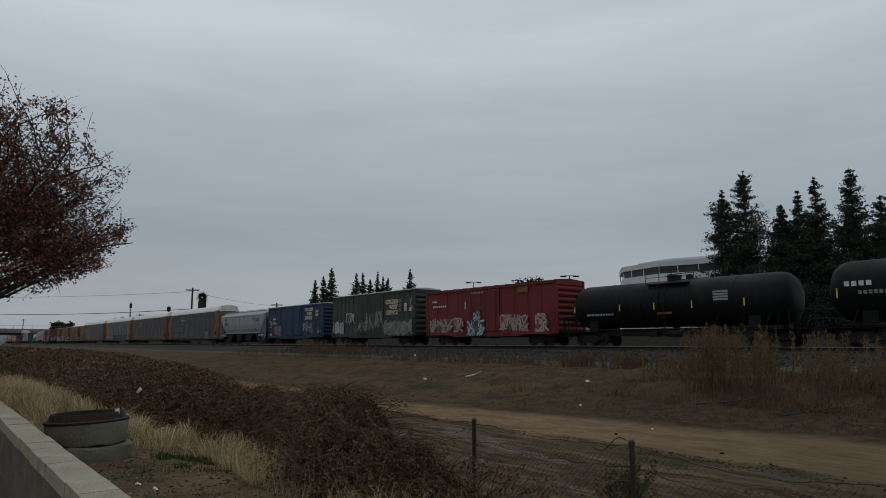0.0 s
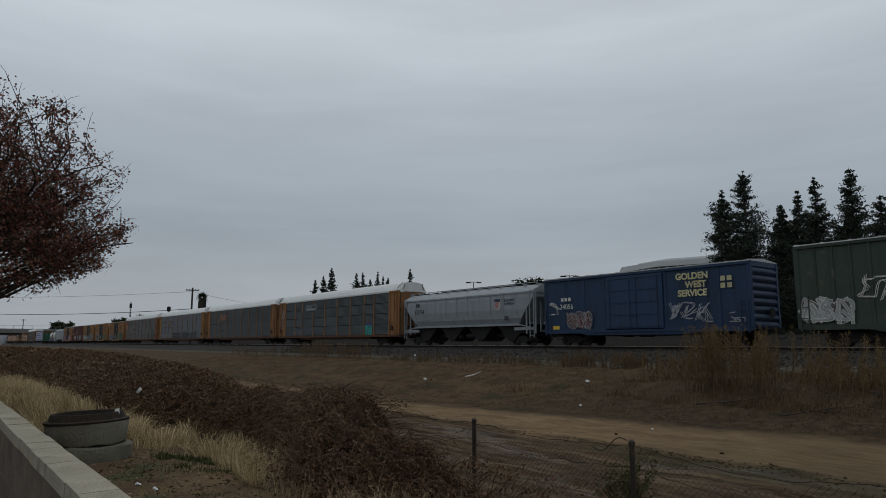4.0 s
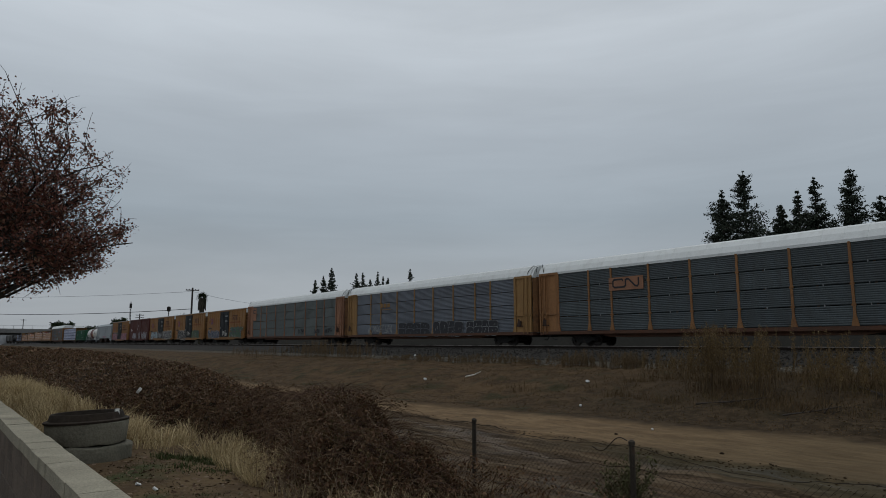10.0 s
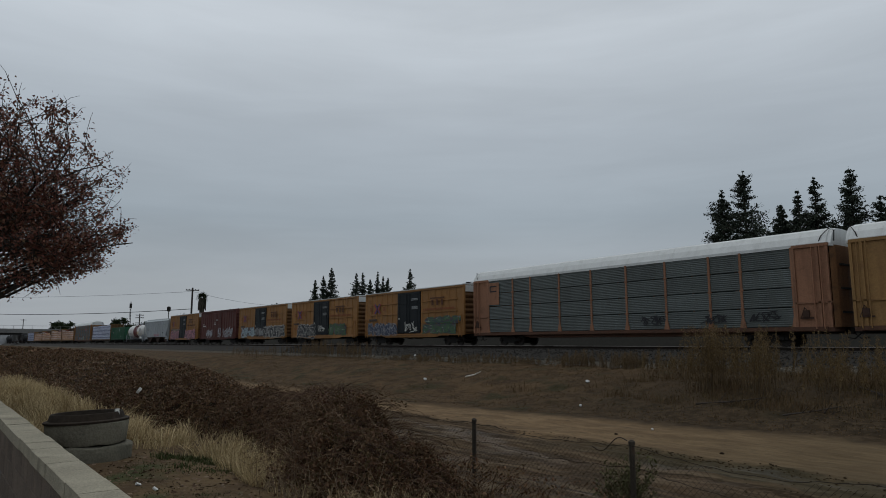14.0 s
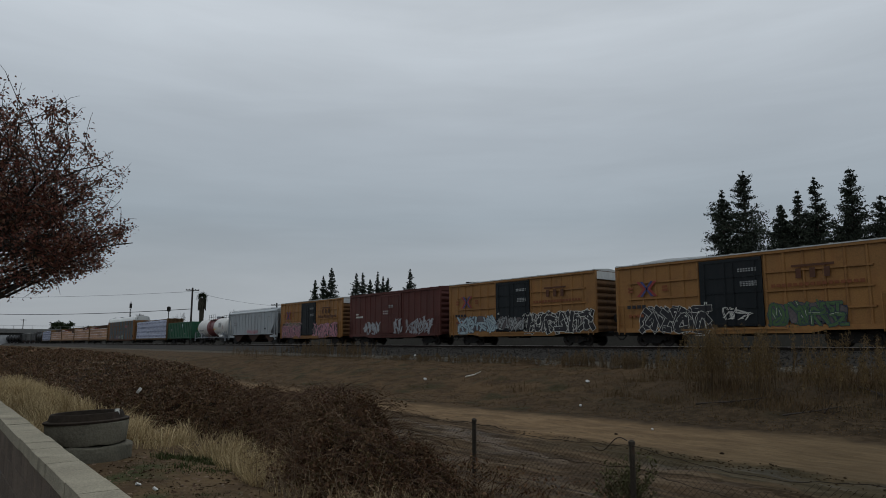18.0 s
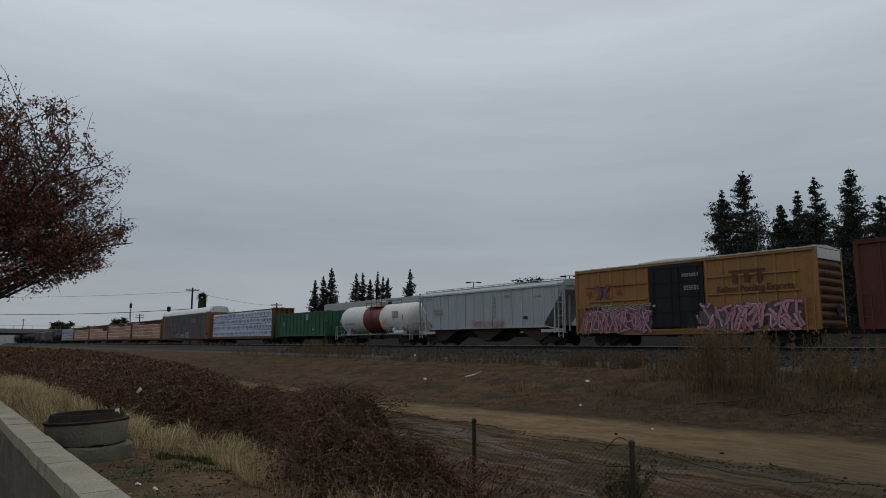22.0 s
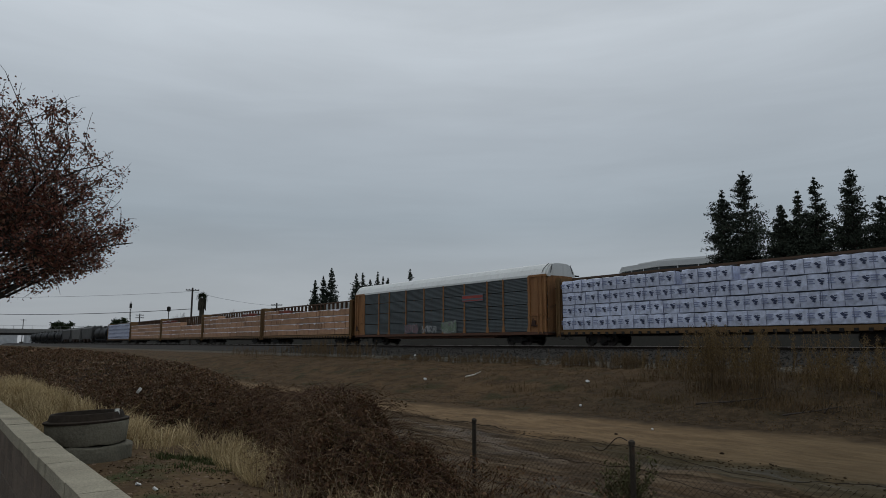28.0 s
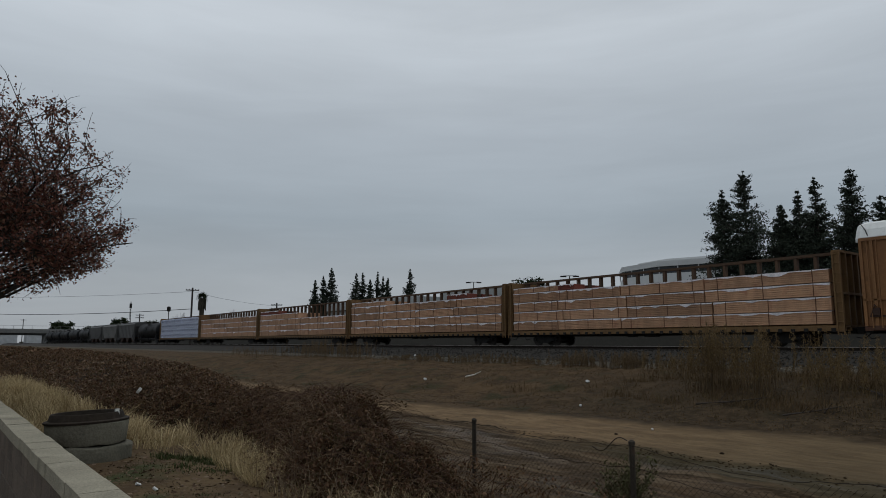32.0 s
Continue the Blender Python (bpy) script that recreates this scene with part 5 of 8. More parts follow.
for k, (x, y, z, s) in enumerate(((-515, 67, 12.0, 4.4), (-515, 74, 12.3, 4.6), (-520, 88, 9.6, 4.4), (-520, 95, 9.4, 4.4), (-505, 111, 11.6, 4.2), (-500, 120, 13.0, 4.6), (-500, 126, 13.6, 4.8))):
    round_tree(x, y, z, s, 0.55, 80 + k, "dark tree on the far skyline", 700, 0.2 * s)


def bare_tree(x, y, top, spread, seed):
    """A leafless small tree: forking limbs in a rounded head."""
    r = random.Random(seed)
    t = thing("bare_tree", "small leafless tree beyond the railway", "tree", at=(x, y, 0.4))
    g = Geo()
    h = top - 0.4
    part("trunk", Geo().tube([(0, 0, -0.3), (0.05, 0, h * 0.5)], [0.16, 0.1], 6), BARK, t)
    for k in range(26):
        a, el = r.uniform(0, 6.28), r.uniform(0.35, 1.45)
        d = Vector((math.cos(a) * math.cos(el) * spread, math.sin(a) * math.cos(el) * spread, math.sin(el) * h * 0.52))
        o = Vector((0.05, 0, h * r.uniform(0.38, 0.5)))
        g.tube([o, o + d * 0.5, o + d], [0.05, 0.03, 0.015], 3, caps=False)
        for j in range(7):
            q = o + d * r.uniform(0.4, 0.95)
            g.tube([q, q + Vector((r.gauss(0, 0.3), r.gauss(0, 0.3), r.gauss(0.25, 0.2)))], [0.022, 0.012], 3, caps=False)
    part("limb_frame", g, BARK, t)


bare_tree(-236.0, 66.0, 11.4, 2.0, 3)
bare_tree(-230.0, 66.5, 11.9, 2.0, 4)
bare_tree(-171.0, 62.0, 10.3, 1.6, 5)


SKIRT = leaf_mat("dead_palm_frond", [(0.030, 0.028, 0.020), (0.050, 0.046, 0.034), (0.075, 0.067, 0.050)])


def palm(x, y, top):
    """A fan palm with a thick skirt of dead fronds."""
    r = random.Random(91)
    t = thing("palm_tree", "tall fan palm with a skirt of dead fronds", "tree", at=(x, y, 0.4))
    part("trunk", Geo().tube([(0, 0, -0.4), (0.2, 0, top * 0.5), (0.3, 0, top - 1.6)], [0.42, 0.46, 0.55], 10), SKIRT, t)
    g, v, k = Geo(), [], 0
    for i in range(80):
        a, el = r.uniform(0, 6.28), r.uniform(-1.2, 1.35)
        ln = r.uniform(0.5, 1.55)
        d = Vector((math.cos(a) * math.cos(el), math.sin(a) * math.cos(el), math.sin(el)))
        s = d.orthogonal().normalized()
        o = Vector((0.3, 0, top - 1.5))
        for j in range(5):
            w = (j - 2) * 0.28
            tip = o + (d + s * w).normalized() * ln
            mid = o + (d + s * w * 0.6).normalized() * ln * 0.55
            q = s * 0.05
            g.quad(o + d * 0.2, mid + q, tip, mid - q)
    part("fronds", g, SCRUB, t)
    g = Geo()
    for i in range(150):
        a, z = r.uniform(0, 6.28), r.uniform(top - 3.4, top - 1.5)
        p = Vector((0.3 + 0.6 * math.cos(a), 0.6 * math.sin(a), z))
        g.quad(p, p + Vector((0.12, 0.1, -0.3)), p + Vector((0.25 * math.cos(a), 0.25 * math.sin(a), -1.0)), p + Vector((-0.1, -0.12, -0.3)))
    part("dead_fronds", g, SKIRT, t)


palm(-142.7, 45.0, 12.2)

# overhead wires
def wire(name, a, b, sag, label, rad=0.03):
    pts = [tuple(Vector(a).lerp(Vector(b), u / 14) - Vector((0, 0, sag * 4 * (u / 14) * (1 - u / 14)))) for u in range(15)]
    tagged(new(name, Geo().tube(pts, rad, 4).mesh(name, STEEL_DARK)), label, "cable")


wire("overhead_cable", (-141.5, 42.6, 8.6), (-230.0, -6.0, 10.4), 1.2, "black overhead cable strung from the pole", 0.07)
wire("overhead_cable", (-141.5, 42.6, 12.2), (-230.0, -6.0, 14.2), 0.8, "thin overhead cable strung from the pole", 0.03)
wire("overhead_cable", (-141.5, 42.6, 12.2), (-152.5, 66.0, 10.5), 0.5, "thin overhead cable strung between the poles", 0.03)

# bits of leaf and twig on the bare soil
r = np.random.RandomState(57)
pts = []
for _ in range(2600):
    x, y = r.uniform(-12, -5.5), r.uniform(1.0, 4.2)
    pts.append((x, y, ground_z(x, y) + 0.006))
v, f = leaf_cloud(pts, np.full(len(pts), 0.022) * r.uniform(0.4, 1.6, len(pts)), 58, flat=0.85, long=2.2)
stuff("soil_debris", v, f, DEAD, "bits of dead leaf and twig on the soil", "debris")

# leaf litter behind the wall and rubbish on the slope
r = np.random.RandomState(55)
pts = [(-9 + 12 * r.rand() ** 1.3, 0.69 - abs(r.normal(0, 0.9)), 0.012 + 0.02 * r.rand()) for _ in range(2600)]
v, f = leaf_cloud(pts, np.full(len(pts), 0.07), 56, flat=0.85)
stuff("fallen_leaves", v, f, PEAR, "fallen red-brown leaves on the ground", "leaves")
PAPER = mat("litter_paper", (0.62, 0.62, 0.60), 0.7, var=0.15)


def scrap(name, x, y, z, w, h, label, seed):
    r = random.Random(seed)
    g = Geo()
    ring = [(w / 2 * r.uniform(0.6, 1.1) * math.cos(a), h / 2 * r.uniform(0.6, 1.1) * math.sin(a)) for a in (0, 0.9, 1.8, 2.7, 3.6, 4.5, 5.4)]
    g.prism(ring, "y", -0.03, 0.03)
    ob = new(name, g.mesh(name, PAPER))
    ob.location, ob.rotation_euler = (x, y, z + h * 0.4), (radians(r.uniform(-40, -10)), 0, radians(r.uniform(-40, 40)))
    tagged(ob, label, "litter")


scrap("paper_scrap", -30.4, 22.0, ground_z(-30.4, 22.0), 0.26, 0.16, "crumpled white paper on the bank", 1)
scrap("paper_scrap", -20.2, 23.6, ground_z(-20.2, 23.6), 0.20, 0.16, "crumpled white paper on the bank", 2)
scrap("paper_scrap", -17.5, 20.0, ground_z(-17.5, 20.0), 0.13, 0.12, "small white scrap at the roadside", 3)
scrap("paper_scrap", -12.3, 17.2, ground_z(-12.3, 17.2), 0.08, 0.07, "small white scrap on the dirt road", 4)
scrap("paper_scrap", -47.4, 33.2, 0.5, 0.24, 0.2, "white scrap on the ballast", 5)
scrap("paper_scrap", -8.75, 2.12, ground_z(-8.75, 2.12), 0.05, 0.04, "white scrap on the soil", 6)
scrap("paper_scrap", -8.38, 2.22, ground_z(-8.38, 2.22), 0.05, 0.04, "white scrap on the soil", 7)
scrap("plastic_wrapper", -16.3, 3.85, 0.52, 0.16, 0.18, "white plastic wrapper caught in the brambles", 8)
st = new("stick", Geo().tube([(-0.55, 0, 0), (0.1, 0.05, 0.12), (0.6, 0.1, 0.3)], [0.03, 0.028, 0.02], 6).mesh("stick", PAPER))
st.location = (-27.9, 23.3, ground_z(-27.9, 23.3) + 0.05)
tagged(st, "bleached white stick on the bank", "stick")
for k, (x, y) in enumerate(((-12.45, 15.7), (-8.9, 15.1))):
    cl = new("dirt_clod", Geo().lathe([(0.0, 0.05), (0.025, 0.06), (0.045, 0.02)], "z", 7).mesh("dirt_clod", CORE))
    cl.location = (x, y, ground_z(x, y) - 0.01)
    tagged(cl, "dark clod of earth on the dirt road", "clod")
# dead branches on the bank
for k, (x, y, ln, a) in enumerate(((-13.6, 21.6, 2.4, 8), (-7.6, 23.6, 2.2, 150), (-25.6, 32.6, 2.6, -12), (-10.4, 21.2, 1.6, 20))):
    g, r = Geo(), random.Random(k)
    g.tube([(0, 0, 0), (ln * 0.5, 0.1, 0.14), (ln, 0.0, 0.35)], [0.035, 0.028, 0.01], 6)
    for j in range(5):
        u = 0.3 + 0.13 * j
        g.tube([(ln * u, 0.06, 0.12 * u), (ln * u + 0.3, r.uniform(-0.3, 0.3), 0.15 + r.uniform(0, 0.4))], [0.02, 0.006], 4)
    b = new("dead_branch", g.mesh("dead_branch", BARK))
    b.location, b.rotation_euler = (x, y, ground_z(x, y) + 0.03), (0, 0, radians(a))
    tagged(b, "fallen dead branch lying on the bank", "branch")


# ---- the train ----
SIDE = 1.5          # half width of a car body
WHEEL_R = 0.44
WHEELS = []         # (wheelset, which axle)


def add_truck(car, x):
    """A two-axle truck: side frames with springs, and two wheelsets that turn."""
    def frames():
        g = Geo()
        for y in (-1.02, 0.90):
            g.prism([(-1.15, 0.36), (-1.15, 0.56), (-0.7, 0.60), (-0.45, 0.74), (0.45, 0.74), (0.7, 0.60), (1.15, 0.56), (1.15, 0.36), (0.75, 0.40), (0.42, 0.20), (-0.42, 0.20), (-0.75, 0.40)], "y", y, y + 0.12)
            for sx in (-0.2, 0.0, 0.2):
                g.lathe([(0.24, 0.07), (0.62, 0.07)], "z", 7, (sx, y + 0.06, 0))
            for sx in (-0.9, 0.9):
                g.lathe([(y - 0.06, 0.11), (y + 0.14, 0.11)], "y", 8, (sx, 0, WHEEL_R))
        g.box(-0.2, 0.2, -0.95, 0.95, 0.52, 0.76)
        g.box(-0.62, -0.5, -0.85, 0.85, 0.3, 0.42).box(0.5, 0.62, -0.85, 0.85, 0.3, 0.42)
        return g.mesh("truck", STEEL_DARK)

    def wheels():
        g = Geo()
        for s in (-1, 1):
            g.lathe([(s * 0.66, 0.10), (s * 0.66, WHEEL_R + 0.025), (s * 0.69, WHEEL_R + 0.025), (s * 0.70, WHEEL_R), (s * 0.79, WHEEL_R - 0.006), (s * 0.80, WHEEL_R - 0.06), (s * 0.75, WHEEL_R - 0.09), (s * 0.74, 0.15), (s * 0.80, 0.12), (s * 0.80, 0.05)], "y", 20)
        g.lathe([(-0.9, 0.075), (0.9, 0.075)], "y", 8)
        return g.mesh("wheelset", WHEEL_STEEL)

    tr = part("truck", shared("truck", frames), parent=car, at=(x, 0, 0))
    for i, wx in enumerate((-0.9, 0.9)):
        WHEELS.append((part("wheelset", shared("wheels", wheels), parent=tr, at=(wx, 0, WHEEL_R)), i))


def running_gear(car, L, in_from_end, pitch_gap=0.85):
    """Trucks, centre sill, couplers and brake gear that every car has."""
    h = L / 2
    for s in (-1, 1):
        add_truck(car, s * (h - in_from_end))

    def coupler():
        g = Geo().box(0, 0.62, -0.09, 0.09, 0.72, 0.92).box(0.58, 0.86, -0.16, 0.13, 0.66, 1.0)
        g.tube([(0.1, 0.35, 0.75), (0.5, 0.3, 0.42), (0.9, 0.2, 0.5)], 0.03, 5)
        return g.mesh("coupler", STEEL_DARK)

    for s in (-1, 1):
        part("coupler", shared("coupler", coupler), parent=car, at=(s * h, 0, 0), turn=0 if s > 0 else 180)
    part("center_sill", Geo().box(-h, h, -0.3, 0.3, 0.68, 1.0), STEEL_DARK, car)

    def brakes():
        g = Geo()
        g.lathe([(-0.5, 0.2), (0.5, 0.2)], "x", 10, (0.4, -0.75, 0.78))
        g.lathe([(0, 0.17), (0.35, 0.17)], "x", 10, (-1.5, -0.6, 0.75))
        g.tube([(-3.6, -0.4, 0.72), (3.6, -0.4, 0.72)], 0.025, 5)
        g.box(-1.2, -0.8, -0.95, -0.5, 0.6, 0.95)
        return g.mesh("brake_gear", STEEL_DARK)

    part("brake_gear", shared("brakes", brakes), parent=car)


def ladder(car, x, z0, z1, y, material, width=0.42):
    def build():
        g = Geo()
        for s in (-1, 1):
            g.box(s * width / 2 - 0.025, s * width / 2 + 0.025, -0.03, 0.03, z0, z1)
        n = int((z1 - z0) / 0.42)
        for i in range(n):
            z = z0 + 0.15 + i * (z1 - z0 - 0.2) / max(1, n - 1)
            g.tube([(-width / 2, -0.02, z), (width / 2, -0.02, z)], 0.018, 5)
        return g.mesh("ladder", material)
    part("ladder", shared(("ladder", z0, z1, material.name), build), parent=car, at=(x, y, 0))


def spray(car, x0, x1, z0, z1, n, fill, line, seed, y=-SIDE - 0.075, wild=0.35, width=0.036, filled=True, fat_by=1.0):
    """Sprayed interlocked strokes side by side, edged with a second colour: no words."""
    rnd = random.Random(seed)
    f, o, hi, wash = Geo(), Geo(), Geo(), Geo()
    w, h = (x1 - x0) / n, z1 - z0

    def ribbon(g, pts, wide, yy):
        for (ax, az), (bx, bz) in zip(pts, pts[1:]):
            yy -= 0.0001
            d = math.hypot(bx - ax, bz - az) or 1
            ux, uz = (bx - ax) / d * wide * 0.35, (bz - az) / d * wide * 0.35
            nx, nz = -(bz - az) / d * wide / 2, (bx - ax) / d * wide / 2
            g.quad((ax - nx - ux, yy, az - nz - uz), (bx - nx + ux, yy, bz - nz + uz), (bx + nx + ux, yy, bz + nz + uz), (ax + nx - ux, yy, az + nz - uz))

    seen = []
    cols, levels = (0.12, 0.5, 0.88), (0.1, 0.5, 0.9)
    for i in range(n):
        cx = x0 + i * w + rnd.uniform(-0.08, 0.08) * w
        lift = rnd.uniform(-0.07, 0.07) * h
        strokes = []
        for _ in range(rnd.randint(5, 7) if filled else rnd.randint(4, 5)):
            pts, last = [], None
            for _ in range(rnd.randint(3, 4)):
                at = (rnd.choice(cols), rnd.choice(levels))
                if at != last:
                    jig = wild * 0.42
                    pts.append((cx + (at[0] + rnd.uniform(-jig, jig)) * w * 1.12, z0 + lift + (at[1] + rnd.uniform(-jig, jig) * 0.5) * h))
                last = at
            if len(pts) > 1:
                for _ in range(2):
                    soft = [pts[0]]
                    for (ax, az), (bx, bz) in zip(pts, pts[1:]):
                        soft += [(ax * 0.72 + bx * 0.28, az * 0.72 + bz * 0.28), (ax * 0.28 + bx * 0.72, az * 0.28 + bz * 0.72)]
                    pts = soft + [pts[-1]]
                strokes.append(pts)
        fat = min(w * 0.15, h * 0.12) * fat_by
        if filled:
            ring = [(cx + w * (0.5 + 0.56 * math.cos(q / 14 * 6.283) * rnd.uniform(0.85, 1.12)), z0 + lift + h * (0.5 + 0.47 * math.sin(q / 14 * 6.283) * rnd.uniform(0.85, 1.12))) for q in range(14)]
            for geo, grow_by, yy in ((o, width * 0.8, y + 0.012 - 0.0008 * i), (wash, 0.0, y + 0.005 - 0.0003 * i)):
                mx, mz = cx + w * 0.5, z0 + lift + h * 0.5
                edge = [(px + math.copysign(grow_by, px - mx), yy, pz + math.copysign(grow_by, pz - mz)) for px, pz in ring]
                for q in range(14):
                    geo.quad((mx, yy, mz), edge[q], edge[(q + 1) % 14], (mx, yy, mz))
        for pts in strokes:
            d = 0.0018 * len(seen)
            seen.append(1)
            if filled:
                ribbon(o, pts, fat + 1.5 * width, y - d)
                ribbon(f, pts, fat, y - 0.0009 - d)
                if rnd.random() < 0.6:
                    ribbon(hi, [(p[0] - fat * 0.15, p[1] + fat * 0.2) for p in pts[:5]], width * 0.6, y - 0.0014 - d)
            else:
                for s in (-0.5, 0.5):
                    ribbon(o, [(p[0] + s * fat * 0.8, p[1] + s * fat * 0.3) for p in pts], width, y - d)
    for _ in range(int(14 * (x1 - x0)) if filled else 0):
        px, pz, sz = rnd.uniform(x0 - 0.1, x1 + 0.1), rnd.uniform(z0 - 0.05, z1 + 0.08), rnd.uniform(0.02, 0.075)
        geo, yy = (o, f)[rnd.random() < 0.5], y - 0.0018 * (len(seen) + 1)
        geo.quad(*[(px + sz * rnd.uniform(0.5, 1.2) * math.cos(q * 1.257), yy, pz + sz * rnd.uniform(0.5, 1.4) * math.sin(q * 1.257)) for q in range(5)])
    tagged(part("spray_outline", o, line, car), kind="stuff")
    if filled:
        tagged(part("spray_fill", f, fill, car), kind="stuff")
        tagged(part("spray_wash", wash, SPRAY_WASH, car), kind="stuff")
        tagged(part("spray_highlight", hi, MARK_WHITE, car), kind="stuff")


def bubbles(car, x0, x1, z0, z1, n, fill, line, seed, y=-SIDE - 0.07, edge=0.03):
    """Fat rounded sprayed shapes in a dark colour with a thin pale rim and a few inner strokes: no words."""
    rnd = random.Random(seed)
    f, o = Geo(), Geo()
    w, h = (x1 - x0) / n, z1 - z0
    for i in range(n):
        mx, mz = x0 + (i + 0.5) * w, (z0 + z1) / 2 + rnd.uniform(-0.05, 0.05) * h
        lobes = [(0.0, 0.24, 0.56, 0.30), (0.0, -0.22, 0.58, 0.31)] if rnd.random() < 0.6 else [(0.0, 0.0, 0.58, 0.52)]
        for k, (dx, dz, rx, rz) in enumerate(lobes):
            cx, cz, yy = mx + dx * w, mz + dz * h, y - 0.0025 * (i % 2) - 0.001 * k
            skew, phase = rnd.uniform(-0.25, 0.25), rnd.uniform(0, 6.28)

            def rim(grow):
                out = []
                for q in range(18):
                    a = 2 * math.pi * q / 18
                    p = 0.62
                    c, e = math.cos(a), math.sin(a)
                    bump = 1 + 0.07 * math.sin(3 * a + phase)
                    px = math.copysign(abs(c) ** p, c) * (rx * w * bump + grow)
                    pz = math.copysign(abs(e) ** p, e) * (rz * h * bump + grow)
                    out.append((cx + px + skew * pz, cz + pz))
                return out
            a, b = rim(0.0), rim(edge)
            for q in range(18):
                t = (q + 1) % 18
                f.quad((cx, yy, cz), (a[q][0], yy, a[q][1]), (a[t][0], yy, a[t][1]))
                o.quad((a[q][0], yy - 0.0004, a[q][1]), (b[q][0], yy - 0.0004, b[q][1]), (b[t][0], yy - 0.0004, b[t][1]), (a[t][0], yy - 0.0004, a[t][1]))
            for _ in range(2):
                ax, az = cx + rnd.uniform(-0.25, 0.25) * w, cz + rnd.uniform(-0.4, 0.1) * rz * h
                ln, lean = rnd.uniform(0.25, 0.7) * rz * h, rnd.uniform(-0.12, 0.12)
                o.quad((ax, yy - 0.0008, az), (ax + edge, yy - 0.0008, az), (ax + edge + lean, yy - 0.0008, az + ln), (ax + lean, yy - 0.0008, az + ln))
    tagged(part("spray_fill", f, fill, car), kind="stuff")
    tagged(part("spray_outline", o, line, car), kind="stuff")


def bars(car, name, x, z, w, h, material, cols=4, rows=1, y=-SIDE - 0.078, gap=0.3, label=""):
    """Lettering too small to read: bars of its size and colour."""
    g = Geo()
    for r in range(rows):
        for c in range(cols):
            cw, ch = w / cols, h / rows
            g.box(x + c * cw, x + (c + 1 - gap) * cw, y - 0.005, y + 0.005, z + r * ch, z + (r + 1 - gap) * ch)
    ob = part(name, g, material, car, label)
    if cols * rows > 1:
        ob["kind"] = "stuff"


def boxcar(label, L, H, paint, door_mat, door_at, roof_mat=None, grid=False, post_step=1.2, doors=1, white_end=False, low_door=False):
    car = thing("boxcar", label, "freight car", group="cars of the freight train")
    h, top = L / 2, H - 0.1
    part("body", Geo().box(-h + 0.1, h - 0.1, -SIDE + 0.05, SIDE - 0.05, 0.98, top), paint, car)
    d0, d1 = door_at
    for s in (-1, 1):
        y0, y1 = (-SIDE - 0.07, -SIDE + 0.06) if s < 0 else (SIDE - 0.06, SIDE + 0.07)
        g = Geo().box(-h + 0.1, h - 0.1, y0, y1, 0.86, 1.12)
        g.prism([(-h + 3.2, 0.86), (h - 3.2, 0.86), (h - 4.0, 0.72), (-h + 4.0, 0.72)], "y", y0 + 0.02, y1 - 0.02)
        part("side_sill", g, paint, car)
        part("top_chord", Geo().box(-h + 0.1, h - 0.1, y0, y1, top - 0.16, top), paint, car)

        def post():
            return Geo().prism([(-0.09, 0.0), (-0.05, -0.06), (0.05, -0.06), (0.09, 0.0)], "z", 1.12, top - 0.16).mesh("side_post", paint)
        me = shared(("post", paint.name, top), post)
        xs = []
        for a, b in ((-h + 0.15, d0 - 0.12), (d1 + 0.12, h - 0.15)):
            n = max(2, round((b - a) / post_step))
            xs += [a + (b - a) * i / n for i in range(n + 1)]
        for x in xs:
            part("side_post", me, parent=car, at=(x, s * (SIDE - 0.05), 0), turn=0 if s < 0 else 180)
        if grid:
            for z in (1.95, 2.95, 3.95):
                for a, b in ((-h + 0.9, d0 - 0.15), (d1 + 0.15, h - 0.9)):
                    part("side_rib", Geo().box(a, b, s * (SIDE + 0.0) - 0.05, s * (SIDE + 0.0) + 0.05, z - 0.045, z + 0.045), paint, car)
        w = (d1 - d0) / doors
        for i in range(doors):
            a, b = d0 + i * w + 0.03, d0 + (i + 1) * w - 0.03
            yd = s * (SIDE + 0.02)
            g = Geo().box(a, b, yd - 0.05, yd + 0.05, 1.05, top - 0.22)
            n = 5
            dr = part("door", g, door_mat, car)
            for j in range(n):
                z = 1.25 + j * (top - 1.6) / (n - 1)
                part("door_rib", Geo().box(a + 0.08, b - 0.08, yd - 0.085, yd + 0.085, z - 0.05, z + 0.05), door_mat, dr)
            if s < 0:
                lock = Geo()
                for x in (a + 0.35, (a + b) / 2 - 0.25, (a + b) / 2 + 0.25, b - 0.35):
                    lock.tube([(x, yd - 0.11, 1.15), (x, yd - 0.11, top - 0.4)], 0.022, 5)
                lock.box((a + b) / 2 - 0.3, (a + b) / 2 + 0.3, yd - 0.13, yd - 0.09, 1.95, 2.03)
                part("lock_rod", lock, door_mat, dr)
        part("door_track", Geo().box(d0 - 1.2, d1 + 1.2, s * (SIDE + 0.09) - 0.04, s * (SIDE + 0.09) + 0.04, 0.93, 1.0), paint, car)
    g = Geo().prism([(-SIDE - 0.09, top - 0.02), (-SIDE - 0.09, top + 0.04), (0, top + 0.16), (SIDE + 0.09, top + 0.04), (SIDE + 0.09, top - 0.02)], "x", -h + 0.05, h - 0.05)
    n = int(L / 1.25)
    for i in range(n + 1):
        x = -h + 0.1 + (L - 0.25) * i / n
        g.prism([(-SIDE - 0.06, top + 0.03), (-SIDE - 0.06, top + 0.075), (0, top + 0.2), (SIDE + 0.06, top + 0.075), (SIDE + 0.06, top + 0.03)], "x", x, x + 0.06)
    part("roof", g, roof_mat or paint, car)
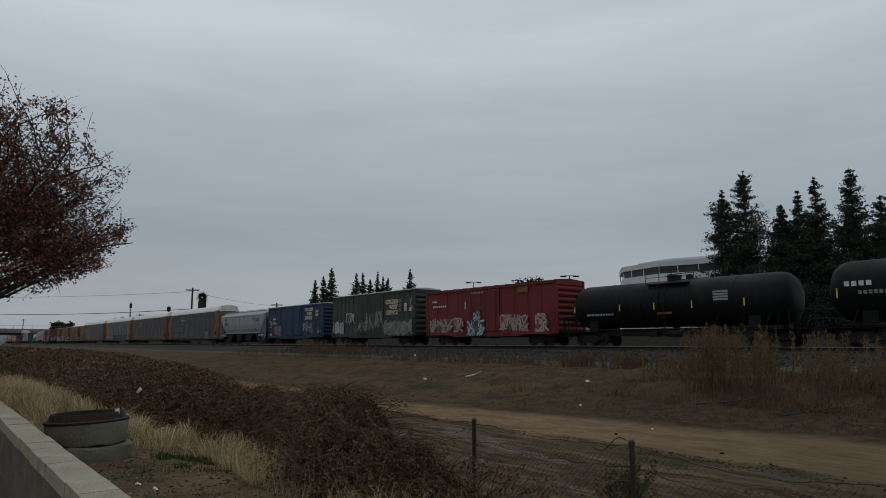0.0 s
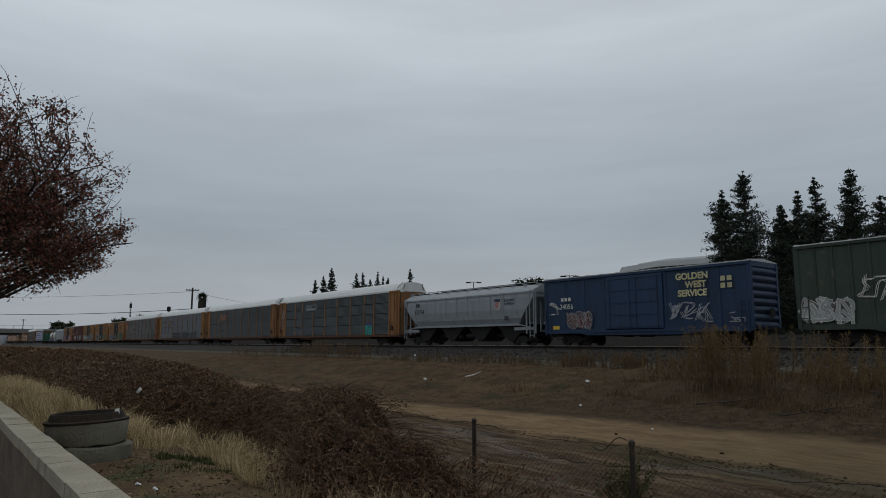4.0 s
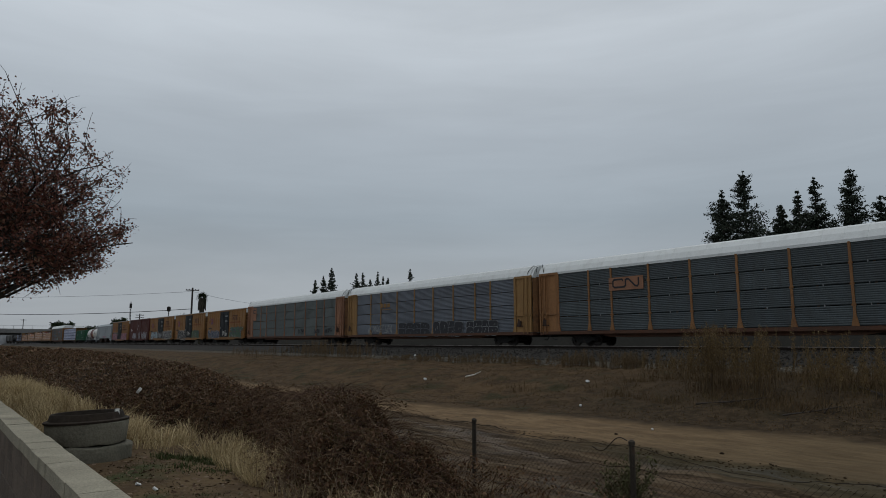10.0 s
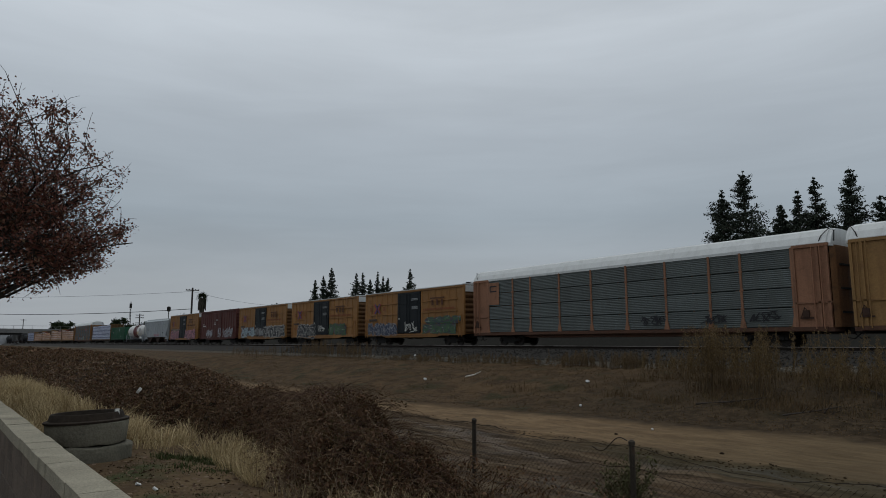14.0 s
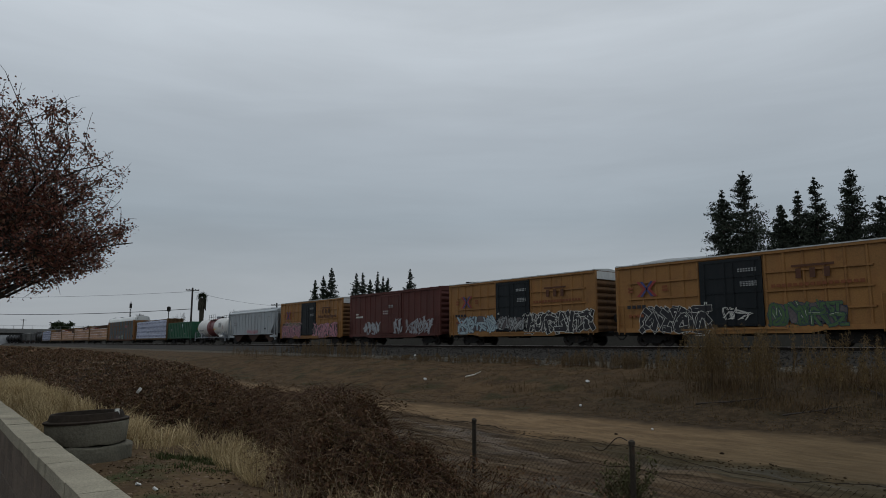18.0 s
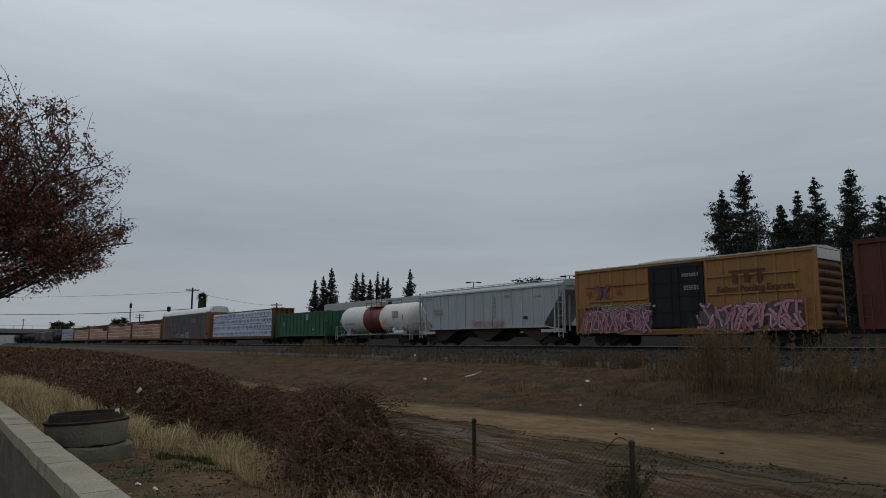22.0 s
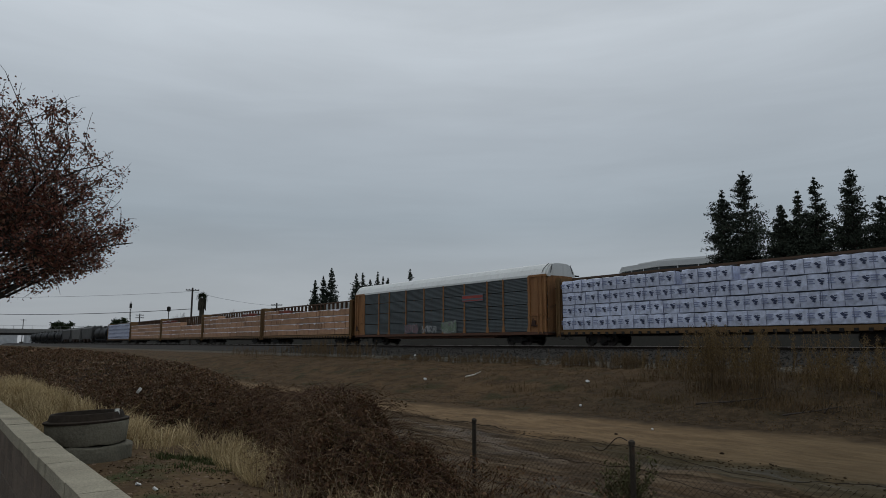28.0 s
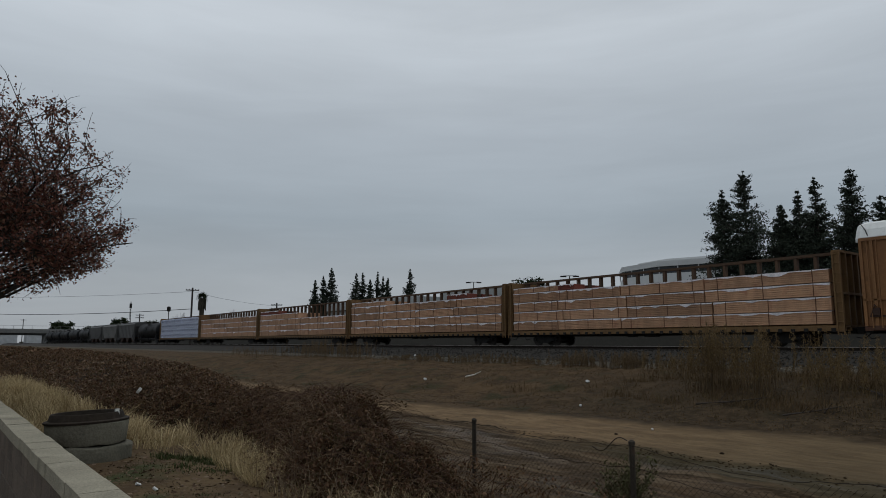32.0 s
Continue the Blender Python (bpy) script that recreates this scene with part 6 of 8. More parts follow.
    for s in (-1, 1):
        def end():
            prof, n = [], 8
            z0, z1 = 1.0, top - (0.62 if white_end else 0.3)
            for i in range(n):
                a, st = z0 + i * (z1 - z0) / n, (z1 - z0) / n
                prof += [(0.0, a), (0.1, a + st * 0.35), (0.1, a + st * 0.55), (0.0, a + st * 0.9)]
            prof += [(0.07, top - 0.28), (0.07, top), (-0.12, top), (-0.12, 1.0)]
            return Geo().prism(prof, "y", -SIDE + 0.12, SIDE - 0.12).mesh("end_wall", END_SHADE_GRIME if paint is YELLOW else paint)
        part("end_wall", shared(("end", paint.name, top, white_end), end), parent=car, at=(s * (h - 0.1), 0, 0), turn=0 if s > 0 else 180)
        if white_end:
            xe = s * (h - 0.03)
            part("end_panel", Geo().box(xe - 0.03, xe + 0.03, -SIDE + 0.02, SIDE - 0.02, top - 0.58, top - 0.05), ROOF_WHITE, car, "white end panel")
        part("corner_post", Geo().box(s * (h - 0.06) - 0.07, s * (h - 0.06) + 0.07, -SIDE - 0.02, -SIDE + 0.16, 0.9, top), paint, car)
        part("corner_post", Geo().box(s * (h - 0.06) - 0.07, s * (h - 0.06) + 0.07, SIDE - 0.16, SIDE + 0.02, 0.9, top), paint, car)
        ladder(car, s * (h - 0.42), 0.75, 2.6, -SIDE - 0.1, paint)
    part("brake_wheel", Geo().lathe([(h + 0.06, 0.05), (h + 0.06, 0.28), (h + 0.1, 0.28), (h + 0.1, 0.05)], "x", 14, (0, 0.5, 1.9)), STEEL_DARK, car)
    running_gear(car, L, 2.3)
    return car


BAYS = [2.8, 1.9, 2.9, 2.9, 2.9, 2.9, 2.9, 1.9, 2.8]


def autorack(label, screen, frame_mat, sill_mat, roof_mat=None, roof_top=6.08, end_mat=None):
    """A closed car carrier: corrugated screens in four rows between posts, end boxes and a rounded roof."""
    car = thing("car_carrier", label, "freight car", group="cars of the freight train")
    L = 27.6
    h, z0, z1 = L / 2, 1.02, 5.12
    end = (L - sum(BAYS)) / 2
    g = Geo().box(-h, h, -SIDE, SIDE, 0.78, 0.98)
    g.prism([(-h + 5.2, 0.78), (h - 5.2, 0.78), (h - 6.2, 0.6), (-h + 6.2, 0.6)], "y", -SIDE + 0.25, SIDE - 0.25)
    part("deck", g, sill_mat, car)
    for s in (-1, 1):
        part("side_sill", Geo().box(-h + 0.3, h - 0.3, s * (SIDE + 0.03) - 0.05, s * (SIDE + 0.03) + 0.05, 0.82, 1.02), sill_mat, car)
    part("inner_deck", Geo().box(-h + 1, h - 1, -SIDE + 0.15, SIDE - 0.15, 2.35, 2.42).box(-h + 1, h - 1, -SIDE + 0.15, SIDE - 0.15, 3.7, 3.77), STEEL_DARK, car)
    x = -h + end
    edges = [x]
    rows = [z0 + (z1 - z0) * k for k in (0.0, 0.25, 0.5, 0.75, 1.0)]
    for w in BAYS:
        def panel():
            hh, prof, n = rows[1] - rows[0] - 0.05, [], 9
            for i in range(n):
                a, st = i * hh / n, hh / n
                prof += [(0.0, a), (-0.022, a + st * 0.3), (-0.022, a + st * 0.62), (0.0, a + st * 0.92)]
            prof += [(0.0, hh), (0.02, hh), (0.02, 0.0)]
            return Geo().prism(prof, "x", 0.06, w - 0.06).mesh("screen_panel", screen)
        for k in range(4):
            for s in (-1, 1):
                ob = part("screen_panel", shared(("panel", screen.name, w), panel), parent=car, at=(x if s < 0 else x + w, s * (SIDE - 0.02), rows[k] + 0.025), turn=0 if s < 0 else 180)
        x += w
        edges.append(x)

    def post():
        g = Geo().box(-0.065, 0.065, -0.05, 0.08, z0, z1 + 0.02)
        g.prism([(-0.19, z0 - 0.06), (0.19, z0 - 0.06), (0.065, z0 + 0.55), (-0.065, z0 + 0.55)], "y", -0.06, 0.02)
        for k in rows[1:4]:
            g.box(-0.1, 0.1, -0.065, 0.0, k - 0.05, k + 0.05)
        return g.mesh("rack_post", frame_mat)
    for e in edges:
        for s in (-1, 1):
            part("rack_post", shared(("rpost", frame_mat.name), post), parent=car, at=(e, s * (SIDE - 0.0), 0), turn=0 if s < 0 else 180)
    for s in (-1, 1):
        a, b = (-h, -h + end) if s < 0 else (h - end, h)
        g = Geo()
        for y in (-1, 1):
            part("end_box", Geo().box(a + 0.03, b - 0.05, y * (SIDE - 0.04) - 0.03, y * (SIDE - 0.04) + 0.03, 1.0, z1), end_mat or frame_mat, car)
            g = Geo()
            yy = y * (SIDE + 0.02)
            for xx in (a + 0.1, b - 0.12, (a + b) / 2 + s * 0.35):
                g.box(xx - 0.07, xx + 0.07, yy - 0.05, yy + 0.05, 1.0, z1 + 0.05)
            g.box(a + 0.05, b, yy - 0.06, yy + 0.06, z1 - 0.06, z1 + 0.1)
            g.box(a + 0.05, b, yy - 0.05, yy + 0.05, 2.2, 2.28)
            part("end_frame", g, frame_mat, car)
        ex = s * h
        part("end_door", Geo().prism([(ex - s * 0.02, -SIDE + 0.1), (ex + s * 0.14, -SIDE + 0.45), (ex + s * 0.2, 0), (ex + s * 0.14, SIDE - 0.45), (ex - s * 0.02, SIDE - 0.1)], "z", 1.0, z1), DOOR_SHADE_GRIME, car, "grimy end door with shade in its colour")
        part("end_ladder", Geo().box(ex - s * 0.8 - 0.02, ex - s * 0.8 + 0.02, -SIDE - 0.14, -SIDE - 0.08, 0.9, 5.1).box(ex - s * 0.4 - 0.02, ex - s * 0.4 + 0.02, -SIDE - 0.14, -SIDE - 0.08, 0.9, 5.1), frame_mat, car)
        gap = Geo()
        for z in (1.7, 2.9, 4.1):
            gap.box(ex + s * 0.1 - 0.06, ex + s * 0.1 + 0.14, -0.8, 0.8, z, z + 0.1)
        part("end_hinge", gap, STEEL_DARK, car)
        gear = Geo().box(a + 0.45, a + 0.75, -SIDE - 0.16, -SIDE - 0.06, 1.5, 1.85).box(a + 0.3, a + 0.95, -SIDE - 0.12, -SIDE - 0.07, 1.42, 1.5)
        gear.tube([(a + 0.35, -SIDE - 0.12, 1.5), (a + 0.55, -SIDE - 0.14, 2.0), (a + 0.7, -SIDE - 0.12, 1.75)], 0.03, 5)
        part("brake_gear_box", gear, CHUTE, car)
    prof = [(-SIDE - 0.04, z1 - 0.02), (-SIDE - 0.04, z1 + 0.14), (-SIDE + 0.16, roof_top - 0.46), (-SIDE + 0.42, roof_top - 0.16), (-0.7, roof_top - 0.03), (0.0, roof_top), (0.7, roof_top - 0.03), (SIDE - 0.42, roof_top - 0.16), (SIDE - 0.16, roof_top - 0.46), (SIDE + 0.04, z1 + 0.14), (SIDE + 0.04, z1 - 0.02)]
    g = Geo().prism(prof, "x", -h + 0.1, h - 0.1)
    ribs = [(y * 1.004, z + 0.008) for y, z in prof[1:-1]]
    for i in range(26):
        xx = -h + 0.4 + i * (L - 0.8) / 25
        g.prism(ribs + [(1.2, z1), (-1.2, z1)], "x", xx, xx + 0.05)
    part("roof", g, roof_mat or ROOF_WHITE, car)
    for s in (-1, 1):
        part("roof_end", Geo().prism([(p[0] * 0.96, p[1] - 0.05) for p in prof], "x", s * h - 0.1, s * h + 0.1), roof_mat or ROOF_WHITE, car)
        rail = Geo()
        for y in (-1, 1):
            rail.tube([(s * (h - 0.5), y * (SIDE + 0.02), z1 + 0.05), (s * (h - 0.35), y * (SIDE - 0.05), roof_top - 0.5), (s * (h - 0.05), y * (SIDE - 0.3), roof_top - 0.12), (s * (h + 0.12), y * (SIDE - 0.5), roof_top - 0.2), (s * (h + 0.16), y * (SIDE - 0.3), z1 + 0.2)], 0.026, 5)
        part("roof_grab_rail", rail, STEEL_DARK, car)
    running_gear(car, L, 3.7)
    return car


def tank_car(label, L, radius, axis_z, paint, band=None, rail_mat=None, band_at=(0, 0)):
    """A tank car: domed shell on a sill, manway, platform, end rails and ladder."""
    car = thing("tank_car", label, "tank car", group="cars of the freight train")
    h, r = L / 2, radius
    dome = [(0.0, 0.35), (0.06, 0.62), (0.17, 0.82), (0.32, 0.94), (0.5, 0.99), (0.66, 1.0)]
    prof = [(-h + d * r, k * r) for d, k in dome]
    prof += [(-h + L * f, r) for f in (0.25, 0.5, 0.75)]
    prof += [(h - d * r, k * r) for d, k in reversed(dome)]
    part("shell", Geo().lathe(prof, "x", 40, (0, 0, axis_z)), paint, car, smooth=True)
    if band:
        part("band", Geo().lathe([(band_at[0], r + 0.004), (band_at[0], r + 0.012), (band_at[1], r + 0.012), (band_at[1], r + 0.004)], "x", 40, (0, 0, axis_z)), band, car, "dark red painted band", smooth=True)
    for f in (-0.3, -0.1, 0.1, 0.3):
        part("weld_seam", Geo().lathe([(L * f - 0.02, r + 0.002), (L * f - 0.02, r + 0.014), (L * f + 0.02, r + 0.014), (L * f + 0.02, r + 0.002)], "x", 40, (0, 0, axis_z)), band if band and band_at[0] < L * f < band_at[1] else paint, car, smooth=True)
    rm = rail_mat or paint
    for s in (-1, 1):
        x = s * (h - 1.9)
        part("saddle", Geo().prism([(-1.2, 0.95), (1.2, 0.95), (1.1, axis_z - 0.7), (0.6, axis_z - r + 0.02), (-0.6, axis_z - r + 0.02), (-1.1, axis_z - 0.7)], "x", x - 0.35, x + 0.35), rm, car)
        g = Geo()
        e = s * (h + 0.55)
        for y in (-1.35, 1.35):
            g.tube([(e, y, 0.98), (e, y, 2.0), (s * (h - 0.4), y, 2.0), (s * (h - 0.6), y, 0.98)], 0.028, 5)
        g.tube([(e, -1.35, 2.0), (e, 1.35, 2.0)], 0.028, 5)
        g.tube([(e, -1.35, 1.5), (e, 1.35, 1.5)], 0.022, 5)
        g.box(min(e, s * (h - 1.2)), max(e, s * (h - 1.2)), -1.45, 1.45, 0.93, 0.99)
        part("end_rail", g, rm, car)
        ladder(car, e - s * 0.25, 0.5, 1.9, -1.45, rm)
    part("side_walk", Geo().tube([(-h + 0.8, -1.42, 1.06), (h - 0.8, -1.42, 1.06)], 0.035, 5).tube([(-h + 0.8, 1.42, 1.06), (h - 0.8, 1.42, 1.06)], 0.035, 5), rm, car)
    for f in (-0.42, -0.22, 0.22, 0.42):
        part("brace", Geo().tube([(L * f, -1.4, 1.05), (L * f + 0.2, -r * 0.8, axis_z - r * 0.6)], 0.035, 5), rm, car)
    t = axis_z + r
    part("manway", Geo().lathe([(t - 0.1, 0.42), (t + 0.22, 0.42), (t + 0.22, 0.46), (t + 0.3, 0.46), (t + 0.38, 0.2)], "z", 18), STEEL_DARK if not band else rm, car)
    part("valve_housing", Geo().lathe([(t - 0.1, 0.2), (t + 0.28, 0.2), (t + 0.34, 0.1)], "z", 12, (0.95, 0.2, 0)), STEEL_DARK, car)
    part("vent", Geo().lathe([(t - 0.1, 0.1), (t + 0.18, 0.1)], "z", 10, (2.6, 0, 0)), rm, car)
    for y in (-1.2, 1.2):
        walkway = part("platform", Geo().box(-1.3, 1.6, min(y, y * 0.71), max(y, y * 0.71), t - 0.28, t - 0.24), STEEL_DARK, car)
        g = Geo()
        for x in (-1.3, -0.3, 0.6, 1.6):
            g.tube([(x, y, t - 0.26), (x, y, t + 0.55)], 0.022, 5)
        g.tube([(-1.3, y, t + 0.55), (1.6, y, t + 0.55)], 0.022, 5)
        g.tube([(-1.3, y, t + 0.15), (1.6, y, t + 0.15)], 0.018, 5)
        part("handrail", g, STEEL_DARK, walkway)
    g = Geo()
    for x in (-0.3, 0.15):
        g.tube([(x, -1.5, 0.95), (x, -r - 0.08, axis_z), (x, -1.2, t - 0.26)], 0.022, 5)
    for i in range(9):
        z = 1.1 + i * (t - 1.5) / 8
        y = -max(1.2, math.sqrt(max(0.01, (r + 0.08) ** 2 - (z - axis_z) ** 2)))
        g.tube([(-0.3, y, z), (0.15, y, z)], 0.016, 4)
    part("tank_ladder", g, STEEL_DARK if not band else band, car)
    part("outlet", Geo().lathe([(0.55, 0.16), (axis_z - r + 0.05, 0.22)], "z", 12), STEEL_DARK, car)
    running_gear(car, L + 1.0, 1.9)
    return car


def hopper_car(label, L, z0, z1, top, paint, curved=True, chutes=4, post_step=1.35, end_in=1.5):
    """A covered hopper: smooth or posted sides, sloped ends in an open frame, chutes below and a running board."""
    car = thing("hopper_car", label, "hopper car", group="cars of the freight train")
    h = L / 2
    if curved:
        ys = [(SIDE - 0.32, z0), (SIDE - 0.06, z0 + 0.5), (SIDE + 0.04, z0 + 1.2), (SIDE + 0.04, z1 - 0.5), (SIDE - 0.02, z1 - 0.1)]
    else:
        ys = [(SIDE - 0.04, z0), (SIDE - 0.03, z0 + 0.5), (SIDE - 0.03, z0 + 1.2), (SIDE - 0.03, z1 - 0.5), (SIDE - 0.03, z1 - 0.1)]
    g = Geo()
    k = 0
    cut = 1.9 if curved else 2.1
    rows = []
    for y, z in ys:
        f = (z - z0) / (z1 - z0)
        xe = h - 0.2 - max(0.0, cut * (1 - f * 1.25))
        rows.append(((-xe, y, z), (xe, y, z), (xe, -y, z), (-xe, -y, z)))
    for i, r in enumerate(rows):
        g.v += list(r)
        if i:
            a, b = 4 * (i - 1), 4 * i
            g.f += [(a + j, a + (j + 1) % 4, b + (j + 1) % 4, b + j) for j in range(4)]
    g.f += [(3, 2, 1, 0), tuple(4 * (len(rows) - 1) + j for j in range(4))]
    part("body", g, paint, car)
    prof = [(-SIDE - 0.06, z1 - 0.2), (-SIDE - 0.06, z1 - 0.08), (-SIDE + 0.2, z1 + 0.14), (-0.7, top - 0.12), (0.7, top - 0.12), (SIDE - 0.2, z1 + 0.14), (SIDE + 0.06, z1 - 0.08), (SIDE + 0.06, z1 - 0.2)]
    part("roof", Geo().prism(prof, "x", -h + 0.15, h - 0.15), paint, car)
    part("side_sill", Geo().box(-h + 1.9, h - 1.9, -SIDE + 0.02, -SIDE + 0.2, z0 - 0.06, z0 + 0.12).box(-h + 1.9, h - 1.9, SIDE - 0.2, SIDE - 0.02, z0 - 0.06, z0 + 0.12), paint, car)
    n = int((L - 4.2) / post_step)
    for i in range(n + 1):
        x = -(L - 4.2) / 2 + i * (L - 4.2) / n
        for s in (-1, 1):
            d = 0.02 if curved else 0.05
            y = s * (SIDE + (0.04 if curved else -0.03))
            part("side_post", Geo().box(x - 0.035, x + 0.035, y - d, y + d, z0 + (0.9 if curved else 0.05), z1 - 0.2), paint, car)
    for i in range(chutes):
        x = -(L - 6.2) / 2 + i * (L - 6.2) / (chutes - 1)
        w = (L - 6.2) / chutes * 0.62
        part("chute", Geo().prism([(x - w, z0 + 0.05), (x + w, z0 + 0.05), (x + 0.35, 0.42), (x - 0.35, 0.42)], "y", -SIDE + 0.4, SIDE - 0.4), STEEL_DARK if curved else CHUTE, car)
        part("gate", Geo().box(x - 0.45, x + 0.45, -0.9, 0.9, 0.32, 0.44), STEEL_DARK, car)
    g = Geo().box(-h + 0.3, h - 0.3, -0.45, 0.45, top - 0.03, top)
    part("running_board", g, STEEL_DARK if curved else ROOF_GALV, car)
    m = int(L / 1.35)
    for i in range(m + 1):
        x = -h + 0.4 + i * (L - 0.8) / m
        part("board_bracket", Geo().box(x - 0.03, x + 0.03, -0.95, 0.95, top - 0.16, top - 0.03).box(x - 0.04, x + 0.04, -0.98, -0.9, top - 0.2, top + 0.05), paint, car)
    part("side_rail", Geo().tube([(-h + 0.4, -0.98, top + 0.03), (h - 0.4, -0.98, top + 0.03)], 0.03, 5), paint, car)
    for i in range(6):
        x = -h + 1.6 + i * (L - 3.2) / 5
        part("roof_hatch", Geo().box(x - 0.5, x + 0.5, 0.5, 0.95, top - 0.14, top + 0.02), paint, car)
    for s in (-1, 1):
        e = s * (h - 0.1)
        g = Geo()
        for y in (-SIDE + 0.05, SIDE - 0.05):
            g.box(e - 0.05, e + 0.05, y - 0.05, y + 0.05, 0.9, z1 + 0.1)
            g.box(e - s * 0.95 - 0.05, e - s * 0.95 + 0.05, y - 0.05, y + 0.05, 0.9, z0 + (z1 - z0) * 0.78)
            g.tube([(e, y, z0 - 0.3), (e - s * 1.75, y, z0)], 0.05, 4)
        for y in (-0.5, 0.5):
            g.box(e - s * 0.4 - 0.05, e - s * 0.4 + 0.05, y - 0.06, y + 0.06, 0.95, z1 - 0.3)
        g.box(min(e, e - s * 2.3), max(e, e - s * 2.3), -SIDE + 0.02, -SIDE + 0.12, z0 - 0.42, z0 - 0.2)
        g.box(min(e, e - s * 2.3), max(e, e - s * 2.3), SIDE - 0.12, SIDE - 0.02, z0 - 0.42, z0 - 0.2)
        part("end_frame", g, paint, car)
        part("end_platform", Geo().box(min(e, e - s * 1.7), max(e, e - s * 1.7), -SIDE + 0.05, SIDE - 0.05, 0.98, 1.06), STEEL_DARK, car)
        ladder(car, e - s * 0.3, 0.6, z1, -SIDE - 0.05, paint)
    part("brake_wheel", Geo().lathe([(h - 0.02, 0.05), (h - 0.02, 0.28), (h + 0.03, 0.28), (h + 0.03, 0.05)], "x", 14, (0, 0.55, 1.8)), STEEL_DARK, car)
    running_gear(car, L, 2.0)
    return car


def gondola(label, L, z0, z1, paint):
    car = thing("gondola_car", label, "gondola car", group="cars of the freight train")
    h = L / 2
    for s in (-1, 1):
        y = s * (SIDE - 0.03)
        part("side_wall", Geo().box(-h + 0.1, h - 0.1, y - 0.04, y + 0.04, z0 + 0.15, z1 - 0.05), paint, car)
        part("top_chord", Geo().box(-h + 0.05, h - 0.05, y - 0.09, y + 0.09, z1 - 0.14, z1), paint, car)
        part("side_sill", Geo().box(-h + 0.05, h - 0.05, y - 0.1, y + 0.1, z0, z0 + 0.22), paint, car)

        def rib():
            return Geo().prism([(-0.1, 0.0), (-0.05, -0.13), (0.05, -0.13), (0.1, 0.0)], "z", z0 + 0.15, z1 - 0.1).mesh("side_rib", paint)
        n = 14
        for i in range(n + 1):
            part("side_rib", shared(("grib", z0, z1), rib), parent=car, at=(-h + 0.2 + i * (L - 0.4) / n, y, 0), turn=0 if s < 0 else 180)
        e = s * (h - 0.08)
        part("end_wall", Geo().prism([(e, z0), (e, z1), (e - s * 0.06, z1), (e - s * 0.9, z0 + 0.15), (e - s * 0.9, z0)], "y", -SIDE + 0.05, SIDE - 0.05), paint, car)
        for y2 in (-0.9, 0.0, 0.9):
            part("end_post", Geo().box(e - 0.02, e + s * 0.1 + 0.02, y2 - 0.08, y2 + 0.08, z0, z1), paint, car)
        ladder(car, s * (h - 0.35), 0.7, 2.6, -SIDE - 0.12, paint)
    part("floor", Geo().box(-h + 0.2, h - 0.2, -SIDE + 0.05, SIDE - 0.05, z0 + 0.1, z0 + 0.18), RUST, car)
    running_gear(car, L, 1.9)
    return car


def bundle_mesh(length, height, seed, material):
    """A strapped stack of boards: one block with a groove at each course."""
    rnd = random.Random(seed)
    prof, n = [], max(3, round(height / 0.11))
    for i in range(n):
        a, st, out = i * height / n, height / n, rnd.uniform(0, 0.022)
        prof += [(0.04, a), (out, a + 0.014), (out, a + st - 0.014), (0.04, a + st)]
    prof += [(1.17, height), (1.17, 0.0)]
    return Geo().prism(prof, "x", 0.015 + rnd.uniform(0, 0.03), length - 0.015 - rnd.uniform(0, 0.03)).mesh("timber_pack", material)


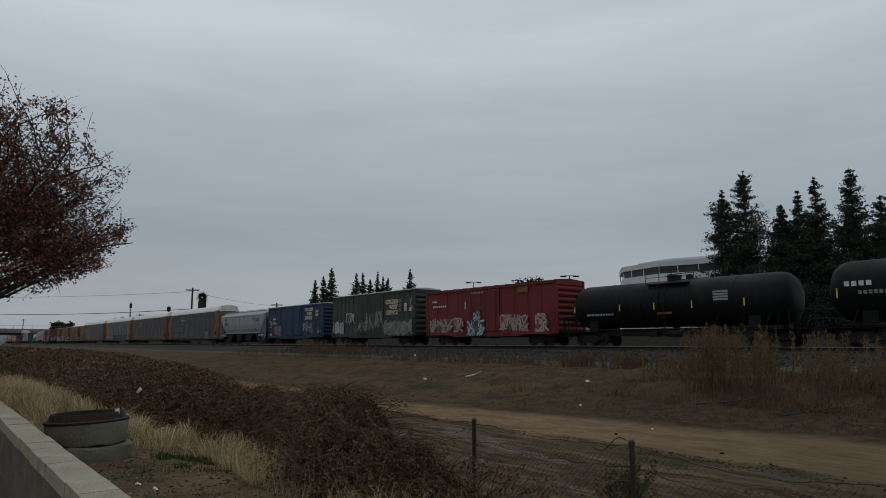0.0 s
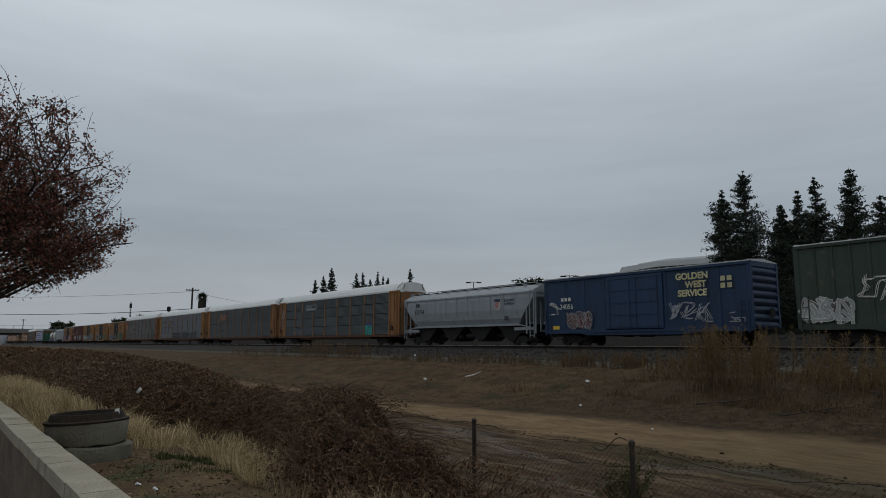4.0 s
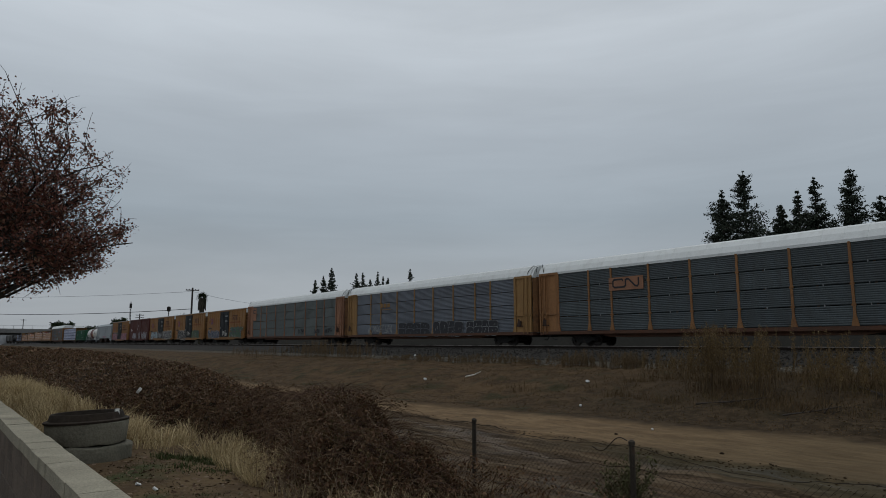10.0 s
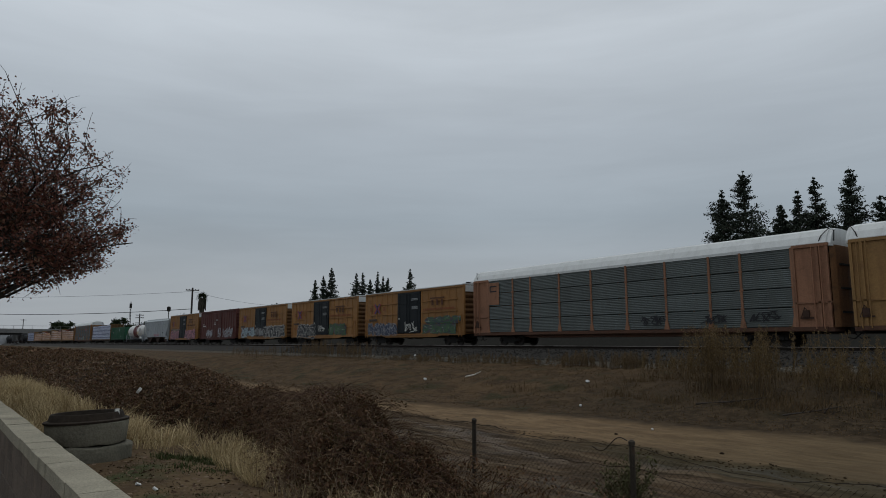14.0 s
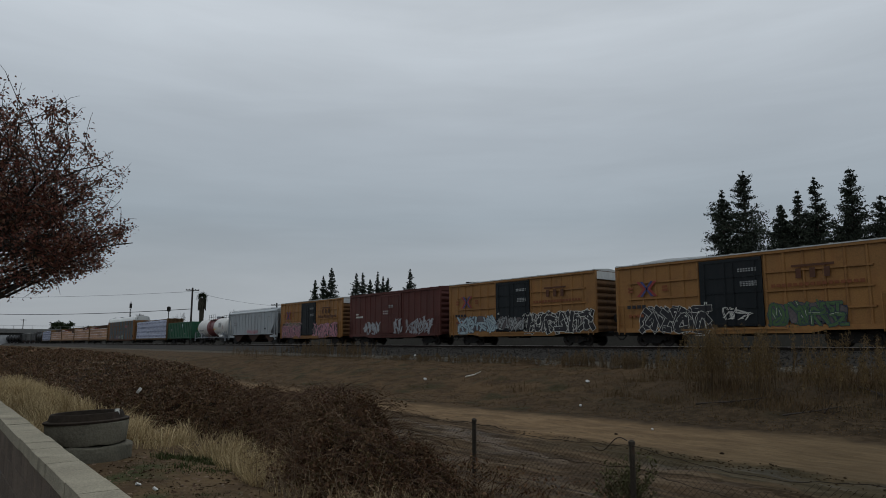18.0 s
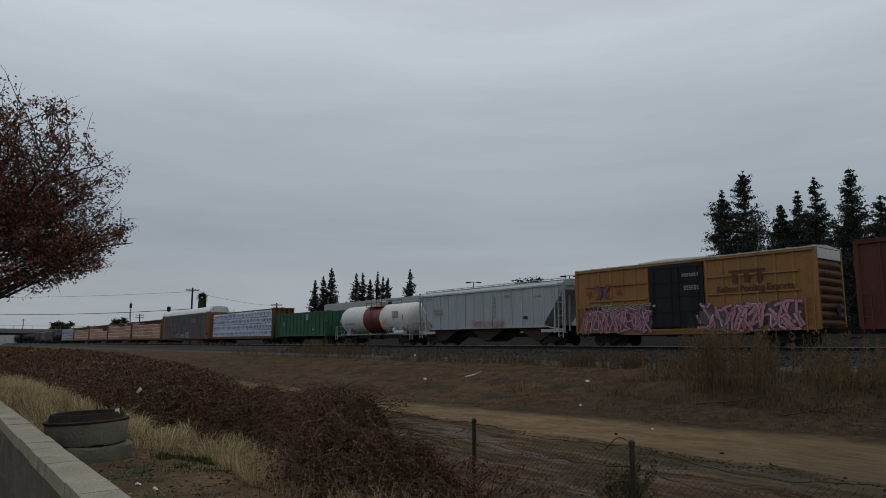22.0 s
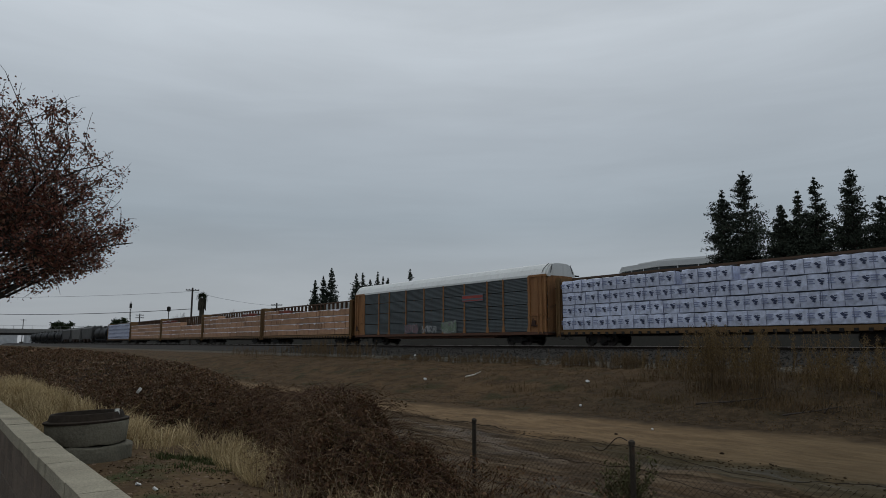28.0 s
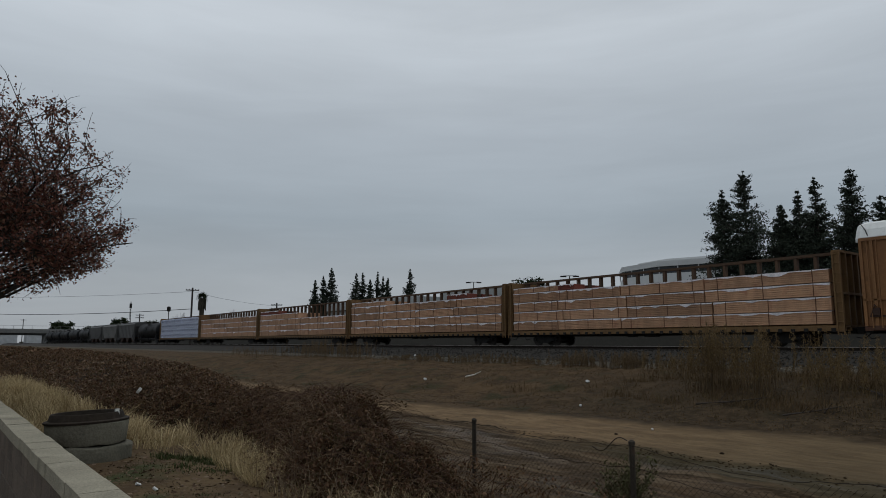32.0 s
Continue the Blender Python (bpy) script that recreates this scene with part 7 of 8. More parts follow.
def centerbeam(label, L, stacks, wrapped=False, seed=1, tall=4.86):
    """A centre-beam flat car with end bulkheads and strapped bundles on both sides of the beam.

    stacks: for each row from the deck up, a list of (from, to) as shares of the loading length."""
    car = thing("lumber_car", label, "flat car", group="cars of the freight train")
    h, deck = L / 2, 1.08
    paint = BEAM_TAN
    g = Geo().box(-h, h, -SIDE + 0.05, SIDE - 0.05, deck - 0.1, deck)
    part("deck", g, paint, car)
    for s in (-1, 1):
        part("side_sill", Geo().box(-h, h, s * (SIDE - 0.05) - 0.06, s * (SIDE - 0.05) + 0.06, 0.8, deck - 0.02), paint, car)
        e = s * (h - 0.35)
        g = Geo().box(e - 0.04, e + 0.04, -SIDE + 0.05, SIDE - 0.05, deck, tall - 0.1)
        wall = part("bulkhead", g, paint, car)
        for y in (-1.38, -0.7, 0.0, 0.7, 1.38):
            part("bulkhead_post", Geo().box(min(e, e + s * 0.35), max(e, e + s * 0.35), y - 0.07, y + 0.07, 0.8, tall - 0.1), paint, wall)
        for z in (2.6, tall - 0.18):
            part("bulkhead_rail", Geo().box(min(e, e + s * 0.36), max(e, e + s * 0.36), -SIDE + 0.03, SIDE - 0.03, z, z + 0.12), paint, wall)
        ladder(car, s * (h - 0.15), 0.6, tall - 0.2, -SIDE - 0.02, paint, 0.3)
    part("top_chord", Geo().box(-h + 0.3, h - 0.3, -0.18, 0.18, tall - 0.13, tall), BEAM_DARK, car)

    def upright():
        return Geo().box(-0.08, 0.08, -0.13, 0.13, deck, tall - 0.1).mesh("beam_post", BEAM_DARK)
    n = 22
    for i in range(n + 1):
        part("beam_post", shared(("bpost", tall), upright), parent=car, at=(-h + 0.7 + i * (L - 1.4) / n, 0, 0))
    g = Geo()
    for i in range(n):
        x = -h + 0.7 + i * (L - 1.4) / n
        g.box(x, x + (L - 1.4) / n, -0.03, 0.03, deck, deck + 0.5)
    part("beam_web", g, paint, car)
    for i in range(36):
        x = -h + 0.5 + i * (L - 1.0) / 35
        part("strap_winch", shared("winch", lambda: Geo().box(-0.1, 0.1, -0.06, 0.06, -0.1, 0.08).mesh("strap_winch", STEEL_DARK)), parent=car, at=(x, -SIDE + 0.0, 0.86))
    a0, span = -h + 0.5, L - 1.0
    z = deck + 0.06
    for r, (hh, cells) in enumerate(stacks):
        for c, (p, q) in enumerate(cells):
            ln = round((q - p) * span - 0.04, 2)
            mt = WRAP_WHITE if wrapped else RED_WOOD if r == 4 and c == len(cells) - 1 else LUMBER
            key = ("bundle", ln, hh, mt.name, (r + c) % 3)
            me = shared(key, lambda: bundle_mesh(ln, hh - 0.05, r * 7 + c + seed, mt) if not wrapped else wrap_mesh(ln, hh - 0.03, r * 7 + c + seed))
            for s in (-1, 1):
                x = a0 + p * span + 0.02
                jig = 0.02 * ((r * 5 + c * 3) % 3)
                ob = part("timber_pack", me, parent=car, at=(x if s < 0 else x + ln, s * (SIDE - 0.02 - jig), z), turn=0 if s < 0 else 180)
                if s < 0 and wrapped:
                    mk, pale, strap = Geo(), Geo(), Geo()
                    k = max(2, round(ln / 1.02))
                    for j in range(k):
                        mx = (j + 0.45) * ln / k
                        mx += 0.06 * math.sin(j * 2.3 + r + c)
                        mk.prism([(mx, hh * 0.60), (mx + 0.10, hh * 0.46), (mx + 0.26, hh * 0.42), (mx + 0.36, hh * 0.52), (mx + 0.22, hh * 0.56), (mx + 0.12, hh * 0.66)], "y", -0.026, 0.01)
                        mk.prism([(mx + 0.10, hh * 0.36), (mx + 0.24, hh * 0.28), (mx + 0.30, hh * 0.36), (mx + 0.20, hh * 0.44)], "y", -0.027, 0.01)
                        mk.box(mx + 0.2, mx + 0.34, -0.026, 0.01, hh * 0.62, hh * 0.67)
                        strap.box(mx + 0.62 * ln / k, mx + 0.62 * ln / k + 0.02, -0.03, 0.01, 0.02, hh - 0.06)
                        for t in range(3):
                            pale.box(mx - 0.5, mx - 0.12 - 0.08 * (t == 1), -0.018, 0.01, hh * (0.36 + t * 0.13), hh * (0.42 + t * 0.13))
                    tagged(part("printed_mark", mk, WRAP_MARK, ob), kind="stuff")
                    tagged(part("printed_line", pale, WRAP_PALE, ob), kind="stuff")
                    tagged(part("steel_strap", strap, WRAP_SEAM, ob), kind="stuff")
                elif s < 0:
                    rag, m = random.Random(r * 31 + c * 7 + seed), 14
                    g = Geo()
                    low = [hh - 0.085 - rag.choice((0.0, 0.02, 0.05, 0.09)) * rag.random() * 2 for _ in range(m + 1)]
                    for j in range(m):
                        xa, xb = 0.02 + (ln - 0.04) * j / m, 0.02 + (ln - 0.04) * (j + 1) / m
                        g.quad((xa, -0.008, low[j]), (xb, -0.008, low[j + 1]), (xb, -0.004, hh - 0.04), (xa, -0.004, hh - 0.04))
                    g.box(0.02, ln - 0.02, -0.004, 1.1, hh - 0.048, hh - 0.04)
                    part("wrap_edge", g, LUMBER_TOP, ob)
                    band = Geo()
                    for u in (0.12, 0.5, 0.88) if ln > 3.5 else (0.2, 0.8):
                        band.box(u * ln - 0.02, u * ln + 0.02, -0.012, 0.0, 0.01, hh - 0.05)
                    tagged(part("steel_strap", band, RUST, ob), kind="stuff")
        z += hh
    running_gear(car, L, 3.3)
    return car


def wrap_mesh(length, height, seed):
    """A bundle in a taut wrap: sagging top, creased face and folded corners."""
    rnd = random.Random(seed)
    n, m = max(6, int(length / 0.35)), 4
    g = Geo()
    prof = [(0.02, 0.0), (0.0, height * 0.33), (0.0, height * 0.66), (0.02, height * 0.97), (0.1, height), (1.15, height), (1.15, 0.0)]
    k = len(prof)
    for i in range(n + 1):
        for j, (y, z) in enumerate(prof):
            g.v.append((length * i / n, y + (rnd.uniform(-0.022, 0.035) if j < 4 else 0), z + (rnd.uniform(-0.06, 0.015) if 2 < j < 6 else 0)))
    for i in range(n):
        for j in range(k):
            a, b = i * k + j, i * k + (j + 1) % k
            g.f.append((a, b, b + k, a + k))
    g.f += [tuple(range(k)), tuple(range(n * k + k - 1, n * k - 1, -1))]
    return g.mesh("lumber_bundle", WRAP_WHITE)


def emblem(car, x, z, w=1.5, h=0.95):
    """The crossed chevron emblem of the yellow cars."""
    y = -SIDE - 0.08
    for s, m in ((-1, MARK_RED), (1, MARK_RED)):
        g = Geo()
        for t in (-1, 1):
            g.quad((x + s * w / 2, y, z + t * h / 2), (x + s * w / 2 - s * 0.22, y, z + t * h / 2), (x + s * 0.08, y, z), (x + s * 0.26, y, z))
        part("emblem_stripe", g, m, car)
        g = Geo()
        for t in (-1, 1):
            g.quad((x + s * (w / 2 - 0.26), y - 0.002, z + t * h / 2), (x + s * (w / 2 - 0.45), y - 0.002, z + t * h / 2), (x - s * 0.08, y - 0.002, z), (x + s * 0.06, y - 0.002, z))
        part("emblem_stripe", g, MARK_BLUE, car)


def yellow_boxcar(label, slogan=False):
    car = boxcar(label, 16.0, 5.2, YELLOW, NAVY, (-2.0, 1.75), ROOF_GALV, grid=True, post_step=1.0, white_end=True)
    emblem(car, -5.6, 3.55)
    for x in (-7.0, -4.5):
        bars(car, "small_marking", x, 3.35, 0.55, 0.4, MARK_RUST, 1, 2)
    g = Geo()
    y = -SIDE - 0.08
    g.box(3.3, 5.4, y - 0.004, y + 0.004, 4.1, 4.22)
    for x in (3.5, 4.2, 4.9):
        g.box(x, x + 0.28, y - 0.004, y + 0.004, 3.52, 4.02)
    part("owner_sign", g, MARK_BROWN, car, "faded brown owner's sign")
    if slogan:
        part("slogan", letters("Railcar Pooling Experts", 0.46, MARK_BROWN, bold=0.016), parent=car, at=(4.7, y - 0.01, 3.05))
    else:
        bars(car, "slogan", 2.2, 3.12, 4.6, 0.24, MARK_RUST, 16)
    bars(car, "car_number", -7.1, 2.35, 1.5, 0.3, MARK_BLACK, 4)
    bars(car, "car_number", -7.0, 1.8, 1.2, 0.26, MARK_RUST, 4)
    bars(car, "door_marking", 0.4, 4.1, 1.1, 0.22, MARK_GREY, 7, 2, y=-SIDE - 0.13)
    bars(car, "door_marking", 0.5, 3.3, 1.0, 0.3, MARK_GREY, 6, 3, y=-SIDE - 0.13)
    bars(car, "door_marking", -1.7, 2.4, 0.25, 0.2, MARK_WHITE, 1, 1, y=-SIDE - 0.13)
    return car


TRAIN = []          # (car, where its middle stands on the line at the start)


def couple(car, left, right):
    TRAIN.append((car, (left + right) / 2))
    return car


Y_MARK = -SIDE - 0.08
# black tank cars at the head
c = couple(tank_car("black tank car with white lettering and yellow stripes", 15.2, 1.53, 2.78, BLACK), -13.5, 1.7)
bars(c, "reporting_mark", -6.6, 2.95, 1.3, 0.34, MARK_WHITE, 4, y=-1.56)
bars(c, "reporting_mark", -6.0, 2.55, 1.6, 0.2, MARK_GREY, 7, 2, y=-1.56)
bars(c, "safety_stripe", -7.0, 2.4, 0.1, 0.7, MARK_YELLOW, 1, y=-1.53)
c = couple(tank_car("black tank car with short yellow safety stripes", 15.0, 1.46, 2.64, BLACK), -30.4, -15.4)
for x in (-7.0, -3.2, -0.6, 2.0, 5.2):
    bars(c, "safety_stripe", x, 2.25, 0.11, 0.62, MARK_YELLOW, 1, y=-1.475)
bars(c, "reporting_mark", -6.0, 2.0, 2.3, 0.24, MARK_GREY, 10, y=-1.36)
bars(c, "placard", -0.4, 1.95, 1.0, 0.24, MARK_RUST, 1, y=-1.34, gap=0)
bars(c, "stencil", 3.4, 2.62, 1.3, 0.6, MARK_GREY, 1, 4, y=-1.475)

# red, green and blue boxcars
c = couple(boxcar("faded red boxcar with pale sprayed lettering low on its side", 15.9, 4.78, RED, RED, (-1.9, 1.9), RED, post_step=1.35), -47.4, -31.5)
spray(c, -7.5, -2.6, 1.1, 2.35, 4, SPRAY_PALE, BROWN, 3, wild=0.3)
spray(c, -1.9, 0.0, 0.85, 2.1, 2, SPRAY_CYAN, SPRAY_DEEP, 4, y=-SIDE - 0.14, wild=0.4)
spray(c, -1.2, -0.4, 1.9, 2.75, 1, SPRAY_CYAN, SPRAY_DEEP, 5, y=-SIDE - 0.15)
spray(c, 1.9, 5.0, 1.05, 2.35, 4, SPRAY_PALE, BROWN, 6, wild=0.35)
spray(c, 5.9, 7.1, 1.05, 2.4, 1, SPRAY_PALE, BROWN, 7, wild=0.3)
bars(c, "car_number", -6.9, 3.7, 0.75, 0.22, MARK_WHITE, 4)
bars(c, "car_number", -6.8, 3.25, 2.0, 0.24, MARK_WHITE, 7)
bars(c, "door_marking", -1.5, 4.2, 1.6, 0.18, MARK_GREY, 9, y=-SIDE - 0.12)
bars(c, "warning_tag", -2.35, 3.0, 0.14, 0.9, MARK_WHITE, 1)
bars(c, "spray_patch", 4.0, 4.0, 1.1, 0.42, MARK_RUST, 1, gap=0)

c = couple(boxcar("dark green boxcar with white painted words and sprayed marks", 15.86, 5.28, GREEN, GREEN, (-2.6, 2.6), ROOF_GALV, post_step=0.85, doors=2), -65.06, -49.2)
for k, (words, x) in enumerate((("GOLDEN", 4.15), ("WEST", 4.45), ("SERVICE", 4.2))):
    part("painted_word", letters(words, 0.56, MARK_CREAM, bold=0.022), parent=c, at=(x, Y_MARK - 0.004, 3.98 - k * 0.52))
for x, z, m in ((5.4, 4.05, FADED_PINK), (5.4, 3.6, FADED_PINK), (5.4, 3.15, FADED_PINK), (6.3, 3.6, MARK_WHITE), (6.3, 3.2, MARK_WHITE), (7.1, 3.15, MARK_CREAM)):
    bars(c, "color_block", x, z, 0.42, 0.34, m, 1, gap=0)
spray(c, 2.7, 7.6, 1.0, 2.3, 7, OLIVE_SPRAY, MARK_GREY, 11, wild=0.6)
spray(c, 7.1, 7.75, 3.3, 4.4, 1, MARK_GREY, MARK_GREY, 16, wild=0.6, filled=False)
spray(c, -7.7, -5.3, 1.2, 2.4, 3, MARK_GREY, MARK_WHITE, 12, wild=0.5)
spray(c, -5.1, -2.9, 2.2, 3.4, 3, MARK_GREY, MARK_WHITE, 13, wild=0.5, filled=False)
spray(c, -0.6, 2.6, 1.5, 3.3, 5, MARK_GREY, MARK_GREY, 14, y=-SIDE - 0.13, wild=0.6, filled=False)
spray(c, -2.4, -0.4, 1.4, 2.4, 2, MARK_GREY, MARK_GREY, 15, y=-SIDE - 0.13, wild=0.5, filled=False)
bars(c, "color_block", -7.6, 1.35, 0.4, 0.2, MARK_WHITE, 1, gap=0)
bars(c, "color_block", 7.2, 1.7, 0.5, 0.2, MARK_WHITE, 1, gap=0)

c = couple(boxcar("blue boxcar with yellow and white painted words", 15.5, 4.82, BLUE, BLUE, (-2.2, 2.2), ROOF_GALV, post_step=1.9, doors=1), -82.9, -67.4)
for k, (words, x) in enumerate((("GOLDEN", 4.2), ("WEST", 4.45), ("SERVICE", 4.2))):
    part("painted_word", letters(words, 0.52, MARK_CREAM, bold=0.020), parent=c, at=(x, Y_MARK - 0.004, 3.95 - k * 0.5))
bars(c, "color_block", 6.0, 3.3, 0.8, 0.8, MARK_CREAM, 2, 2)
spray(c, 2.6, 5.2, 1.5, 2.6, 3, SPRAY_GREY, SPRAY_GREY, 21, wild=0.5, filled=False)
spray(c, -5.6, -3.4, 1.2, 2.4, 3, BROWN, SPRAY_GREY, 22, wild=0.5)
spray(c, -7.2, -6.2, 2.0, 3.0, 1, SPRAY_GREY, MARK_WHITE, 23, wild=0.6, filled=False)
spray(c, 6.4, 7.2, 1.3, 1.9, 1, SPRAY_GREY, SPRAY_GREY, 24, filled=False)
part("car_number", letters("24056", 0.5, MARK_WHITE), parent=c, at=(-5.6, Y_MARK, 2.55))
bars(c, "reporting_mark", -6.1, 3.1, 1.0, 0.34, MARK_WHITE, 3)
bars(c, "color_block", -6.9, 1.15, 0.6, 0.25, MARK_YELLOW, 1, gap=0)

# grey covered hopper
c = couple(hopper_car("grey covered hopper car with dark lettering and a shield", 17.4, 1.58, 4.15, 4.72, HOPPER_GREY), -101.2, -83.8)
yh = -SIDE - 0.06
part("car_number", letters("93094", 0.62, MARK_BLACK), parent=c, at=(-6.1, yh, 2.75))
bars(c, "reporting_mark", -6.6, 3.4, 0.62, 0.46, MARK_BLACK, 2, y=yh)
g = Geo().prism([(4.2, 3.40), (4.8, 3.40), (4.8, 3.0), (4.5, 2.78), (4.2, 3.0)], "y", yh - 0.004, yh + 0.004)
sh = part("shield", g, MARK_WHITE, c)
part("shield_top", Geo().box(4.18, 4.82, yh - 0.01, yh + 0.004, 3.41, 3.62), SPRAY_DEEP, sh)
part("shield_stripe", Geo().box(4.25, 4.32, yh - 0.01, yh, 2.98, 3.38).box(4.38, 4.45, yh - 0.01, yh, 2.88, 3.38).box(4.52, 4.59, yh - 0.01, yh, 2.88, 3.38).box(4.66, 4.73, yh - 0.01, yh, 2.98, 3.38), MARK_RED, sh)
part("slogan", letters("BUILDING\nAMERICA", 0.27, MARK_BLACK), parent=c, at=(5.85, yh, 3.40))
bars(c, "stencil", 5.3, 1.95, 0.5, 0.35, MARK_BLACK, 2, 2, y=yh - 0.0)
bars(c, "stencil", -6.2, 2.2, 1.6, 0.2, MARK_GREY, 8, y=yh)

# car carriers
c = couple(autorack("grey-screened car carrier with orange posts and white roof", SCREEN_DARK, ORANGE, RACK_SILL), -129.5, -101.9)
bars(c, "spray_block", 7.5, 0.95, 1.35, 1.15, SPRAY_TEAL, 1, y=-SIDE - 0.062, gap=0, label="teal sprayed block")
bars(c, "spray_block", 7.45, 1.95, 1.45, 0.22, MARK_BLUE, 1, y=-SIDE - 0.064, gap=0)
spray(c, 7.5, 8.85, 1.0, 1.9, 3, SPRAY_TEAL, SPRAY_DEEP, 31, y=-SIDE - 0.07, wild=0.4, width=0.03)
bars(c, "placard", -6.2, 3.9, 2.7, 0.75, SCREEN_BLUE, 1, y=-SIDE - 0.06, gap=0)
bars(c, "owner_sign", -4.6, 4.25, 0.8, 0.3, MARK_BLACK, 2, y=-SIDE - 0.07)
bars(c, "owner_sign", -6.1, 4.05, 2.4, 0.12, MARK_GREY, 1, y=-SIDE - 0.07, gap=0)
spray(c, -9.6, 1.8, 1.2, 2.0, 11, SPRAY_GREY, SCREEN_BLUE, 32, y=-SIDE - 0.06, wild=0.4, filled=False, width=0.03)
spray(c, -13.4, -12.4, 1.8, 4.6, 1, MARK_GREY, SPRAY_GREY, 33, y=-SIDE - 0.09, wild=0.5, filled=False)

c = couple(autorack("dark-screened car carrier with orange ends and a pale sign panel", SCREEN_DARK, ORANGE, RACK_SILL), -158.1, -130.5)
bars(c, "sign_panel", -7.4, 3.6, 2.7, 0.85, SALMON, 1, y=-SIDE - 0.06, gap=0, label="faded pinkish sign panel")
g = Geo()
ys = -SIDE - 0.075
route = [(-6.25, 4.22), (-6.35, 4.30), (-6.95, 4.30), (-7.05, 4.20), (-7.05, 3.90), (-6.95, 3.80), (-6.15, 3.80), (-6.05, 3.90), (-6.05, 4.24), (-5.95, 4.30), (-5.80, 4.28), (-5.30, 3.82), (-5.15, 3.80), (-5.05, 3.90), (-5.05, 4.32)]
for (ax, az), (bx, bz) in zip(route, route[1:]):
    d = math.hypot(bx - ax, bz - az)
    nx, nz, ux, uz = -(bz - az) / d * 0.055, (bx - ax) / d * 0.055, (bx - ax) / d * 0.03, (bz - az) / d * 0.03
    ys -= 0.0005
    g.quad((ax + nx - ux, ys, az + nz - uz), (bx + nx + ux, ys, bz + nz + uz), (bx - nx + ux, ys, bz - nz + uz), (ax - nx - ux, ys, az - nz - uz))
part("owner_sign", g, MARK_BLACK, c)
for i, x in enumerate((-10.0, -8.2, -2.9, 0.1, 3.0, 5.9, 8.0)):
    for k in range(3):
        bars(c, "reflector", x, 2.0 + k * 1.03, 0.05, 0.1, MARK_GREY, 1, y=-SIDE - 0.06, gap=0)

c = couple(autorack("blue-grey car carrier with dark sprayed bubbles and tan posts", SCREEN_BLUE, TAN, RACK_SILL), -186.5, -158.9)
bars(c, "owner_sign", -7.3, 3.65, 1.9, 0.5, TAN, 3, y=-SIDE - 0.06, gap=0.25)
bars(c, "owner_stripe", -7.3, 3.42, 2.0, 0.06, TAN, 1, y=-SIDE - 0.06, gap=0)
spray(c, -9.6, -5.1, 1.1, 1.95, 6, SCREEN_BLUE, MARK_GREY, 41, y=-SIDE - 0.075, wild=0.3, filled=False)
bubbles(c, -3.9, 0.9, 0.85, 2.0, 4, MARK_BLACK, SCREEN_BLUE, 42)
bubbles(c, 1.6, 5.6, 0.85, 2.05, 4, MARK_BLACK, MARK_GREY, 43)
bubbles(c, 6.2, 10.0, 0.85, 1.95, 4, MARK_BLACK, MARK_GREY, 44)

c = couple(autorack("greenish-grey car carrier with faded pinkish end boxes", SCREEN_GREEN, SALMON, RACK_SILL), -215.0, -187.4)
bars(c, "sign_panel", -11.95, 3.2, 1.3, 1.75, SALMON, 1, y=-SIDE - 0.06, gap=0, label="faded pinkish sign panel")
bars(c, "owner_sign", -11.7, 4.2, 0.75, 0.1, MARK_BLACK, 1, y=-SIDE - 0.075, gap=0)
bars(c, "owner_sign", -11.75, 4.3, 0.12, 0.34, MARK_BLACK, 1, y=-SIDE - 0.075, gap=0)
bars(c, "owner_sign", -11.7, 4.6, 0.75, 0.1, MARK_BLACK, 1, y=-SIDE - 0.075, gap=0)
for k, x in enumerate((2.6, 6.6, 9.6)):
    spray(c, x, x + 1.6, 1.3, 1.85, 3, MARK_BLACK, MARK_BLACK, 51 + k, y=-SIDE - 0.06, wild=0.5, filled=False)

# yellow boxcars and a brown one
c = couple(yellow_boxcar("yellow boxcar with a dark door and green sprayed panel"), -232.3, -216.3)
spray(c, -7.3, -2.2, 0.95, 2.1, 5, SPRAY_DEEP, SPRAY_GREY, 61, wild=0.4, fat_by=1.8)
spray(c, 2.1, 7.0, 1.0, 1.9, 5, SPRAY_GREEN, SPRAY_DEEP, 62, wild=0.3)
spray(c, 2.6, 7.6, 1.9, 2.5, 4, SPRAY_GREEN, SPRAY_DEEP, 63, wild=0.4)
spray(c, -0.6, 1.2, 1.2, 2.2, 2, MARK_WHITE, MARK_WHITE, 64, y=-SIDE - 0.14, wild=0.5, filled=False)
c = couple(yellow_boxcar("yellow boxcar with a dark door and jagged white spray"), -250.0, -234.0)
spray(c, -6.0, -1.6, 0.9, 2.3, 4, MARK_BLACK, MARK_WHITE, 71, wild=0.5, fat_by=2.0)
spray(c, 2.0, 5.8, 1.0, 2.3, 4, SPRAY_GREEN, SPRAY_DEEP, 72, wild=0.2)
spray(c, -0.6, 1.0, 1.5, 2.2, 2, MARK_GREY, MARK_WHITE, 73, y=-SIDE - 0.14, wild=0.5, filled=False)
c = couple(yellow_boxcar("yellow boxcar with a dark door and bold white outlines"), -267.7, -251.7)
spray(c, -6.8, -1.9, 0.95, 2.35, 4, SPRAY_CYAN, SPRAY_DEEP, 81, wild=0.45)
spray(c, 1.2, 7.6, 0.95, 2.4, 6, MARK_BLACK, MARK_WHITE, 82, wild=0.4, width=0.06, fat_by=2.0)
spray(c, -1.7, 1.2, 1.1, 2.2, 3, MARK_GREY, MARK_BLACK, 83, y=-SIDE - 0.14, wild=0.3)
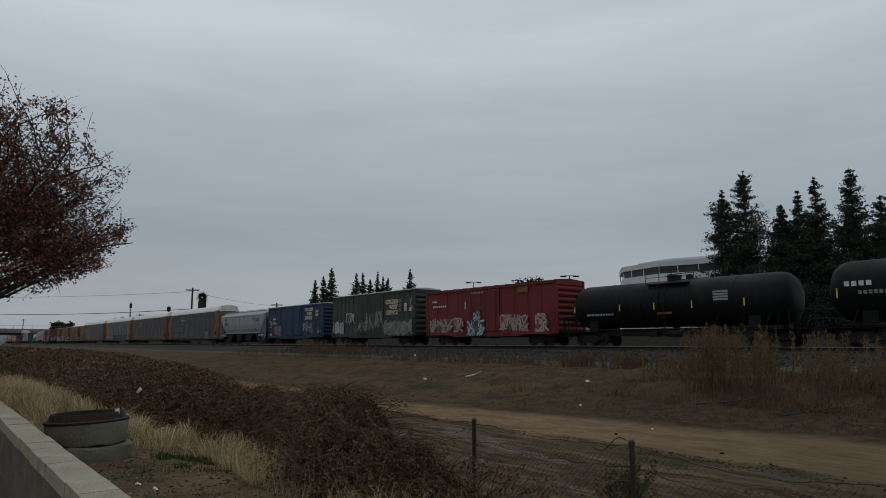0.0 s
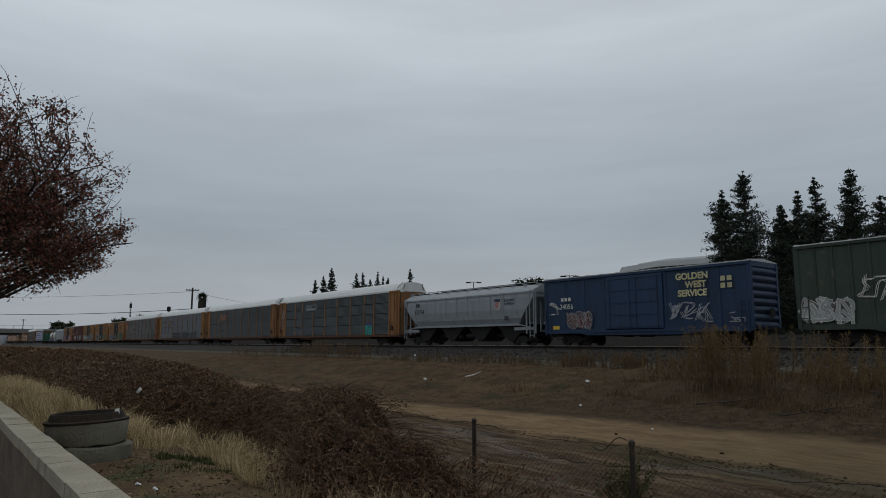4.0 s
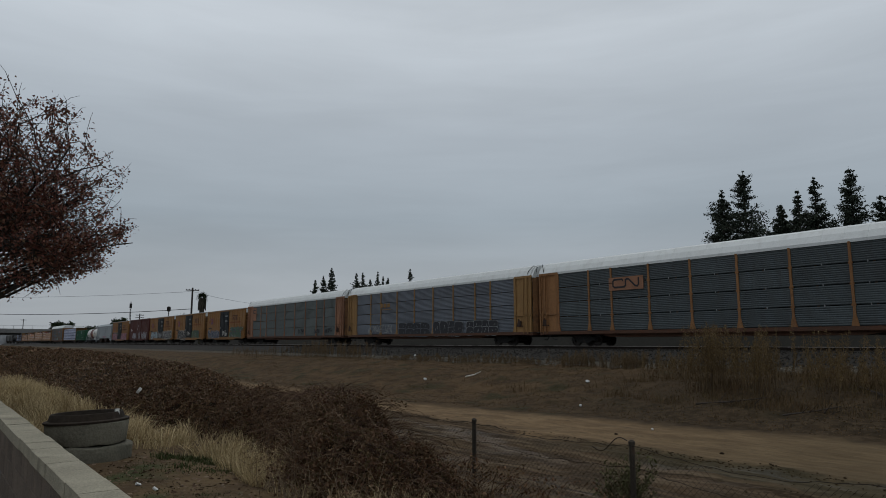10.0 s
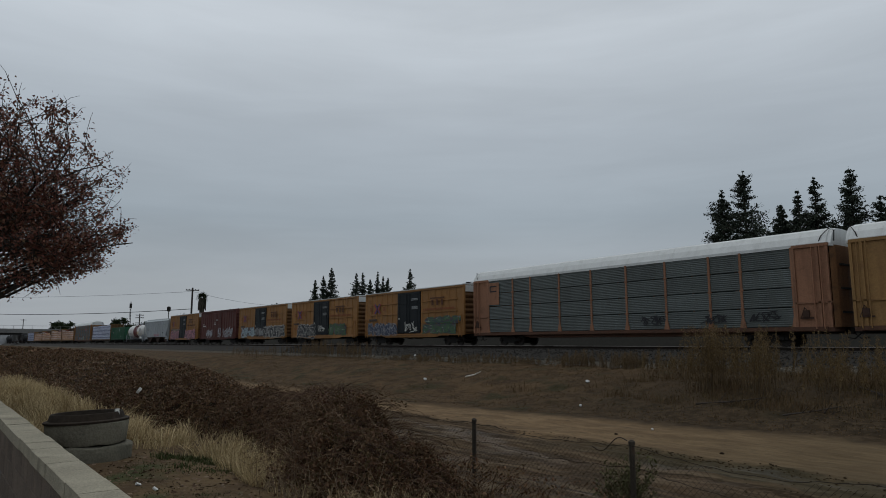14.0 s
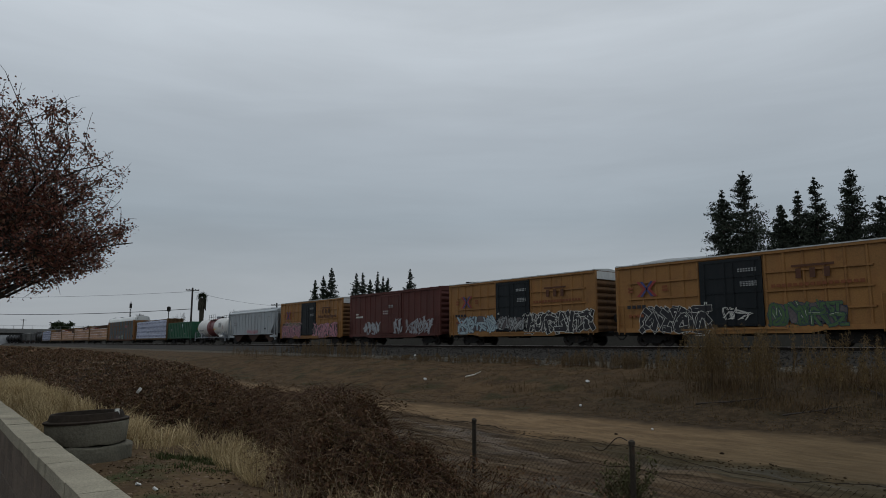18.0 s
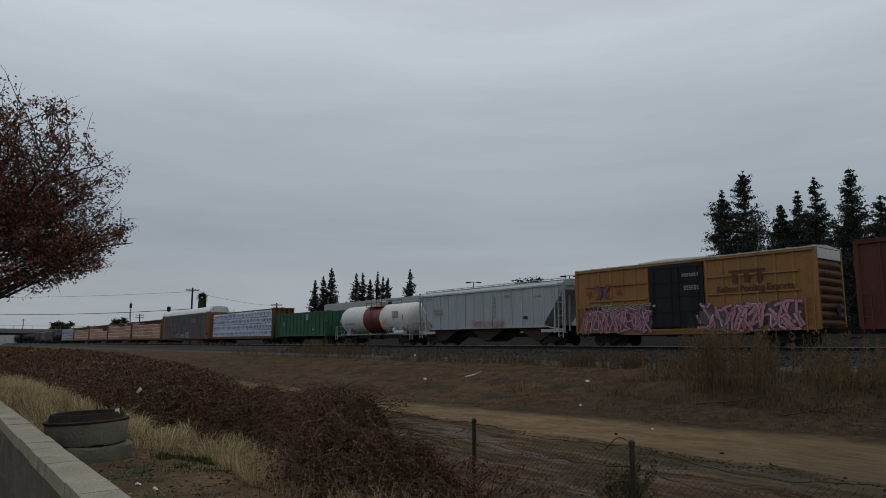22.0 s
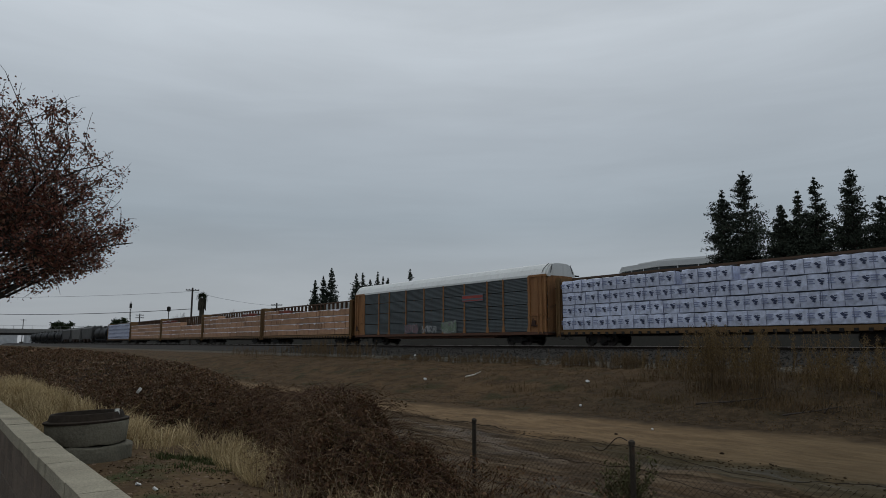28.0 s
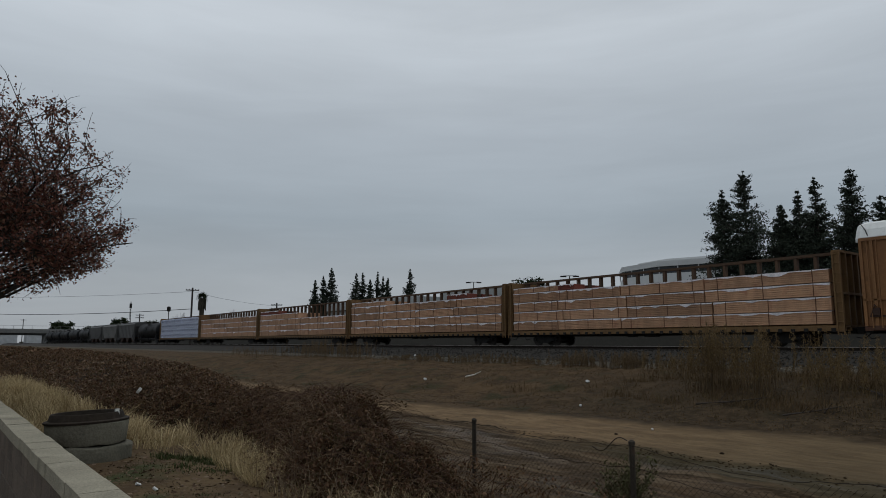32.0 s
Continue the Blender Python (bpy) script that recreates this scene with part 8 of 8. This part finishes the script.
c = couple(boxcar("brown boxcar with faint white sprayed outlines", 15.9, 5.22, BROWN, BROWN, (-1.9, 1.9), BROWN, post_step=1.05), -284.95, -269.05)
spray(c, -5.0, -1.8, 1.0, 2.3, 4, MARK_GREY, SPRAY_GREY, 91, wild=0.5, filled=False, width=0.07)
spray(c, 0.8, 2.4, 1.0, 2.5, 2, MARK_GREY, SPRAY_GREY, 92, wild=0.5, filled=False, y=-SIDE - 0.14, width=0.06)
spray(c, 2.8, 7.2, 1.0, 2.5, 5, MARK_GREY, SPRAY_GREY, 93, wild=0.5, filled=False, width=0.06)
bars(c, "car_number", -6.5, 2.75, 1.4, 0.24, MARK_WHITE, 6)
bars(c, "car_number", -6.5, 3.05, 0.5, 0.2, MARK_WHITE, 3)
bars(c, "door_marking", -0.2, 3.6, 0.9, 0.3, MARK_GREY, 2, 2, y=-SIDE - 0.13)
bars(c, "door_marking", -1.2, 3.0, 1.0, 0.45, MARK_WHITE, 3, 2, y=-SIDE - 0.13, gap=0.5)
c = couple(yellow_boxcar("yellow boxcar with a dark door and pink sprayed shapes", slogan=True), -302.7, -286.7)
spray(c, -7.5, -1.9, 0.85, 2.3, 7, SPRAY_PINK, SPRAY_DEEP, 95, wild=0.55)
spray(c, -6.6, -2.0, 1.9, 2.7, 4, SPRAY_GREEN, SPRAY_PINK, 96, y=-SIDE - 0.07, wild=0.4)
spray(c, 1.4, 7.2, 0.85, 2.4, 6, SPRAY_PINK, SPRAY_DEEP, 97, y=-SIDE - 0.09, wild=0.5)

# pale covered hopper
c = couple(hopper_car("pale grey covered hopper car with dirty ribbed sides", 17.8, 1.40, 4.5, 4.82, HOPPER_PALE, curved=False, chutes=3, post_step=1.1), -321.5, -303.7)
for x, z, w in ((-7.9, 4.05, 0.9), (-5.0, 4.1, 0.4), (2.6, 3.75, 0.7), (4.2, 4.2, 0.5), (5.9, 3.6, 0.6)):
    bars(c, "stencil", x, z, w, 0.14, MARK_GREY, 1, y=-SIDE - 0.03, gap=0)
bars(c, "car_number", -6.6, 2.6, 1.3, 0.6, MARK_GREY, 4, 2, y=-SIDE - 0.03)
bars(c, "stencil", 4.7, 2.0, 0.45, 0.2, MARK_BLACK, 1, y=-SIDE - 0.03, gap=0)
bars(c, "stencil", 1.2, 2.2, 0.5, 1.8, MARK_GREY, 1, 5, y=-SIDE - 0.03)
spray(c, -1.5, 2.6, 1.45, 2.0, 6, SPRAY_PALE, SPRAY_PINK, 98, y=-SIDE - 0.03, wild=0.3, filled=False)

# white tank car with a red band
c = couple(tank_car("white tank car with a dark red band round its middle", 13.7, 1.42, 2.66, TANK_WHITE, TANK_RED, HOPPER_GREY, (-1.65, 1.55)), -336.85, -323.15)
bars(c, "reporting_mark", -5.4, 2.1, 2.2, 0.26, MARK_GREY, 8, y=-1.38)
bars(c, "stencil", 3.9, 2.6, 1.5, 0.7, MARK_GREY, 1, 6, y=-1.46)
bars(c, "safety_stripe", 2.9, 2.25, 0.1, 0.5, MARK_YELLOW, 1, y=-1.46)
bars(c, "safety_stripe", 5.7, 2.35, 0.1, 0.75, MARK_RED, 1, y=-1.46)
bars(c, "safety_stripe", -6.4, 2.3, 0.1, 0.6, MARK_YELLOW, 1, y=-1.44)
bars(c, "placard", 1.75, 2.2, 1.0, 0.26, MARK_YELLOW, 1, 2, y=-1.44)
part("air_reservoir", Geo().lathe([(4.2, 0.16), (5.8, 0.16)], "x", 12, (0, -1.25, 1.22)).lathe([(3.9, 0.2), (4.25, 0.25)], "x", 12, (0, -1.2, 1.45)), TANK_WHITE, c)

c = couple(gondola("green high-sided gondola car with vertical ribs", 14.3, 1.0, 3.83, GOND_GREEN), -353.3, -339.0)
bars(c, "stencil", 1.7, 2.9, 0.8, 0.7, SPRAY_CYAN, 1, 3, y=-SIDE - 0.12)
bars(c, "stencil", 3.4, 1.7, 0.4, 0.2, MARK_WHITE, 1, y=-SIDE - 0.12)
bars(c, "stencil", -4.8, 2.3, 0.6, 0.5, MARK_GREY, 2, 2, y=-SIDE - 0.12)

# lumber in white wrap, one more car carrier, four cars of bare lumber, and white wrap again
ROWS_A = [(0.86, [(0, 0.12), (0.12, 0.31), (0.31, 0.54), (0.54, 0.78), (0.78, 1.0)]), (0.86, [(0, 0.13), (0.13, 0.36), (0.36, 0.54), (0.54, 0.76), (0.76, 1.0)]), (0.86, [(0, 0.14), (0.14, 0.3), (0.3, 0.55), (0.55, 0.78), (0.78, 1.0)]), (0.85, [(0, 0.16), (0.16, 0.4), (0.42, 0.56), (0.58, 0.78), (0.78, 1.0)])]
couple(centerbeam("flat car stacked with lumber in printed white wrap", 23.8, ROWS_A, True, 3), -378.2, -354.4)
c = couple(autorack("dark-screened car carrier with orange posts and a red sign", SCREEN_DARK, ORANGE, RACK_SILL, roof_top=6.12), -406.8, -379.1)
bars(c, "sign_panel", 4.1, 3.58, 2.7, 0.62, SCREEN_BLUE, 1, y=-SIDE - 0.06, gap=0)
bars(c, "sign_stripe", 4.15, 3.86, 2.6, 0.22, MARK_RED, 1, y=-SIDE - 0.07, gap=0)
bars(c, "sign_stripe", 4.15, 3.64, 2.6, 0.08, MARK_RED, 1, y=-SIDE - 0.07, gap=0)
spray(c, -4.5, -2.3, 1.1, 1.9, 4, FADED_PINK, SCREEN_BLUE, 101, y=-SIDE - 0.06, wild=0.4)
spray(c, -1.8, 0.5, 1.1, 1.75, 4, SCREEN_BLUE, MARK_GREY, 102, y=-SIDE - 0.06, wild=0.4, filled=False)
spray(c, 1.2, 3.2, 1.05, 2.05, 4, SPRAY_GREEN, MARK_GREY, 103, y=-SIDE - 0.06, wild=0.5)


def rows_of(heights, cuts):
    return [(hh, list(zip(c, c[1:]))) for hh, c in zip(heights, cuts)]


T1 = rows_of([0.70] * 4, [[0, 0.2, 0.44, 0.72, 1.0], [0, 0.22, 0.46, 0.72, 1.0], [0, 0.2, 0.46, 0.70, 1.0], [0, 0.24, 0.44, 0.70, 1.0]]) + [(0.42, [(0, 0.19), (0.20, 0.27)])]
T2 = rows_of([0.70] * 4, [[0, 0.24, 0.5, 0.76, 1.0], [0, 0.26, 0.5, 0.75, 1.0], [0, 0.24, 0.5, 0.74, 1.0], [0, 0.24, 0.5, 0.76, 1.0]]) + [(0.45, [(0, 0.28), (0.7, 0.82)])]
T3 = rows_of([0.70] * 3, [[0, 0.25, 0.5, 0.75, 1.0]] * 3) + [(0.68, [(0, 0.26), (0.26, 0.5)]), (0.45, [(0, 0.25)])]
T4 = rows_of([0.70] * 4, [[0, 0.25, 0.5, 0.75, 1.0]] * 4)
couple(centerbeam("flat car stacked with bare sawn lumber, partly empty above", 23.9, T1, False, 11), -431.55, -407.65)
couple(centerbeam("flat car stacked with bare sawn lumber bundles", 24.6, T2, False, 12), -456.5, -431.9)
couple(centerbeam("flat car with three tiers of bare sawn lumber", 24.6, T3, False, 13), -481.3, -456.7)
couple(centerbeam("flat car loaded with bare sawn lumber, open above", 24.6, T4, False, 14), -506.2, -481.6)
couple(centerbeam("flat car stacked with white-wrapped lumber before the tank cars", 23.7, ROWS_A, True, 5), -530.3, -506.6)

# the dark tail of the train
at = -531.8
for k, kind in enumerate("thhhttttt"):
    if kind == "t":
        c = tank_car("black tank car, dusty, far down the line", 15.6, 1.5, 2.7, BLACK)
        couple(c, at - 16.6, at - 1.0)
        at -= 18.2
    else:
        c = hopper_car("dark grey covered hopper car far down the line", 16.6, 1.4, 4.3, 4.75, mat("dull_hopper_paint", (0.07 + 0.05 * (k == 2), 0.07 + 0.05 * (k == 2), 0.07 + 0.045 * (k == 2)), 0.7, streak=0.4), curved=False, chutes=3)
        couple(c, at - 17.2, at - 0.6)
        at -= 17.9


# ---- how the train rolls ----
def motions():
    """The whole train rolls by at one speed; its wheels turn with it."""
    speed = 12.35
    lag = [(0, -1.4), (3, -0.8), (6, -0.2), (9, 0), (14, 0), (20, 0), (23, -0.2), (25.5, -0.38), (27.5, -0.48), (30, -0.8), (31, -1.05), (32, -1.6)]
    for car, middle in TRAIN:
        walk(car, [(t, pose(middle + speed * t + d, TRACK_Y, RAIL)) for t, d in lag])
    step = 1 / 20
    axles = {}
    for wheelset, i in WHEELS:
        if i not in axles:
            rows = [(k * step, pose((-0.9, 0.9)[i], 0, WHEEL_R, 0, math.degrees(speed * k * step / WHEEL_R), 0)) for k in range(int(32 / step) + 1)]
            walk(wheelset, rows)
            axles[i] = wheelset.animation_data
        else:
            wheelset.rotation_mode = "QUATERNION"
            wheelset.animation_data_create()
            wheelset.animation_data.action = axles[i].action
            wheelset.animation_data.action_slot = axles[i].action_slot


motions()
